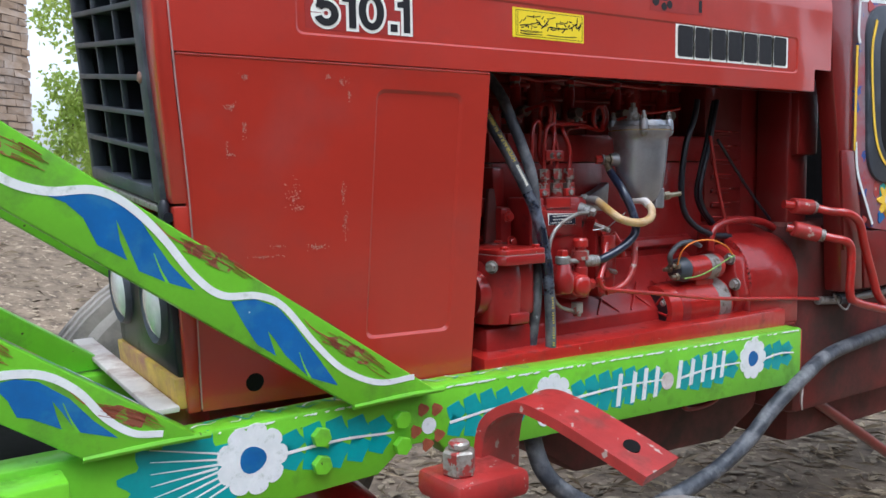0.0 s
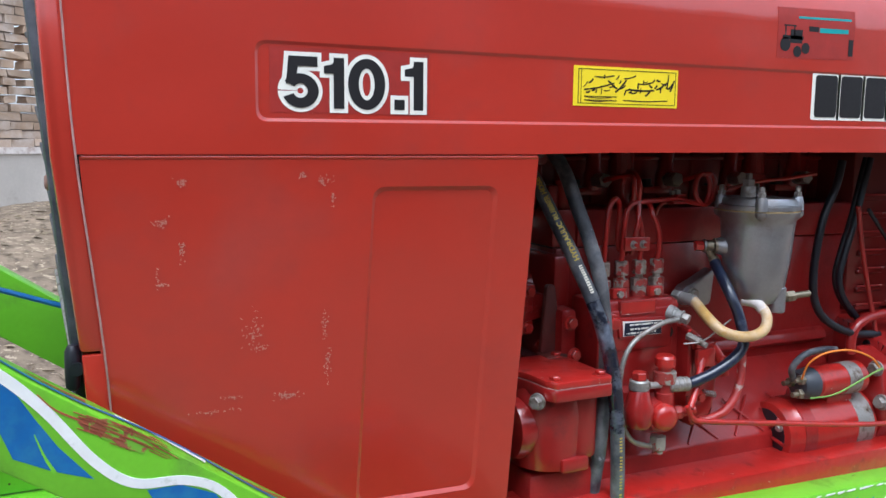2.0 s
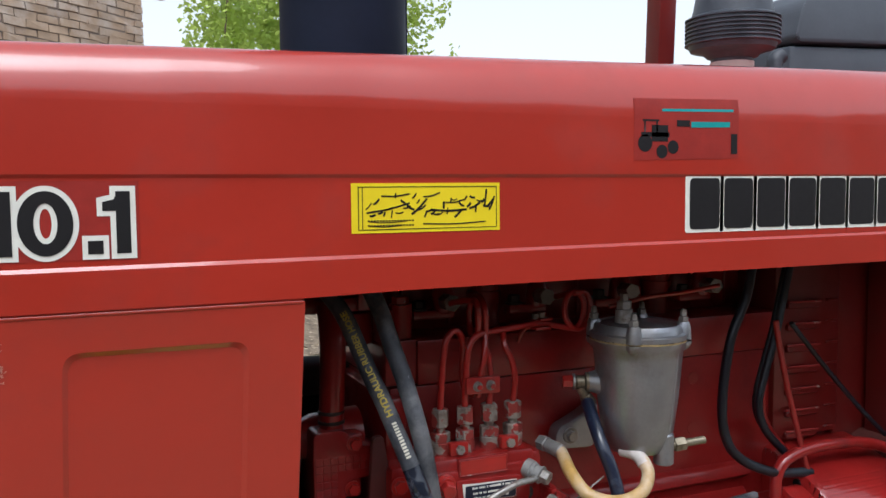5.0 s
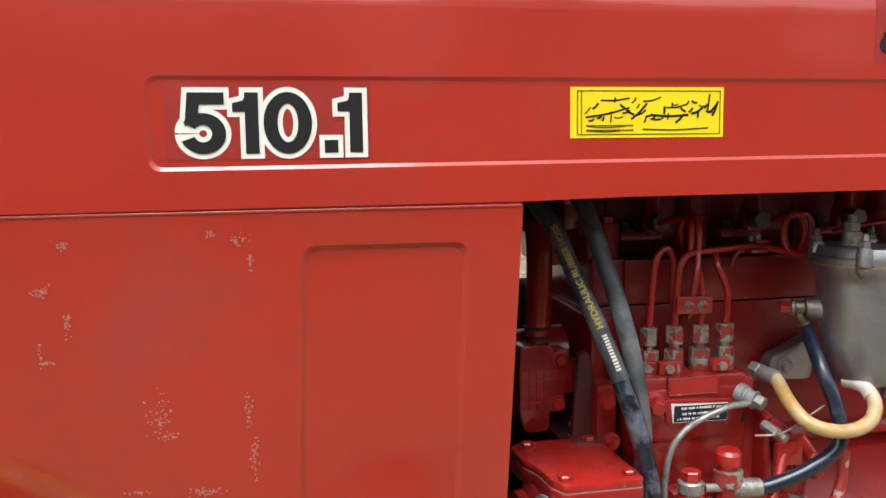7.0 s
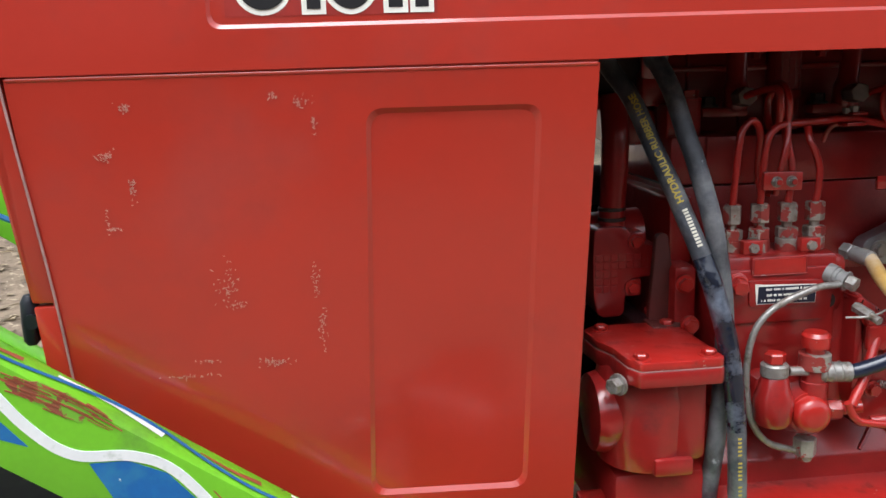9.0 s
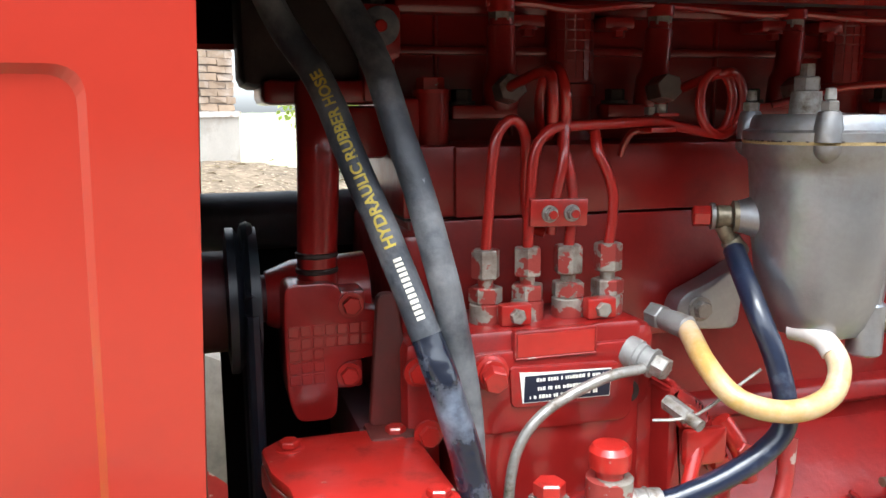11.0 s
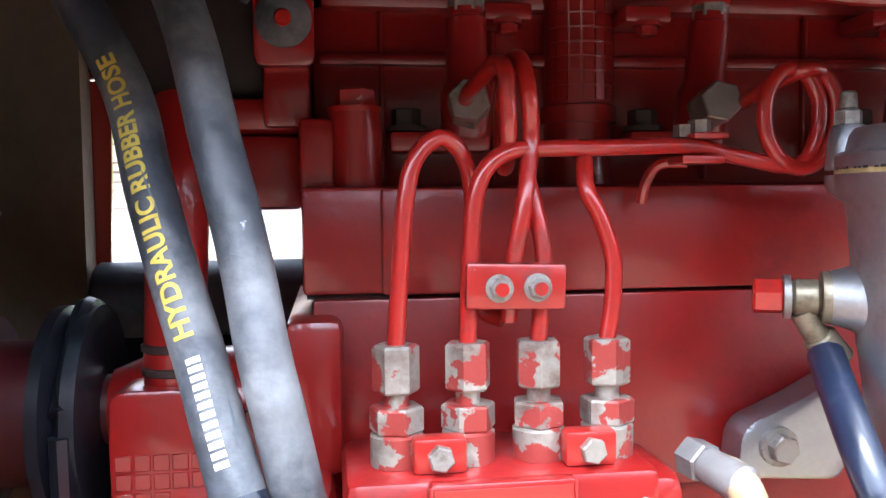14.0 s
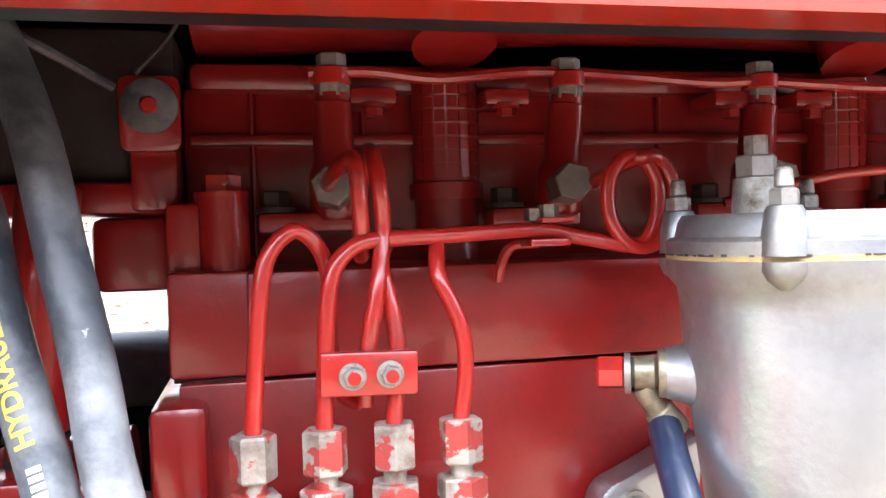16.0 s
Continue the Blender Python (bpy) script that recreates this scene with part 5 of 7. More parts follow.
merge_parts("control_rod", "bright_red", tractor, tube([(0.286, 0.050, 0.790), (0.296, 0.050, 0.772), (0.320, 0.050, 0.7635), (0.46, 0.050, 0.742), (0.66, 0.050, 0.713), (0.90, 0.050, 0.690), (1.05, 0.050, 0.674)], 0.0042, 10, 6), label="long thin red control rod")
merge_parts("breather_pipe", "worn_red", tractor, tube([(0.4088, 0.0750, 0.8494), (0.4052, 0.0720, 0.8328), (0.4000, 0.0680, 0.8108), (0.3870, 0.0640, 0.7869), (0.3697, 0.0640, 0.7692), (0.3489, 0.0680, 0.7593), (0.3302, 0.0740, 0.7554)], 0.0066, 12, 6), label="worn pinkish red pipe")

# square-topped hydraulic unit in front
hyd = merge_parts("gear_pump", "engine_red", tractor, lathe((0.082, 0.105, 0.720), (0, 0, 1), [(0, 0.040), (0.004, 0.050), (0.030, 0.054), (0.080, 0.055), (0.105, 0.052), (0.118, 0.047)], 36),
                  lathe((0.018, 0.105, 0.778), (1, 0, 0), [(0, 0.025), (0.003, 0.042), (0.014, 0.045), (0.030, 0.040)], 30), box(0.098, 0.134, 0.052, 0.15, 0.735, 0.842, 0.010), box(0.075, 0.118, 0.048, 0.08, 0.722, 0.742, 0.004), label="red gear pump casing")
def plate_with_corner(z0, z1, grow, bevel):
    """The square cover seen from above, with a stepped corner towards the fan."""
    outline = [(0.052 - grow, 0.029 - grow), (0.136 + grow, 0.029 - grow), (0.141 + grow, 0.036), (0.137 + grow, 0.165), (0.040 - grow, 0.165), (0.026 - grow, 0.150), (0.030 - grow, 0.110), (0.039 - grow, 0.085), (0.043 - grow, 0.045)]

    def make(bm):
        b_ = bmesh.new()
        low = [b_.verts.new((x, y, z0)) for x, y in rounded(outline, 0.004, 3)]
        f = b_.faces.new(low)
        up = bmesh.ops.extrude_face_region(b_, geom=[f])
        bmesh.ops.translate(b_, verts=[v for v in up["geom"] if isinstance(v, bmesh.types.BMVert)], vec=(0, 0, z1 - z0))
        bmesh.ops.recalc_face_normals(b_, faces=b_.faces[:])
        bmesh.ops.bevel(b_, geom=[e for e in b_.edges if e.calc_face_angle(0) > 0.8], offset=bevel, segments=2, affect="EDGES", profile=0.5)
        take(bm, b_)
    return make


cover = merge_parts("pump_cover", "bright_red", hyd, plate_with_corner(0.8478, 0.8570, 0.0, 0.0016), label="bright red square cover plate")
merge_parts("cover_flange", "engine_red", hyd, plate_with_corner(0.8300, 0.8470, 0.0008, 0.0022))
merge_parts("cover_seam", "worn_edge", hyd, plate_with_corner(0.8468, 0.8480, -0.0002, 0.0002), label="pale worn seam")
for x, y in ((0.056, 0.043), (0.127, 0.043), (0.046, 0.146), (0.124, 0.150)):
    merge_parts("cover_bolt", "bright_red", hyd, lathe((x, y, 0.8565), (0, 0, 1), [(0, 0.0105), (0.0014, 0.0102), (0.0016, 0.0084)], 20), cyl((x, y, 0.858), (x, y, 0.8635), 0.0078, hexagon=True, bevel=0.0012))
merge_parts("side_bolt", "steel", hyd, bolt((0.036, 0.052, 0.828), (-0.85, -0.5, 0), 0.0085, 0.010), label="bare steel bolt")
merge_parts("casting_block", "casting_red", tractor, box(0.040, 0.16, 0.075, 0.38, 0.62, 0.715, 0.010))

merge_parts("engine_bracket", "grimy_red", tractor, prism(rounded([(0.108, 0.857), (0.140, 0.857), (0.138, 0.905), (0.130, 0.960), (0.116, 0.960), (0.112, 0.905)], 0.006), 0.166, 0.176, 0.002), box(0.104, 0.142, 0.140, 0.176, 0.852, 0.859, 0.003), label="grimy dark red bracket")

# starter and bell housing
starter = merge_parts("starter_motor", "bright_red", tractor, lathe((0.498, 0.125, 0.702), (1, 0, 0), [(0, 0.040), (0.004, 0.050), (0.030, 0.053), (0.032, 0.0545), (0.195, 0.0545), (0.200, 0.045), (0.235, 0.040)], 40), label="red starter motor")
merge_parts("starter_band", "steel", starter, lathe((0.650, 0.125, 0.702), (1, 0, 0), [(0, 0.0548), (0.001, 0.0560), (0.036, 0.0560), (0.037, 0.0548)], 40), label="bare steel band")
merge_parts("end_cap", "casting_red", starter, lathe((0.530, 0.125, 0.702), (1, 0, 0), [(0, 0.0546), (0.0005, 0.0555), (0.026, 0.0555), (0.0265, 0.0546)], 40))
end_face = merge_parts("end_face", "black_paint", starter, lathe((0.4985, 0.125, 0.702), (-1, 0, 0), [(0, 0.0405), (0.0012, 0.0400), (0.0013, 0.004)], 32), label="black end face of the starter")
for k in range(6):
    a = k * math.pi / 3 + 0.2
    merge_parts("spoke", "casting_red", end_face, cyl((0.4962, 0.125 + 0.008 * math.cos(a), 0.702 + 0.008 * math.sin(a)), (0.4962, 0.125 + 0.041 * math.cos(a), 0.702 + 0.041 * math.sin(a)), 0.0030, seg=8))
merge_parts("hub", "casting_red", end_face, lathe((0.4970, 0.125, 0.702), (-1, 0, 0), [(0, 0.013), (0.003, 0.012), (0.005, 0.009), (0.0055, 0.001)], 20))
for k in range(3):
    a = k * 2.1 + 0.5
    merge_parts("end_bolt", "steel", starter, bolt((0.4965, 0.125 + 0.034 * math.cos(a), 0.702 + 0.034 * math.sin(a)), (-1, 0, 0), 0.005, 0.004))
sol = merge_parts("solenoid", "bright_red", starter, cyl((0.565, 0.100, 0.786), (0.672, 0.100, 0.786), 0.0265, seg=32, bevel=0.003), box(0.60, 0.66, 0.095, 0.13, 0.742, 0.77, 0.006), label="red solenoid")
merge_parts("solenoid_cap", "black_plastic", sol, cyl((0.535, 0.100, 0.786), (0.566, 0.100, 0.786), 0.0235, 0.027, seg=28, bevel=0.004))
merge_parts("solenoid_band", "steel", sol, cyl((0.625, 0.100, 0.786), (0.655, 0.100, 0.786), 0.0272, seg=32))
for y, z in ((0.090, 0.797), (0.092, 0.773), (0.112, 0.787)):
    merge_parts("terminal", "brass", sol, cyl((0.536, y, z), (0.528, y, z), 0.0085, hexagon=True, bevel=0.001), cyl((0.528, y, z), (0.516, y, z), 0.0042, seg=12))
merge_parts("starter_nose", "engine_red", starter, prism_x([(0.06, 0.72), (0.075, 0.805), (0.13, 0.83), (0.19, 0.80), (0.19, 0.66), (0.09, 0.65)], 0.70, 0.745, 0.008))
for y, z in ((0.070, 0.745), (0.085, 0.80)):
    merge_parts("nose_bolt", "steel", starter, bolt((0.699, y, z), (-1, 0, 0), 0.010, 0.010))
merge_parts("starter_wire", "wire_orange", tractor, tube([(0.527, 0.085, 0.800), (0.524, 0.070, 0.830), (0.545, 0.058, 0.848), (0.590, 0.050, 0.850), (0.635, 0.048, 0.835), (0.660, 0.05, 0.815)], 0.0017, 8, 8), label="orange wire")
merge_parts("starter_wire", "wire_green", tractor, tube([(0.538, 0.075, 0.770), (0.570, 0.060, 0.776), (0.610, 0.055, 0.790), (0.645, 0.050, 0.806), (0.668, 0.05, 0.812)], 0.0016, 8, 8), label="green wire")
merge_parts("starter_cable", "rubber", tractor, tube([(0.520, 0.095, 0.797), (0.508, 0.088, 0.820), (0.525, 0.080, 0.842), (0.570, 0.085, 0.845), (0.64, 0.12, 0.83)], 0.0055, 10, 8))
bell = merge_parts("bell_housing", "engine_red", tractor, prism_x(rounded([(0.055, 0.62), (0.055, 0.770), (0.090, 0.832), (0.20, 0.868), (0.40, 0.868), (0.40, 0.62)], 0.03, 5), 0.742, 0.925, 0.014), label="red bell housing")
merge_parts("bell_hole", "void", bell, cyl((0.7405, 0.135, 0.828), (0.7435, 0.135, 0.828), 0.007))

# side rail and gearbox under the opening
merge_parts("side_rail", "bright_red", tractor, prism_x([(0.040, 0.672), (0.125, 0.676), (0.130, 0.60), (0.040, 0.60)], 0.010, 0.86, 0.004), label="red frame rail")
# Darkened red stands for the shade below; the gearbox is widened to deepen it.
merge_parts("sump", "grimy_red", tractor, prism([(0.05, 0.62), (0.90, 0.62), (0.88, 0.42), (0.76, 0.36), (0.30, 0.38), (0.12, 0.50)], 0.12, 0.50, 0.02))
merge_parts("gearbox", "grimy_red", tractor, box(0.93, 2.4, 0.06, 0.60, 0.40, 0.86, 0.03), box(1.0, 2.4, 0.12, 0.62, 0.30, 0.60, 0.03))
merge_parts("frame_bracket", "casting_red", tractor, tube([(0.42, 0.10, 0.58), (0.56, 0.10, 0.555), (0.585, 0.10, 0.50), (0.60, 0.10, 0.47), (0.68, 0.10, 0.47), (0.72, 0.10, 0.50), (0.72, 0.10, 0.58)], 0.006, 8, 6))
merge_parts("front_support", "casting_red", tractor, box(-0.46, 0.0, 0.075, 0.38, 0.575, 0.67, 0.02))

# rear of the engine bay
# Near-black sheet added to fill the shaded gap beside the cab post.
merge_parts("dark_recess", "void", tractor, box(1.062, 1.95, 0.40, 0.42, 0.62, 1.40), label="near-black sheet for the shade in front of the cab")
# Darker red puts the shade at the bay's rear into the colour.
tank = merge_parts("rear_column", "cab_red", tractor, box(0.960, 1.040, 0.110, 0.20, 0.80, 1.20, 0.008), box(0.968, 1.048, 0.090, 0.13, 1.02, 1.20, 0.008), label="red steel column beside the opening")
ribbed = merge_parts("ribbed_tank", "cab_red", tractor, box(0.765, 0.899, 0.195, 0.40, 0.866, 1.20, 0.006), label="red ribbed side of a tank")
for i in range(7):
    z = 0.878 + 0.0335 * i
    # Paler tubes put the highlights along the ribs into the colour.
    merge_parts("tank_rib", "worn_red", ribbed, tube([(0.784, 0.188, z), (0.850, 0.188, z - 0.002)], 0.0018, 6, 1, True), label="paler edge of a pressed rib")
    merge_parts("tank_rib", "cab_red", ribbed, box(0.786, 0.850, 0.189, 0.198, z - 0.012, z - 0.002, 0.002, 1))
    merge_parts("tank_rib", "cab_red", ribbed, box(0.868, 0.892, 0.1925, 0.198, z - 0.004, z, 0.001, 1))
for line, r, mt, lb in (
        ([(0.657, 0.130, 1.141), (0.647, 0.130, 1.099), (0.622, 0.130, 1.045), (0.609, 0.130, 0.968), (0.614, 0.130, 0.912), (0.641, 0.130, 0.875), (0.702, 0.130, 0.846), (0.775, 0.130, 0.836)], 0.0068, "black_paint", "black corrugated cable"),
        ([(0.748, 0.150, 1.145), (0.736, 0.150, 1.097), (0.722, 0.150, 1.040), (0.703, 0.150, 0.983), (0.693, 0.150, 0.938), (0.707, 0.150, 0.901), (0.745, 0.150, 0.863)], 0.0058, "black_paint", "black cable"),
        ([(0.760, 0.170, 1.145), (0.748, 0.170, 1.097), (0.734, 0.170, 1.040), (0.715, 0.170, 0.983), (0.705, 0.170, 0.938), (0.719, 0.170, 0.901), (0.757, 0.170, 0.863)], 0.0045, "black_paint", "black cable"),
        ([(0.702, 0.130, 1.064), (0.715, 0.130, 1.007), (0.732, 0.130, 0.948), (0.760, 0.130, 0.864), (0.780, 0.130, 0.805)], 0.0042, "engine_red", "thin red pipe"),
        ([(0.725, 0.170, 0.980), (0.719, 0.170, 0.934), (0.733, 0.170, 0.897), (0.767, 0.170, 0.858)], 0.0042, "engine_red", "thin red pipe"),
        ([(0.746, 0.145, 1.056), (0.775, 0.145, 1.026), (0.824, 0.145, 0.976), (0.885, 0.145, 0.918), (0.944, 0.145, 0.867)], 0.0036, "black_paint", "black wire"),
        ([(0.708, 0.130, 0.808), (0.710, 0.130, 0.840), (0.728, 0.130, 0.861), (0.773, 0.130, 0.872), (0.847, 0.130, 0.871), (0.907, 0.130, 0.860), (0.969, 0.130, 0.834), (1.034, 0.130, 0.809)], 0.0085, "engine_red", "red painted hose"),
        ([(0.871, 0.110, 0.813), (0.921, 0.110, 0.802), (0.973, 0.110, 0.783), (1.024, 0.110, 0.758), (1.030, 0.110, 0.738)], 0.0075, "wire_blue", "blue hose"),
        ([(0.45, 0.17, 1.095), (0.50, 0.15, 1.108), (0.545, 0.14, 1.112), (0.60, 0.13, 1.120)], 0.0030, "bright_red", "thin red pipe"),
        ([(0.880, 0.065, 0.908), (0.905, 0.055, 0.904), (0.955, 0.045, 0.899), (0.980, 0.015, 0.890), (1.000, -0.014, 0.886), (1.030, -0.02, 0.873), (1.049, -0.02, 0.855), (1.064, -0.02, 0.82), (1.076, -0.02, 0.794), (1.104, -0.02, 0.74), (1.14, -0.02, 0.68), (1.25, 0.0, 0.63)], 0.0098, "bright_red", "bent red oil pipe"),
        ([(0.900, 0.07, 0.853), (0.918, 0.05, 0.848), (0.950, 0.03, 0.838), (0.972, 0.0, 0.829), (0.990, -0.018, 0.823), (1.008, -0.02, 0.812), (1.016, -0.02, 0.793), (1.016, -0.02, 0.75), (1.014, -0.02, 0.71), (1.019, -0.02, 0.690), (1.037, -0.02, 0.678), (1.122, -0.02, 0.656), (1.25, -0.02, 0.63)], 0.0098, "bright_red", "bent red oil pipe")):
    merge_parts("hose" if r > 0.004 else "wire", mt, tractor, tube(line, r, 12, 8), label=lb)
for a, b in (((0.900, 0.056, 0.904), (0.955, 0.045, 0.899)), ((0.905, 0.058, 0.852), (0.956, 0.024, 0.836))):
    merge_parts("hose_sleeve", "worn_red", tractor, cyl(a, b, 0.018, seg=20, bevel=0.003))
    m = Vector(b) + (Vector(b) - Vector(a)).normalized() * 0.01
    merge_parts("sleeve_clamp", "steel", tractor, cyl(b, m, 0.015, seg=18))
merge_parts("linkage_rod", "steel", tractor, tube([(1.00, 0.05, 0.675), (1.10, 0.05, 0.669), (1.30, 0.05, 0.672), (1.50, 0.05, 0.685)], 0.010, 12, 4), label="grey steel linkage rod")
merge_parts("rod_pin", "steel", tractor, tube([(1.04, 0.035, 0.69), (1.06, 0.03, 0.66), (1.09, 0.03, 0.648), (1.12, 0.035, 0.675)], 0.0025, 6, 6))
merge_parts("rod_boot", "rubber", tractor, cyl((1.08, 0.05, 0.671), (1.14, 0.05, 0.669), 0.014, seg=16))

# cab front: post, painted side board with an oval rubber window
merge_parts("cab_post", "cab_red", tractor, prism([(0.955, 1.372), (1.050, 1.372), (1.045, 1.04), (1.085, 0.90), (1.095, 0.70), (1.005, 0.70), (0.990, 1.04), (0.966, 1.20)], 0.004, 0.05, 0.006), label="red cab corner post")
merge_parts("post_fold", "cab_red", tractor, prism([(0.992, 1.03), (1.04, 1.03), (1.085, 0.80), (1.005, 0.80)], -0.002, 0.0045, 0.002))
board = merge_parts("side_board", "board_paint", tractor, prism([(1.055, 1.378), (1.60, 1.40), (1.60, 0.83), (1.30, 0.822), (1.125, 0.845), (1.05, 1.02), (1.065, 1.28)], 0.0, 0.02, 0.003), label="side board painted with bright flowers")
merge_parts("board_base", "cab_red", tractor, box(1.10, 1.6, 0.004, 0.03, 0.70, 0.84, 0.004))
merge_parts("cowl_edge", "cab_red", tractor, box(0.946, 2.0, -0.004, 0.43, 1.383, 1.412, 0.008))
for w, mt, lift_ in ((0.052, "rubber", 0.008), (0.0, "sticker_film", 0.0095)):
    merge_parts("oval_window" if w else "window_picture", "black_plastic" if w else "sticker_black", board,
                prism(rounded([(1.115 - w + 0.02, 1.335 + w * 0.6), (1.42, 1.345 + w * 0.6), (1.40, 1.005 - w), (1.135 - w + 0.01, 1.005 - w)], 0.085, 8), -lift_, 0.001, 0.003))
rp = random.Random(9)
for pts, mt in (([(1.12, 1.33), (1.10, 1.25), (1.115, 1.08), (1.15, 1.01), (1.20, 0.985)], "yellow_paint"), ([(1.066, 1.375), (1.06, 1.30), (1.066, 1.275)], "white_paint"), ([(1.052, 1.05), (1.06, 0.98), (1.10, 0.90), (1.125, 0.855)], "white_paint"), ([(1.06, 1.372), (1.3, 1.383), (1.58, 1.394)], "white_paint"), ([(1.29, 0.835), (1.36, 0.92), (1.44, 1.0)], "white_paint"), ([(1.055, 1.27), (1.05, 1.15), (1.047, 1.03)], "yellow_paint")):
    merge_parts("painted_line", mt, board, flat(stroke(pts, 0.008), -0.0096 if mt == "yellow_paint" and pts[0][1] > 1.3 else 0.0, 0.001))
for k in range(22):
    x, z = rp.uniform(1.08, 1.56), rp.choice((rp.uniform(0.86, 0.95), rp.uniform(1.35, 1.37)))
    merge_parts("painted_dab", rp.choice(("blue_paint", "teal_paint", "yellow_paint", "worn_red", "green")), board, flat(disc(x, z, rp.uniform(0.008, 0.02), 10, 0.25, 3), 0.0, 0.0006 + 0.0001 * k))
merge_parts("painted_flower", "yellow_paint", board, flat(disc(1.185, 0.912, 0.034, 48, 0.28, 8), 0.0, 0.004))
merge_parts("flower_heart", "dusty_white", board, flat(disc(1.185, 0.912, 0.013, 16), 0.0, 0.005))
for k in range(5):
    z = 1.30 - 0.065 * k
    merge_parts("painted_leaf", "white_paint" if k % 2 else "worn_red", board, *[flat(stroke([(1.235, z - 0.03), (1.235 + s * 0.03, z), (1.235 + s * 0.055, z + 0.028)], 0.020, 0.004), -0.0096, 0.0008) for s in (-1, 1)])
    merge_parts("painted_leaf", "blue_paint", board, *[flat(stroke([(1.235, z - 0.038), (1.235 + s * 0.022, z - 0.022)], 0.014, 0.004), -0.0096, 0.0014) for s in (-1, 1)])
merge_parts("dash_panel", "dusty_white", tractor, box(1.25, 2.0, 0.10, 0.12, 1.412, 1.60, 0.005), label="pale grey panel behind the hood")

# exhaust, pre-cleaner, cab pillar, seat back above the hood
EX, ER = Vector((0.214, 0.60)), 0.104
merge_parts("exhaust_pipe", "stack_black", tractor, lathe((EX.x, EX.y, 1.10), (0, 0, 1), [(0, 0.03), (0.02, ER), (1.6, ER), (1.61, 0.05)], 56), tube([(EX.x + ER, EX.y - 0.012, 1.12), (EX.x + ER + 0.001, EX.y - 0.012, 2.68)], 0.005, 8, 2),
            tube([(EX.x, EX.y, 1.12), (EX.x, EX.y - 0.02, 1.06), (EX.x, EX.y - 0.10, 1.03), (EX.x, 0.38, 1.03)], 0.03, 16, 5), label="thick black exhaust silencer")
AC = Vector((0.786, 0.32))
cleaner = merge_parts("air_precleaner", "black_plastic", tractor, lathe((AC.x, AC.y, 1.395), (0, 0, 1), [(0, 0.033), (0.065, 0.033), (0.068, 0.040), (0.074, 0.046), (0.079, 0.066), (0.090, 0.071), (0.130, 0.071), (0.134, 0.064), (0.148, 0.061), (0.20, 0.052), (0.225, 0.040), (0.23, 0.005)], 48), label="black air pre-cleaner with a slotted skirt")
for i in range(7):
    merge_parts("skirt_ring", "black_plastic", cleaner, lathe((AC.x, AC.y, 1.482 + 0.0065 * i), (0, 0, 1), [(0, 0.070), (0.001, 0.0745), (0.003, 0.0745), (0.004, 0.070)], 48))
merge_parts("cleaner_neck", "dusty_white", cleaner, cyl((AC.x, AC.y, 1.396), (AC.x, AC.y, 1.455), 0.0345, seg=32))
merge_parts("cab_pillar", "cab_red", tractor, prism([(0.846, 1.30), (0.886, 1.30), (0.936, 2.7), (0.896, 2.7)], 0.60, 0.645, 0.004), label="red cab pillar")
seat = merge_parts("seat_back", "seat_grey", tractor, prism(rounded([(1.002, 1.515), (1.43, 1.53), (1.43, 1.66), (1.19, 1.638), (1.065, 1.618), (1.020, 1.585)], 0.02), 0.40, 0.62, 0.006), label="dark grey padded seat back")
merge_parts("seat_base", "seat_grey", seat, prism([(1.002, 1.40), (1.43, 1.40), (1.43, 1.525), (1.002, 1.510)], 0.41, 0.62, 0.006))
merge_parts("cap_knob", "black_plastic", tractor, tube([(0.935, 0.38, 1.40), (0.935, 0.38, 1.47), (0.950, 0.38, 1.485)], 0.014, 10, 4))

# front axle, steering arm, wheels
merge_parts("front_axle", "casting_red", tractor, tube([(-0.22, -0.36, 0.36), (-0.22, -0.10, 0.40), (-0.22, 0.215, 0.44), (-0.22, 0.53, 0.40), (-0.22, 0.79, 0.36)], 0.05, 12, 5))
merge_parts("king_pin", "worn_red", tractor, cyl((-0.222, -0.215, 0.34), (-0.222, -0.215, 0.606), 0.038, seg=28, bevel=0.004))
merge_parts("pin_bracket", "worn_red", tractor, box(-0.262, -0.145, -0.255, -0.160, 0.575, 0.612, 0.010))
merge_parts("pin_nut", "chipped_steel", tractor, cyl((-0.232, -0.215, 0.612), (-0.232, -0.215, 0.646), 0.022, hexagon=True, bevel=0.003), cyl((-0.232, -0.215, 0.646), (-0.232, -0.215, 0.657), 0.014, seg=18, bevel=0.003), label="big steel nut with chipped red paint")


def strap(bm):
    line = spline([(-0.130, -0.165, 0.575), (-0.128, -0.166, 0.625), (-0.123, -0.176, 0.664), (-0.109, -0.215, 0.690), (-0.098, -0.262, 0.684), (-0.082, -0.320, 0.662), (-0.062, -0.395, 0.630)], 7)
    w = Vector((0.966, 0.26, 0)) * 0.045
    rows = []
    for i, p in enumerate(line):
        t = (line[min(i + 1, len(line) - 1)] - line[max(i - 1, 0)]).normalized()
        n = t.cross(w).normalized()
        rows.append([bm.verts.new(p + w * s + n * h) for s, h in ((-1, 0.007), (1, 0.007), (1, -0.007), (-1, -0.007))])
    for a, b in zip(rows, rows[1:]):
        for k in range(4):
            bm.faces.new((a[k], a[(k + 1) % 4], b[(k + 1) % 4], b[k]))
    bm.faces.new(rows[0][::-1])
    bm.faces.new(rows[-1])
    bmesh.ops.recalc_face_normals(bm, faces=bm.faces[:])


arm_ = merge_parts("steering_arm", "worn_red", tractor, strap, label="bent flat red steering arm with worn edges")
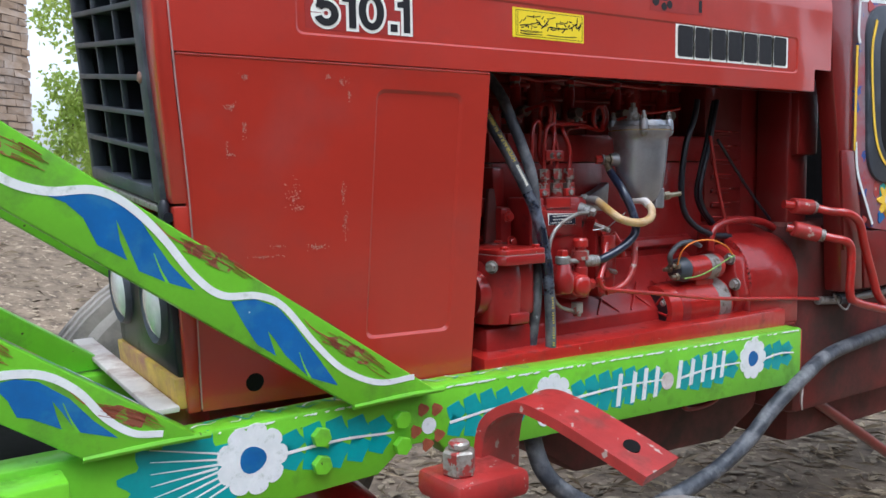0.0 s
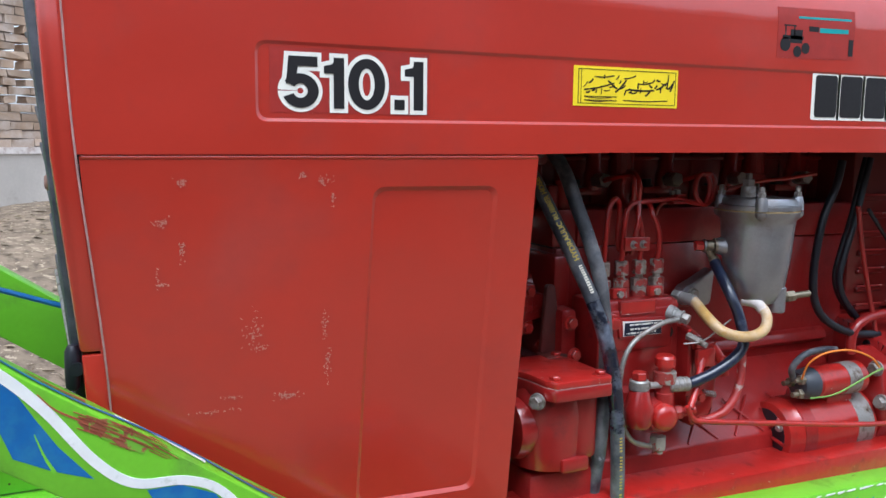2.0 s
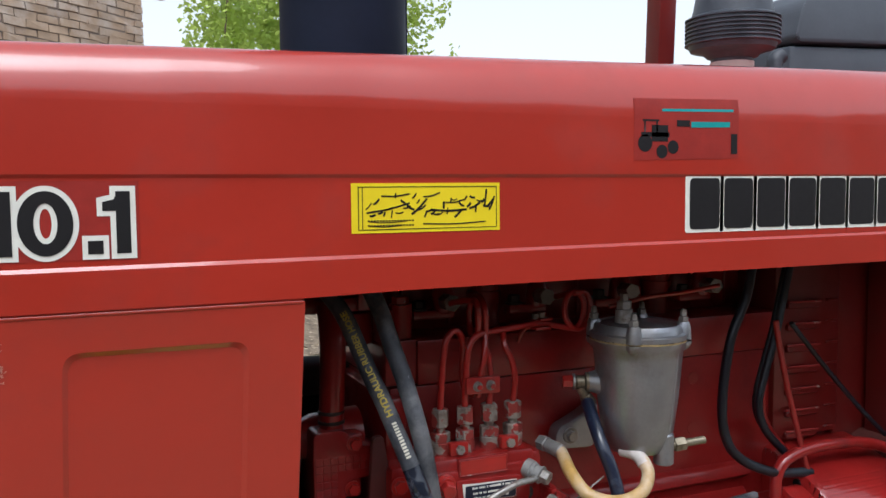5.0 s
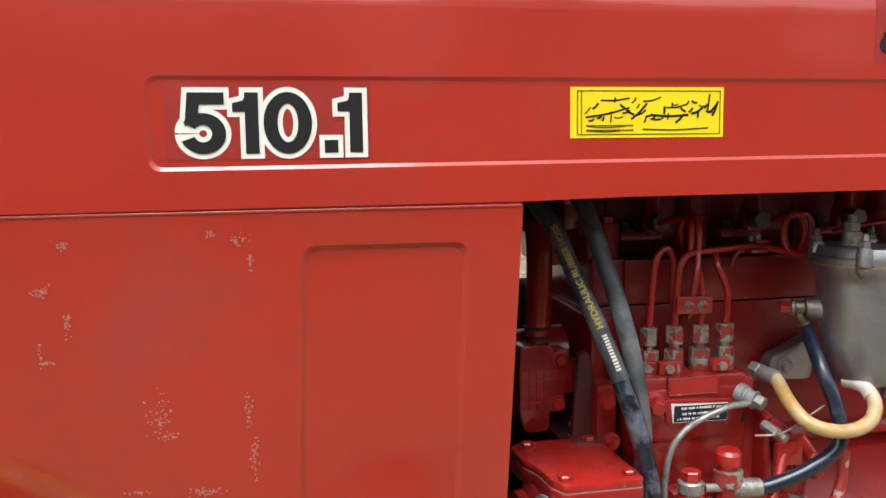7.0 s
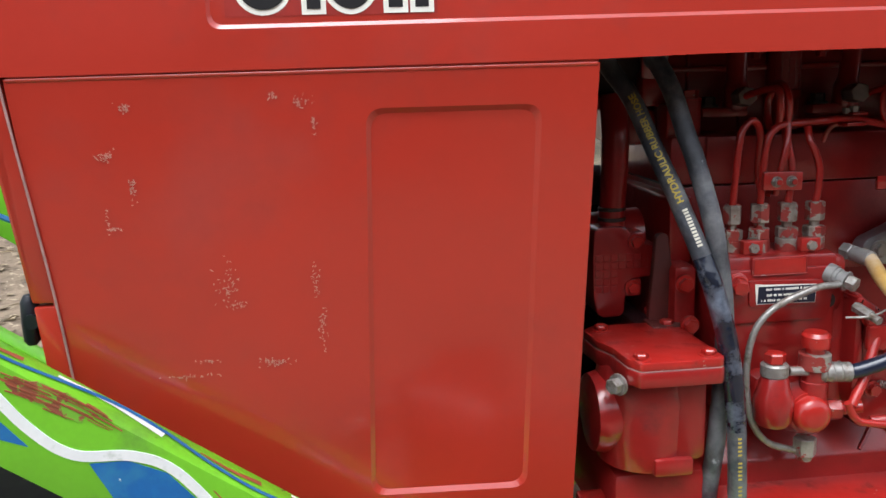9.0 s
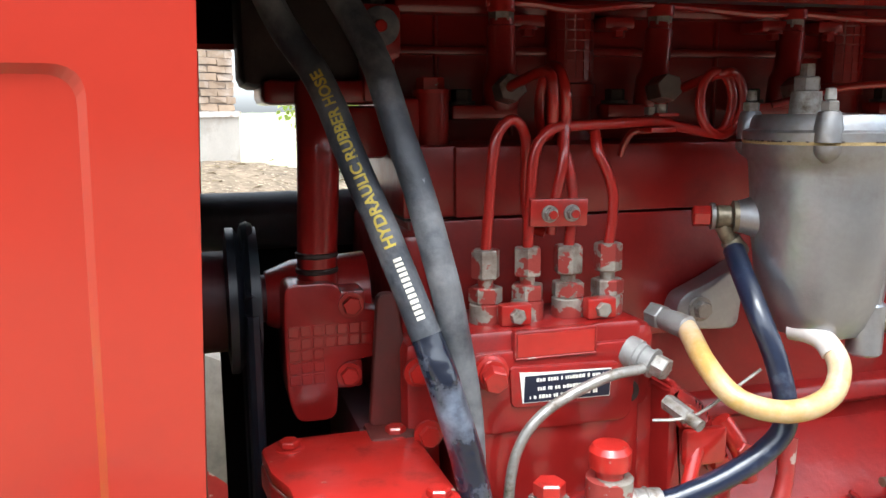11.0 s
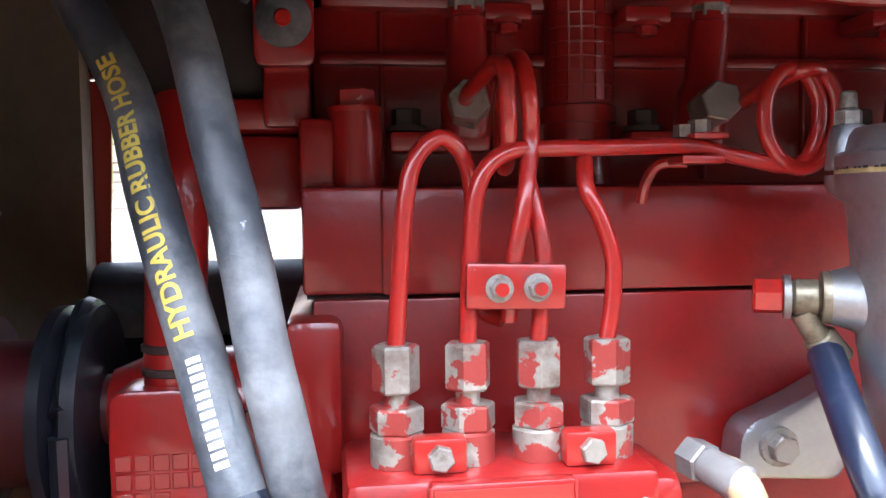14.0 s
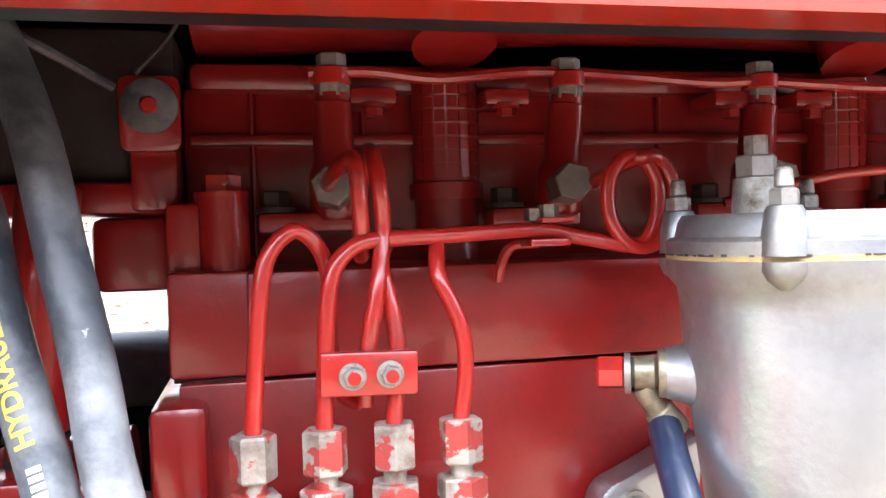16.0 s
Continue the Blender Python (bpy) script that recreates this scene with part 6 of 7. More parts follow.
merge_parts("arm_hole", "void", arm_, cyl((-0.0745, -0.360, 0.6565), (-0.073, -0.3565, 0.650), 0.011, seg=18))


def wheel(x, y, z, r, w):
    side = -1 if y < 0.2 else 1
    rim = merge_parts("wheel", "worn_red", tractor, lathe((x, y - w / 2, z), (0, 1, 0), [(0, r * 0.55), (0.01, r * 0.58), (0.03, r * 0.5), (w - 0.03, r * 0.5), (w - 0.01, r * 0.58), (w, r * 0.55)], 40), label="red rim")
    merge_parts("tyre", "tyre", rim, lathe((x, y - w / 2, z), (0, 1, 0), [(0.005, r * 0.56), (-0.006, r * 0.75), (0.012, r * 0.93), (w * 0.3, r), (w * 0.7, r), (w - 0.012, r * 0.93), (w + 0.006, r * 0.75), (w - 0.005, r * 0.56)], 48), label="dusty ribbed front tyre")
    for k in range(3):
        merge_parts("tread_rib", "tyre", rim, lathe((x, y - w * 0.32 + w * 0.24 * k, z), (0, 1, 0), [(0, r * 0.985), (0.004, r * 1.025), (w * 0.13, r * 1.025), (w * 0.15, r * 0.985)], 48))


wheel(-0.06, -0.43, GROUND + 0.315, 0.315, 0.17)
wheel(-0.17, 0.90, GROUND + 0.43, 0.43, 0.20)


# hydraulic hoses of the loader
HOSE_A = [(0.0300, 0.1600, 1.2000), (0.0520, 0.1500, 1.1500), (0.0700, 0.1360, 1.1200), (0.0800, 0.1280, 1.0970), (0.0880, 0.1130, 1.0690), (0.0965, 0.1000, 1.0430), (0.1040, 0.0900, 1.0220), (0.1120, 0.0815, 0.9980), (0.1190, 0.0720, 0.9760), (0.1265, 0.0635, 0.9520), (0.1330, 0.0555, 0.9300), (0.1400, 0.0525, 0.9050), (0.1480, 0.0500, 0.8750), (0.1560, 0.0480, 0.8300), (0.1620, 0.0480, 0.7800), (0.1660, 0.0490, 0.7200), (0.1690, 0.0520, 0.6600), (0.1720, 0.0600, 0.6000), (0.1700, 0.0800, 0.5000)]
HOSE_B = [(0.0700, 0.1500, 1.2050), (0.0900, 0.1320, 1.1650), (0.1060, 0.1110, 1.1260), (0.1175, 0.0960, 1.0800), (0.1240, 0.0880, 1.0560), (0.1300, 0.0800, 1.0300), (0.1350, 0.0715, 1.0040), (0.1403, 0.0690, 0.9810), (0.1450, 0.0695, 0.9580), (0.1500, 0.0710, 0.9330), (0.1545, 0.0730, 0.9080), (0.1570, 0.0740, 0.8840), (0.1580, 0.0740, 0.8500), (0.1555, 0.0730, 0.8000), (0.1520, 0.0740, 0.7400), (0.1480, 0.0800, 0.6800), (0.1460, 0.0900, 0.6000), (0.1500, 0.1000, 0.5000)]
HOSE_R = 0.0099
hoses = []
for line, lb in ((HOSE_A, "black hydraulic hose with yellow printing"), (HOSE_B, "dusty grey rubber hydraulic hose")):
    ob = merge_parts("hydraulic_hose", "rubber", tractor, tube(line, HOSE_R, 24, 10), label=lb)
    hoses.append(ob)


def print_on_hose(bm, body, line, start, size, angle, thick=0.0):
    """Lettering wrapped on a hose, reading upwards from start metres below its top."""
    pts = spline(line, 24)
    frames = transport(pts)
    run = [0.0]
    for a, b in zip(pts, pts[1:]):
        run.append(run[-1] + (b - a).length)
    vs, fs = text_mesh(body, size, thick)
    b = bmesh.new()
    flat_ = [b.verts.new(v) for v in vs]
    for f in fs:
        b.faces.new([flat_[i] for i in f])
    bmesh.ops.triangulate(b, faces=b.faces[:])
    for _ in range(2):
        bmesh.ops.subdivide_edges(b, edges=[e for e in b.edges if e.calc_length() > 0.0022], cuts=1)
        bmesh.ops.triangulate(b, faces=b.faces[:])
    b.verts.index_update()
    vs, fs = [v.co.copy() for v in b.verts], [[v.index for v in f.verts] for f in b.faces]
    b.free()
    made = []
    for v in vs:
        s = start - v.x
        i = max(0, min(len(pts) - 2, int(np.searchsorted(run, s)) - 1))
        f = (s - run[i]) / max(1e-9, run[i + 1] - run[i])
        p, (t, u, w) = pts[i].lerp(pts[i + 1], f), frames[i]
        a = angle + v.y / HOSE_R
        made.append(bm.verts.new(p + (u * math.cos(a) + w * math.sin(a)) * (HOSE_R + 0.0003)))
    for f in fs:
        bm.faces.new([made[i] for i in f])


def wrap_line(line, s0, s1):
    pts, run, out = spline(line, 24), 0.0, []
    for a, b in zip(pts, pts[1:]):
        run += (b - a).length
        if s0 <= run <= s1:
            out.append(b)
    return out


merge_parts("hose_sleeve", "hose_wrap", hoses[0], tube(wrap_line(HOSE_A, 0.283, 0.475), lambda f: HOSE_R + 0.0002 + 0.0005 * min(1.0, 8 * f, 8 * (1 - f)), 24, 1, True), label="shiny black tape wound round the hose")

# the loader frame: beam, slanting arms, cross plate, painted leaves and flowers
loader = thing("loader_frame", (0.0, 0.215, 0.50), "green steel loader frame painted with flowers beside the tractor", "loader")


def beam_y(x):
    return -0.012 + 0.018 * x


def skew(bm):
    for v in bm.verts:
        v.co.y += beam_y(v.co.x) + 0.012
    return bm


def beam_top(x):
    return 0.672 - 0.040 * max(0.0, x + 0.1) if x > -0.1 else 0.672


def painted(name, material, outlines, label="", lift=0.0008, y=-0.012, parent=None):
    bm = bmesh.new()
    for i, o in enumerate(outlines):
        flat(o, y, lift + 0.00003 * i)(bm)
    return part(name, skew(bm) if parent is beam else bm, material, parent, label)


beam_outline = [(-1.30, 0.672), (-0.10, 0.672), (0.845, 0.640), (0.845, 0.514), (-0.105, 0.553), (-0.13, 0.585), (-0.19, 0.587), (-0.235, 0.553), (-1.30, 0.530)]
beam = part("beam", skew(join(prism(beam_outline, -0.012, 0.040, 0.004))), "green", loader, "green steel beam painted with flowers and leaves")
far_beam = part("far_beam", join(prism(beam_outline, FAR - 0.028, FAR + 0.024, 0.004)), "green", loader)


def arm_outline(x_foot_top, x_foot_low, z_foot, x_end=-1.4, slope=0.695):
    return [(x_foot_top, z_foot), (x_foot_low, z_foot), (x_end, z_foot + (x_foot_low - x_end) * slope), (x_end, z_foot + (x_foot_top - x_end) * slope)]


arms = []
for x0, x1, z in ((-0.145, -0.285, 0.674), (-0.500, -0.640, 0.674)):
    arms.append(merge_parts("arm", "green", loader, prism(arm_outline(x0, x1, z), -0.044, -0.004, 0.004), label="slanting green arm with a blue and white painted vine"))
    merge_parts("far_arm", "green", loader, prism(arm_outline(x0, x1, z), FAR + 0.004, FAR + 0.044, 0.004))
    merge_parts("weld_bead", "green", loader, tube([(x1, -0.040, z), (x0 - 0.05, -0.042, z + 0.002), (x0 + 0.012, -0.038, z)], 0.005, 8, 6))
merge_parts("gusset", "green", loader, prism([(-0.66, 0.662), (-0.66, 0.60), (-1.0, 0.60), (-1.0, 0.75), (-0.72, 0.66)], -0.075, -0.012, 0.004))
merge_parts("cross_plate", "dusty_white", loader, box(-0.541, -0.506, 0.030, 0.62, 0.690, 0.698, 0.002), label="worn pinkish white cross plank at the foot of the lamps")
# Box added only to make the space between the beams dark.
merge_parts("weight_box", "void", loader, box(-1.50, -0.575, 0.045, FAR - 0.033, 0.28, 0.664, 0.006), label="near-black box added for the shade between the beams")
merge_parts("cross_tube", "green", loader, box(-0.66, -0.62, 0.04, FAR - 0.03, 0.62, 0.66, 0.004))
for x in (-0.329, -0.197):
    for dz in (0.019, -0.022):
        bm = join(bolt((x, -0.0125, 0.615 + dz), (0, -1, 0), 0.0145, 0.012, washer=False))
        part("beam_bolt", skew(bm), "green", beam)
part("beam_end", skew(join(box(0.842, 0.850, -0.010, 0.038, 0.518, 0.634, 0.001))), "worn_red", beam)


VINE_1 = [(-0.84, 1.10), (-0.79, 1.075), (-0.73, 1.022), (-0.700, 0.997), (-0.661, 0.985), (-0.613, 0.985), (-0.577, 0.967), (-0.540, 0.929), (-0.501, 0.876), (-0.467, 0.849), (-0.421, 0.844), (-0.386, 0.826), (-0.342, 0.771), (-0.300, 0.729), (-0.246, 0.703), (-0.187, 0.702)]
VINE_2 = [(-0.85, 0.83), (-0.80, 0.792), (-0.75, 0.782), (-0.717, 0.786), (-0.677, 0.780), (-0.642, 0.756), (-0.613, 0.719), (-0.582, 0.695), (-0.548, 0.688)]
LEAF_1 = [(-0.662, 0.980), (-0.640, 0.984), (-0.614, 0.982), (-0.585, 0.969), (-0.565, 0.952), (-0.548, 0.922), (-0.530, 0.893), (-0.502, 0.859), (-0.536, 0.872), (-0.567, 0.888), (-0.582, 0.930), (-0.590, 0.950), (-0.587, 0.925), (-0.580, 0.902), (-0.612, 0.922), (-0.626, 0.954), (-0.644, 0.972)]
LEAF_2 = [(-0.456, 0.840), (-0.425, 0.840), (-0.394, 0.826), (-0.372, 0.800), (-0.351, 0.770), (-0.310, 0.709), (-0.353, 0.727), (-0.386, 0.762), (-0.400, 0.785), (-0.409, 0.797), (-0.403, 0.776), (-0.399, 0.763), (-0.424, 0.781), (-0.440, 0.808)]
LEAF_3 = [(-0.729, 0.778), (-0.705, 0.780), (-0.683, 0.774), (-0.651, 0.749), (-0.626, 0.718), (-0.600, 0.693), (-0.645, 0.709), (-0.660, 0.735), (-0.669, 0.749), (-0.665, 0.730), (-0.661, 0.715), (-0.692, 0.733), (-0.706, 0.737), (-0.714, 0.757)]


def vine(parent, line, leaves, smudges):
    """White wavy line with blue leaves and dry brown brush marks, on an arm's face."""
    for leaf in leaves:
        blade = painted("painted_leaf", "blue_paint", [leaf], "", 0.0006, -0.044, parent)
        p = Vector(leaf[8 if leaf is LEAF_1 else 6])
        painted("leaf_slit", "green", [stroke([p + Vector((0.002, -0.002)), p + Vector((-0.006, 0.015)), p + Vector((-0.013, 0.036))], 0.0034, 0.0008, 4)], "", 0.0008, -0.044, blade)
    painted("painted_vine", "white_paint", [stroke(line, 0.011, 0.008)], "", 0.0010, -0.044, parent)
    rr = random.Random(7)
    for x0, z0, x1, z1 in smudges:
        a, d = Vector((x0, z0)), Vector((x1 - x0, z1 - z0))
        n_ = Vector((-d.y, d.x)).normalized()
        bow = lambda f: a + d * f + n_ * 0.003 * math.sin(math.pi * f)
        edge = lambda f: 0.0105 * math.sin(math.pi * min(1.0, 1.35 * f)) ** 0.7 * rr.uniform(0.75, 1.1)
        fs = [0.12 + 0.58 * k / 16 for k in range(17)]
        up, low = [bow(f) + n_ * edge(f - 0.10) for f in fs], [bow(f) - n_ * edge(f - 0.10) for f in fs]
        patch = painted("painted_smudge", "dry_brush", [[tuple(v) for v in up + low[::-1]]], "", 0.0006, -0.044, parent)
        hairs = [stroke([a + Vector((-0.020, 0.022)), a + Vector((-0.006, 0.006)), bow(0.2)], 0.0007, 0.0022, 4)]
        for k in range(30):
            f, o = rr.uniform(0.05, 0.75), rr.uniform(-0.010, 0.010)
            g = min(1.05, f + rr.uniform(0.12, 0.35))
            hairs.append(stroke([bow(f) + n_ * o, bow((f + g) / 2) + n_ * o * 0.95, bow(g) + n_ * o * 0.8], rr.uniform(0.0004, 0.0011), 0.0003, 3))
        tagged(painted("brush_hairs", "brown_paint", hairs, "", 0.0008, -0.044, patch), kind="stuff")


vine(arms[0], VINE_1, [LEAF_1, LEAF_2], [(-0.760, 1.060, -0.655, 1.010), (-0.525, 0.922, -0.425, 0.862), (-0.338, 0.785, -0.225, 0.708)])
vine(arms[1], VINE_2, [LEAF_3], [(-0.770, 0.835, -0.705, 0.800), (-0.630, 0.735, -0.545, 0.692)])


def arm_top(parent, x0, z0, length):
    """A blue wavy line and white dabs on the sloping upper face of an arm."""
    d, nrm = Vector((-1, 0, 0.695)).normalized(), Vector((0.695, 0, 1)).normalized()

    def on_top(outline, lift):
        bm = bmesh.new()
        vs = [bm.verts.new(Vector((x0, -0.024, z0)) + d * u + Vector((0, 1, 0)) * v + nrm * lift) for u, v in outline]
        bm.faces.new(vs)
        return bm
    line = [(0.04 + 0.045 * k, 0.011 * math.sin(k * 1.15)) for k in range(int(length / 0.045))]
    part("blue_wave", on_top(stroke(line, 0.0055), 0.0012), "blue_paint", parent)
    for k in range(0, len(line) - 3, 5):
        u, v = line[k + 1]
        part("white_dab", on_top(stroke([(u, v - 0.006), (u + 0.05, v + 0.002), (u + 0.10, v + 0.001)], 0.010, 0.004), 0.0008), "white_paint", parent)
        part("brown_dab", on_top(stroke([(u + 0.13, 0.004), (u + 0.16, 0.000), (u + 0.19, 0.003)], 0.007, 0.002), 0.0009), "brown_paint", parent)


arm_top(arms[0], -0.145, 0.674, 1.1)
arm_top(arms[1], -0.500, 0.674, 0.8)


def flower(x, z, r):
    painted("flower", "white_paint", [[(x + r * q * math.cos(t), z + r * q * math.sin(t)) for t, q in ((2 * math.pi * i / 90, 0.84 + 0.17 * math.sqrt(abs(math.cos(4.5 * 2 * math.pi * i / 90)))) for i in range(90))]], "", 0.0012, parent=beam)
    painted("flower_heart", "blue_paint", [disc(x, z, r * 0.37, 24, 0.05, 3)], "", 0.0017, parent=beam)


def frond(x0, z0, x1, z1, n, w, name="painted_frond"):
    """Rows of broad teal dabs on both sides of a white midrib."""
    outs = []
    d = Vector((x1 - x0, z1 - z0))
    ln, d = d.length, d.normalized()
    m = Vector((-d.y, d.x))
    for i in range(n):
        f = (i + 0.5) / n
        h = w * (0.6 + 0.4 * math.sin(math.pi * f))
        p = Vector((x0, z0)) + d * ln * f
        for s in (1, -1):
            q = p + m * s * h + d * -0.014
            outs.append(stroke([(p.x, p.y), ((p.x + q.x) / 2 - 0.002, (p.y + q.y) / 2), (q.x, q.y)], ln / n * 1.02, ln / n * 0.75, 3))
    for o in outs:
        painted(name, "teal_paint", [o], "", 0.0007, parent=beam)
    painted("frond_rib", "white_paint", [stroke([(x0 - 0.004, z0 - 0.003), ((x0 + x1) / 2, (z0 + z1) / 2 + 0.003), (x1, z1)], 0.0045, 0.003)], "", 0.0014, parent=beam)


flower(-0.427, 0.621, 0.050)
flower(0.106, 0.607, 0.047)
flower(0.669, 0.596, 0.044)
frond(-0.102, 0.612, 0.060, 0.613, 5, 0.036)
frond(0.160, 0.604, 0.395, 0.596, 7, 0.036)
frond(0.440, 0.594, 0.625, 0.594, 5, 0.036)
frond(0.712, 0.592, 0.815, 0.588, 3, 0.030)
frond(-0.380, 0.622, -0.207, 0.614, 5, 0.036)
painted("teal_fan", "teal_paint", [disc(-0.520, 0.612, 0.060, 60, 0.14, 11, 1.25)], "", 0.0005, parent=beam)
for k in range(-4, 4):
    painted("fan_stroke", "white_paint", [stroke([(-0.475 + 0.01 * abs(k), 0.620 + 0.004 * k), (-0.56, 0.615 + 0.016 * k)], 0.0035, 0.0008, 3)], "", 0.0010, parent=beam)
painted("painted_dot", "white_paint", [disc(-0.145, 0.612, 0.013, 18)], "", 0.0014, parent=beam)
for a in (0.9, 2.0, 3.3, 4.6, 5.6):
    painted("painted_dab", "brown_paint", [disc(-0.145 + 0.024 * math.cos(a), 0.612 + 0.030 * math.sin(a), 0.010, 10, 0.2, 3)], "", 0.0008, parent=beam)
# hand-painted mark on the beam as plain bars
for i, x in enumerate((0.262, 0.300, 0.330, 0.362, 0.428, 0.465, 0.500, 0.532, 0.560)):
    painted("white_bar", "white_paint", [[(x, 0.566 + 0.006 * (i > 3)), (x + 0.010, 0.567 + 0.006 * (i > 3)), (x + 0.018, 0.626 - 0.004 * (i % 2)), (x + 0.008, 0.627)]], "", 0.0018, parent=beam)
painted("painted_dot", "dusty_white", [disc(0.402, 0.592, 0.017, 16)], "", 0.0018, parent=beam)


def swirl(bm):
    r = random.Random(3)
    for i in range(26):
        x = -0.50 + i * 0.052
        z = beam_top(x) + 0.0012
        pts = [(x + 0.012 * k, beam_y(x) + 0.012 + 0.022 + r.uniform(-0.014, 0.014)) for k in range(4)]
        o = stroke(pts, r.uniform(0.002, 0.006), 0.001, 3)
        vs = [bm.verts.new((a, b, beam_top(a) + 0.0008)) for a, b in o]
        bm.faces.new(vs)




def green_swirl(bm):
    r = random.Random(5)
    for i in range(30):
        x = -0.48 + i * 0.044
        o = stroke([(x + 0.011 * k, beam_y(x) + 0.012 + 0.022 + r.uniform(-0.015, 0.015)) for k in range(4)], r.uniform(0.002, 0.005), 0.001, 3)
        bm.faces.new([bm.verts.new((a, b, beam_top(a) + 0.0011)) for a, b in o])


tagged(part("teal_swirl", join(green_swirl), "teal_paint", beam), kind="stuff")
tagged(part("top_swirl", join(swirl), "white_paint", beam), kind="stuff")
rc = random.Random(17)


def edge_chips(bm):
    for i in range(150):
        x = rc.uniform(-0.48, 0.84)
        top = (0.672 if x < -0.10 else 0.672 - 0.0339 * (x + 0.10)) - 0.0045
        w, h = rc.uniform(0.002, 0.010), rc.uniform(0.0008, 0.0030)
        flat([(x - w, top - rc.uniform(0, 0.001)), (x - w * 0.3, top - h), (x + w * 0.6, top - h * 0.6), (x + w, top + 0.0008), (x, top + 0.001)], -0.012, 0.0008 + 0.000003 * i)(bm)


tagged(part("edge_wear", skew(join(edge_chips)), "white_paint", beam, "pale chipped paint along the upper edge"), kind="stuff")
part("bent_tab", skew(join(tube([(0.838, -0.016, 0.535), (0.842, -0.018, 0.505), (0.839, -0.020, 0.475), (0.846, -0.018, 0.452)], lambda f: 0.006 * (1 - 0.7 * f), 5, 4))), "dusty_white", beam, "torn pale tab")
merge_parts("brace_rod", "cab_red", tractor, tube([(1.00, 0.10, 0.45), (1.085, 0.10, 0.404), (1.599, 0.10, 0.104), (1.75, 0.10, 0.02)], 0.014, 10, 4), label="slanting red brace rod")
# drain hose of the loader hanging under the beam
merge_parts("drain_hose", "rubber", loader, tube([(0.10, 0.05, 0.56), (0.12, 0.02, 0.46), (0.21, 0.0, 0.385), (0.32, 0.0, 0.345), (0.42, 0.0, 0.350), (0.55, 0.0, 0.375), (0.66, 0.0, 0.42), (0.745, 0.0, 0.475), (0.86, 0.0, 0.532), (1.0, 0.02, 0.560), (1.3, 0.05, 0.57)], 0.0165, 18, 8), label="thick grey rubber hose hanging under the beam")
merge_parts("cable", "blue_paint", loader, tube([(-0.50, 0.30, 0.950), (-0.56, 0.30, 0.972), (-0.622, 0.30, 0.996), (-0.664, 0.30, 1.019), (-0.70, 0.30, 1.041), (-0.85, 0.32, 1.13), (-1.0, 0.40, 1.20)], 0.0035, 8, 6), label="thin blue cable")

# hose printing
for body, line, start, size, thick, mt in (("HYDRAULIC RUBBER HOSE", HOSE_A, 0.2240, 0.0104, 0.00030, "hose_print"),):
    part("hose_print", join(lambda bm: print_on_hose(bm, body, line, start, size, -0.25, thick)), mt, hoses[0], "yellow print HYDRAULIC RUBBER HOSE")


def hose_bars(bm, line, spans, angle, width):
    pts = spline(line, 24)
    frames = transport(pts)
    run = [0.0]
    for a, b in zip(pts, pts[1:]):
        run.append(run[-1] + (b - a).length)

    def at(s, a):
        i = max(0, min(len(pts) - 2, int(np.searchsorted(run, s)) - 1))
        t, u, w = frames[i]
        f = (s - run[i]) / max(1e-9, run[i + 1] - run[i])
        return pts[i].lerp(pts[i + 1], f) + (u * math.cos(a) + w * math.sin(a)) * (HOSE_R + 0.0003)
    for s0, s1 in spans:
        rows = [[bm.verts.new(at(s, angle + (k - 1) * width)) for k in range(3)] for s in (s0, s1)]
        for k in range(2):
            bm.faces.new((rows[0][k], rows[0][k + 1], rows[1][k + 1], rows[1][k]))


part("maker_mark", join(lambda bm: hose_bars(bm, HOSE_A, [(0.2315 + 0.0035 * i, 0.2338 + 0.0035 * i) for i in range(12)], 0.02, 0.27)), "hose_white", hoses[0], "white maker's mark as bars")["kind"] = "stuff"
part("rating_mark", join(lambda bm: hose_bars(bm, HOSE_A, [(0.478 + 0.0046 * i, 0.4802 + 0.0046 * i) for i in range(20) if i % 6 != 5], 0.08, 0.20)), "hose_print", hoses[0])["kind"] = "stuff"


def hose_scuffs(bm):
    r = random.Random(31)
    for line, s0, s1, n in ((HOSE_A, 0.04, 0.25, 3),):
        for _ in range(n):
            s, a, w = r.uniform(s0, s1), r.uniform(-0.9, 0.9), r.uniform(0.02, 0.09)
            n_steps, lean = r.randint(7, 16), r.uniform(-0.02, 0.02)
            for k in range(n_steps):
                swell = math.sin(math.pi * (k + 0.5) / n_steps) * r.uniform(0.75, 1.0)
                hose_bars(bm, line, [(s + 0.0016 * k, s + 0.0016 * (k + 1) + 0.0001)], a + lean * k, w * swell)


part("hose_wear", join(hose_scuffs), "hose_scuff", hoses[0], "pale rubbed streaks")["kind"] = "stuff"

# ---- stance of the loader frame, the starter group and the cab front ----
def shift(obs, move):
    for ob in obs:
        for o in (ob, *ob.children_recursive):
            if o.type == "MESH":
                for v in o.data.vertices:
                    v.co += move(v.co)


def frame_stance(c):
    """The frame sinks a little towards its front and spreads along its length."""
    return Vector((0.009 + (0.015 if c.x > 0 else 0.025) * c.x, 0, -0.0145 + 0.035 * max(0.0, c.z - 0.68) + 0.0075 * (c.x + 0.15)))


shift(loader.children, frame_stance)
shift([o for o in tractor.children if o.name.split(".")[0] in ("starter_motor", "starter_wire", "starter_cable")], lambda c: Vector((0.020, 0, -0.008)))
shift([bell], lambda c: Vector((0.012, 0, -0.008)))
shift([o for o in tractor.children if o.name.split(".")[0] in ("side_board", "cab_post", "post_fold", "board_base")], lambda c: Vector((-0.012 + 0.044 * (1.37 - c.z), 0, -0.002)))
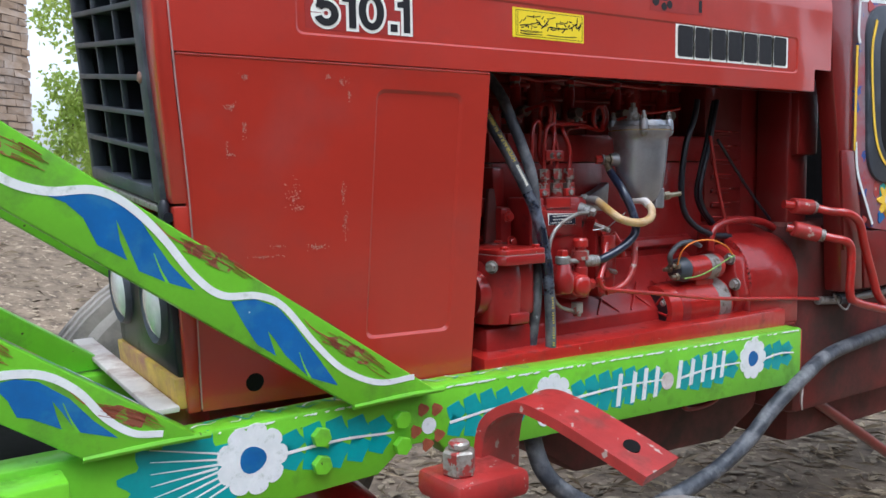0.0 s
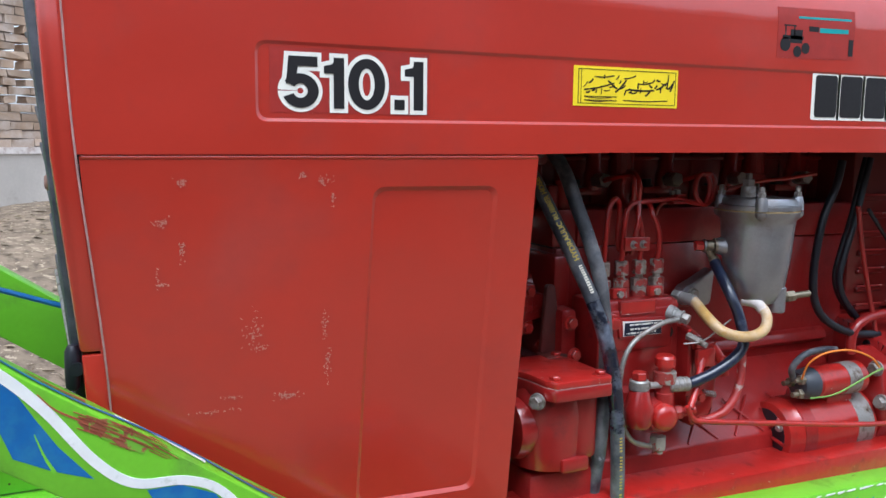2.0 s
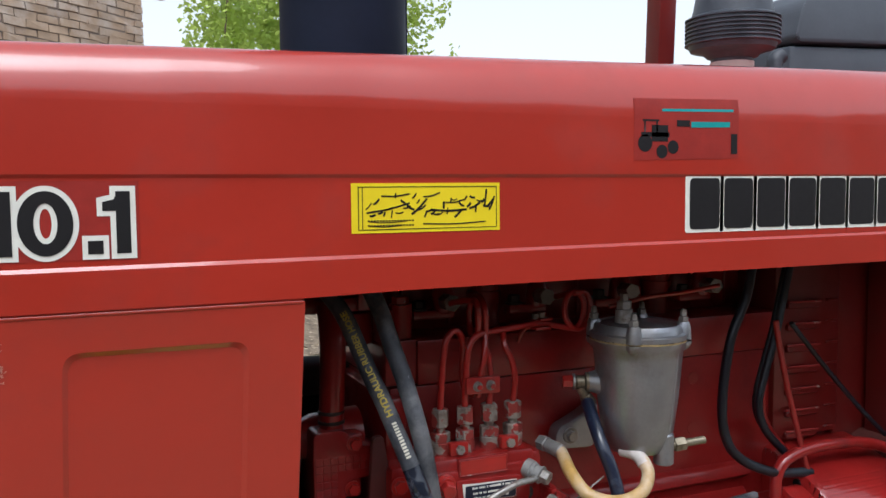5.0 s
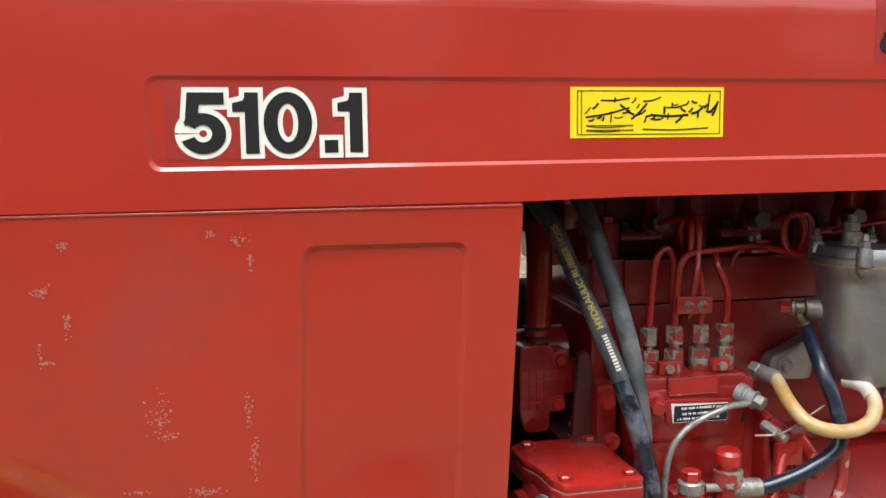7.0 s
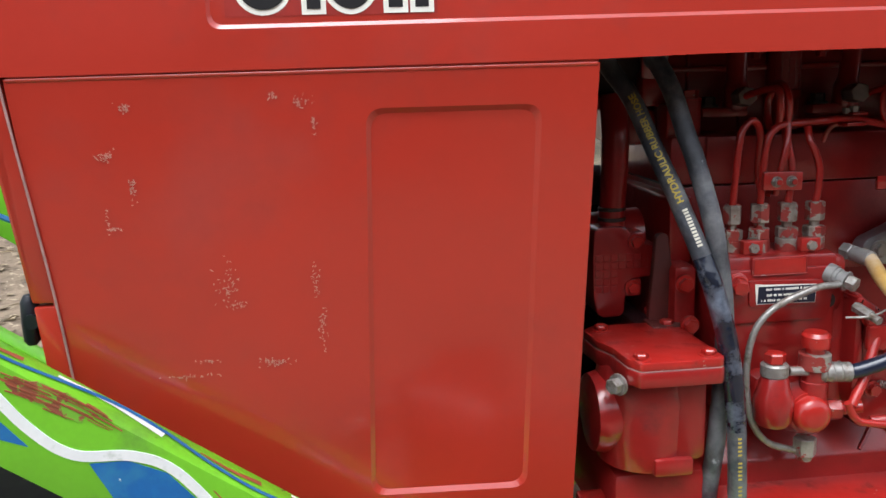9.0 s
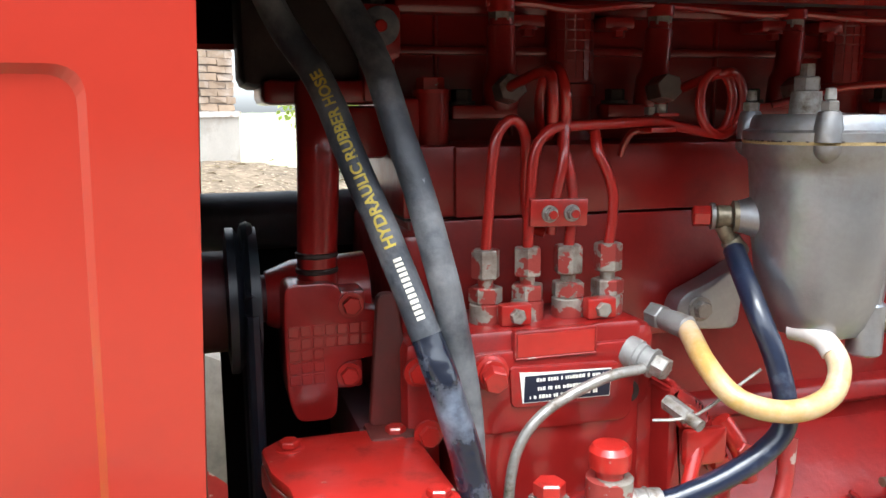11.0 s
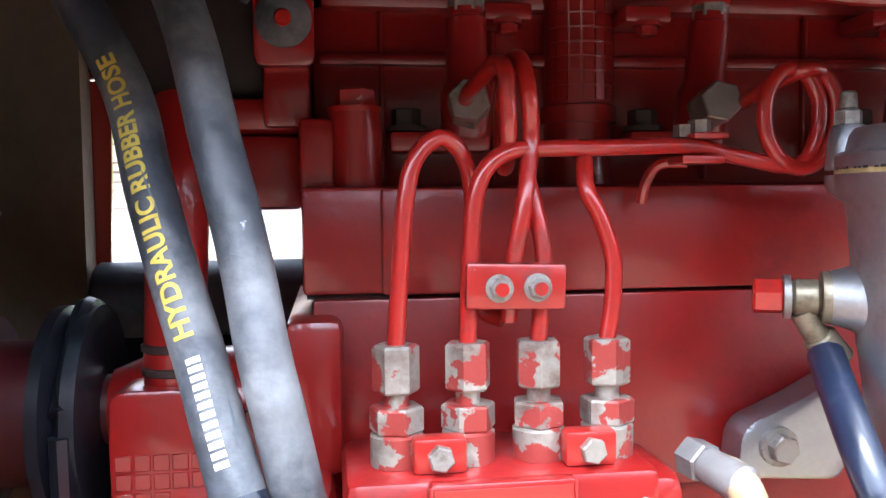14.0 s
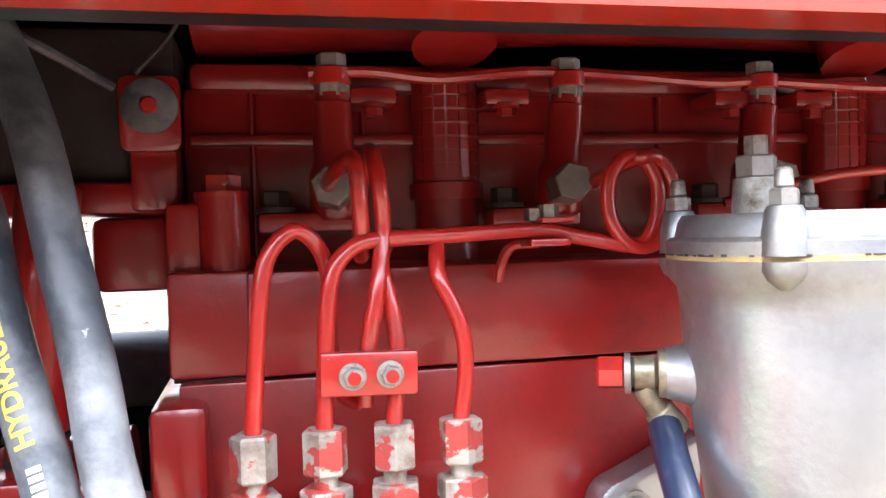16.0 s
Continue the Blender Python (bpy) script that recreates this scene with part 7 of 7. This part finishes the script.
shift([o for o in tractor.children if o.name.split(".")[0] in ("king_pin", "pin_bracket", "pin_nut", "steering_arm")], lambda c: Vector((0.012 - 0.07 * (c.y + 0.215), 0, -0.014)))

# ---- yard wall of bare bricks, with an openwork field ----
wall = new("wall_1")
wall.location = wall_point(2.5, 0, 0.3)
tagged(wall, "weathered bare brick yard wall with an openwork field", "wall", kind="structure")


def wall_part(name, bm, material, parent=wall, label=""):
    me = bpy.data.meshes.new(name)
    bm.to_mesh(me)
    bm.free()
    me.materials.append(M[material])
    ob = new(name, me)
    ob.parent = parent
    ob.matrix_parent_inverse = Matrix.Translation(-wall.location)
    if label:
        ob["label"] = label
    return ob


COURSE, BRICK, PLINTH, WALL_TOP, WALL_END = 0.066, 0.205, 1.09, 3.16, 7.5
OPEN0, OPEN1, OPEN_Z0, OPEN_Z1 = 1.15, 5.6, 1.30, 2.08
bm = bmesh.new()
wall_box(bm, -0.02, WALL_END, -0.24, 0.02, -0.3, PLINTH - 0.05)
wall_part("plinth", bm, "plaster", label="cracked cement plinth")
bm = bmesh.new()
wall_box(bm, -0.03, WALL_END, -0.25, 0.035, PLINTH - 0.05, PLINTH)
wall_part("plinth_cap", bm, "dusty_white", label="pale cement cap")
bm = bmesh.new()
wall_box(bm, 0.01, OPEN0, -0.20, -0.012, PLINTH, WALL_TOP)
wall_box(bm, OPEN1, WALL_END, -0.20, -0.012, PLINTH, WALL_TOP)
wall_box(bm, OPEN0, OPEN1, -0.20, -0.012, PLINTH, OPEN_Z0)
wall_box(bm, OPEN0, OPEN1, -0.20, -0.012, OPEN_Z1, WALL_TOP)
wall_part("mortar", bm, "mortar")
bm = bmesh.new()
wall_box(bm, -0.03, WALL_END, -0.24, 0.03, WALL_TOP, WALL_TOP + 0.05)
wall_part("coping", bm, "plaster", label="rough cement coping")
rw = random.Random(11)
rest, near = bmesh.new(), 0
row = 0
z = PLINTH
while z < WALL_TOP - 0.02:
    s = -(BRICK / 2) * (row % 2)
    open_row = OPEN_Z0 <= z < OPEN_Z1 - 0.03
    while s < WALL_END:
        a, b = max(s + 0.005, 0.0), min(s + BRICK - 0.007, WALL_END)
        pierced = open_row and row % 2 == 1 and OPEN0 < (a + b) / 2 < OPEN1
        if pierced:
            a, b = a + 0.025, a + 0.025 + 0.115
        if b - a > 0.03:
            o1 = rw.uniform(-0.006, 0.008)
            deep = -0.11 if (open_row and OPEN0 < (a + b) / 2 < OPEN1) else -0.05
            if near < 300 and z > 2.25 and s < 3.2:
                one = bmesh.new()
                wall_box(one, a, b, deep, o1, z + 0.004, z + COURSE - 0.006, rw)
                wall_part("brick", one, "brick")
                near += 1
            else:
                wall_box(rest, a, b, deep, o1, z + 0.004, z + COURSE - 0.006, rw)
        s += BRICK
    z += COURSE
    row += 1
tagged(wall_part("brickwork", rest, "brick"), kind="stuff")
bm = bmesh.new()
wall_box(bm, 0.0, 0.10, 0.0, 0.01, WALL_TOP - 0.14, WALL_TOP - 0.09)
wall_box(bm, -0.32, 0.12, -0.08, -0.02, WALL_TOP - 0.10, WALL_TOP - 0.05)
wall_part("spout", bm, "dusty_white", label="pale water spout at the wall's end")
bm = bmesh.new()
wall_box(bm, 2.55, 2.72, 0.0, 0.16, 2.62, 3.05)
wall_part("wall_bracket", bm, "dusty_white", label="pale block on the wall")

# ---- unseen plain wall added behind the camera, to darken reflections and low sky light ----
bm = bmesh.new()
box(-9.0, 9.0, -5.6, -5.3, -0.3, 3.2)(bm)
tagged(part("wall_2", bm, "mud", None, "unseen plain dark wall added behind the camera"), "unseen plain dark wall added behind the camera", "wall", kind="structure")

# ---- field behind, and the tree at its edge ----
bm = bmesh.new()
vs = [bm.verts.new(p) for p in ((-6, 15, -0.02), (40, 15, -0.02), (120, 300, 0.3), (-120, 300, 0.3))]
bm.faces.new(vs)
tagged(part("field", bm, "field", None, "pale green field beyond the yard"), "pale green field beyond the yard", "field", kind="structure")


def tree(x, y, h, spread, low, seed, count):
    r = random.Random(seed)
    base = ground_height(x, y)
    t = thing("tree", (x, y, base), "leafy green tree with hanging sprays behind the yard wall", "tree")
    limbs = [tube([(x, y, base - 0.05), (x + 0.08, y, base + h * 0.2), (x - 0.05, y + 0.05, base + h * 0.45), (x + 0.1, y, base + h * 0.8)], lambda f: 0.14 * (1 - 0.85 * f) + 0.01, 10, 5)]
    tips = []
    for k in range(16):
        a, z0 = r.uniform(0, 6.28), base + h * r.uniform(0.18, 0.7)
        rad = spread * r.uniform(0.45, 1.0)
        e = Vector((x + rad * math.cos(a), y + rad * math.sin(a), z0 + h * r.uniform(0.02, 0.22)))
        m = Vector((x, y, z0)).lerp(e, 0.5) + Vector((0, 0, 0.12 * h))
        e2 = e + Vector((0.25 * math.cos(a), 0.25 * math.sin(a), -h * r.uniform(0.05, 0.22)))
        limbs.append(tube([(x, y, z0), m, e, e2], lambda f: 0.045 * (1 - 0.9 * f) + 0.004, 6, 4))
        tips += [m, e, e2, m.lerp(e, 0.5), e.lerp(e2, 0.5)]
    part("trunk", join(*limbs), "bark", t)
    verts, faces = [], []
    for _ in range(count):
        c = r.choice(tips) + Vector((r.gauss(0, 1), r.gauss(0, 1), r.gauss(0, 0.8))) * spread * 0.15
        sway, hang = Vector((r.gauss(0, 0.12), r.gauss(0, 0.12), 0)), r.uniform(0.25, 0.75)
        for k in range(34):
            f = r.random()
            p = c + sway * f + Vector((r.gauss(0, 0.055), r.gauss(0, 0.055), -hang * f))
            if p.z < base + low + 0.25 * math.sin(2.3 * c.x):
                continue
            s = r.uniform(0.05, 0.10)
            u = Vector((r.uniform(-1, 1), r.uniform(-1, 1), r.uniform(-1.3, 0.1))).normalized()
            q = Matrix.Rotation(r.uniform(0, 6.28), 3, u) @ (u.orthogonal().normalized() * s * 0.40)
            i = len(verts)
            verts += [p, p + u * s * 0.5 + q, p + u * s * 1.15, p + u * s * 0.5 - q]
            faces.append((i, i + 1, i + 2, i + 3))
    me = bpy.data.meshes.new("crown")
    me.from_pydata(verts, [], faces)
    me.materials.append(M["leaf"])
    ob = new("crown", me)
    ob.parent = t
    ob.matrix_parent_inverse = Matrix.Translation(-t.location)
    tagged(ob, kind="stuff")


tree(3.15, 12.5, 5.4, 2.25, 1.0, 5, 1350)

# ---- dry leaves and straw on the ground ----
rl = random.Random(21)
verts, faces = [], []
for _ in range(15000):
    if rl.random() < 0.6:
        x, y = rl.uniform(-1.6, 3.5), rl.uniform(-0.6, 3.2)
    else:
        x, y = rl.uniform(-5, 4), rl.uniform(0, 7)
    if WALL_OUT.dot(Vector((x, y)) - WALL_AT) < 0.05 and x < 0.5:
        continue
    z = ground_height(x, y) + 0.006
    a, s, e = rl.uniform(0, 6.28), rl.uniform(0.010, 0.036), rl.uniform(0.3, 0.6)
    if rl.random() < 0.5:
        s, e = rl.uniform(0.02, 0.08), 0.05
    i = len(verts)
    c, d = math.cos(a), math.sin(a)
    for px, py, pz in ((-1, 0, 0.0), (-0.3, e, 0.25), (0.5, e * 0.8, 0.2), (1.05, 0, 0.1), (0.4, -e * 0.9, 0.3), (-0.4, -e, 0.15)):
        verts.append((x + s * (px * c - py * d), y + s * (px * d + py * c), z + s * pz * rl.uniform(0, 0.9)))
    faces.append(tuple(range(i, i + 6)))
me = bpy.data.meshes.new("dry_leaves")
me.from_pydata(verts, [], faces)
me.materials.append(M["dry_leaf"])
tagged(new("dry_leaves", me), "scattered dry brown leaves and straw", "leaves", kind="stuff")
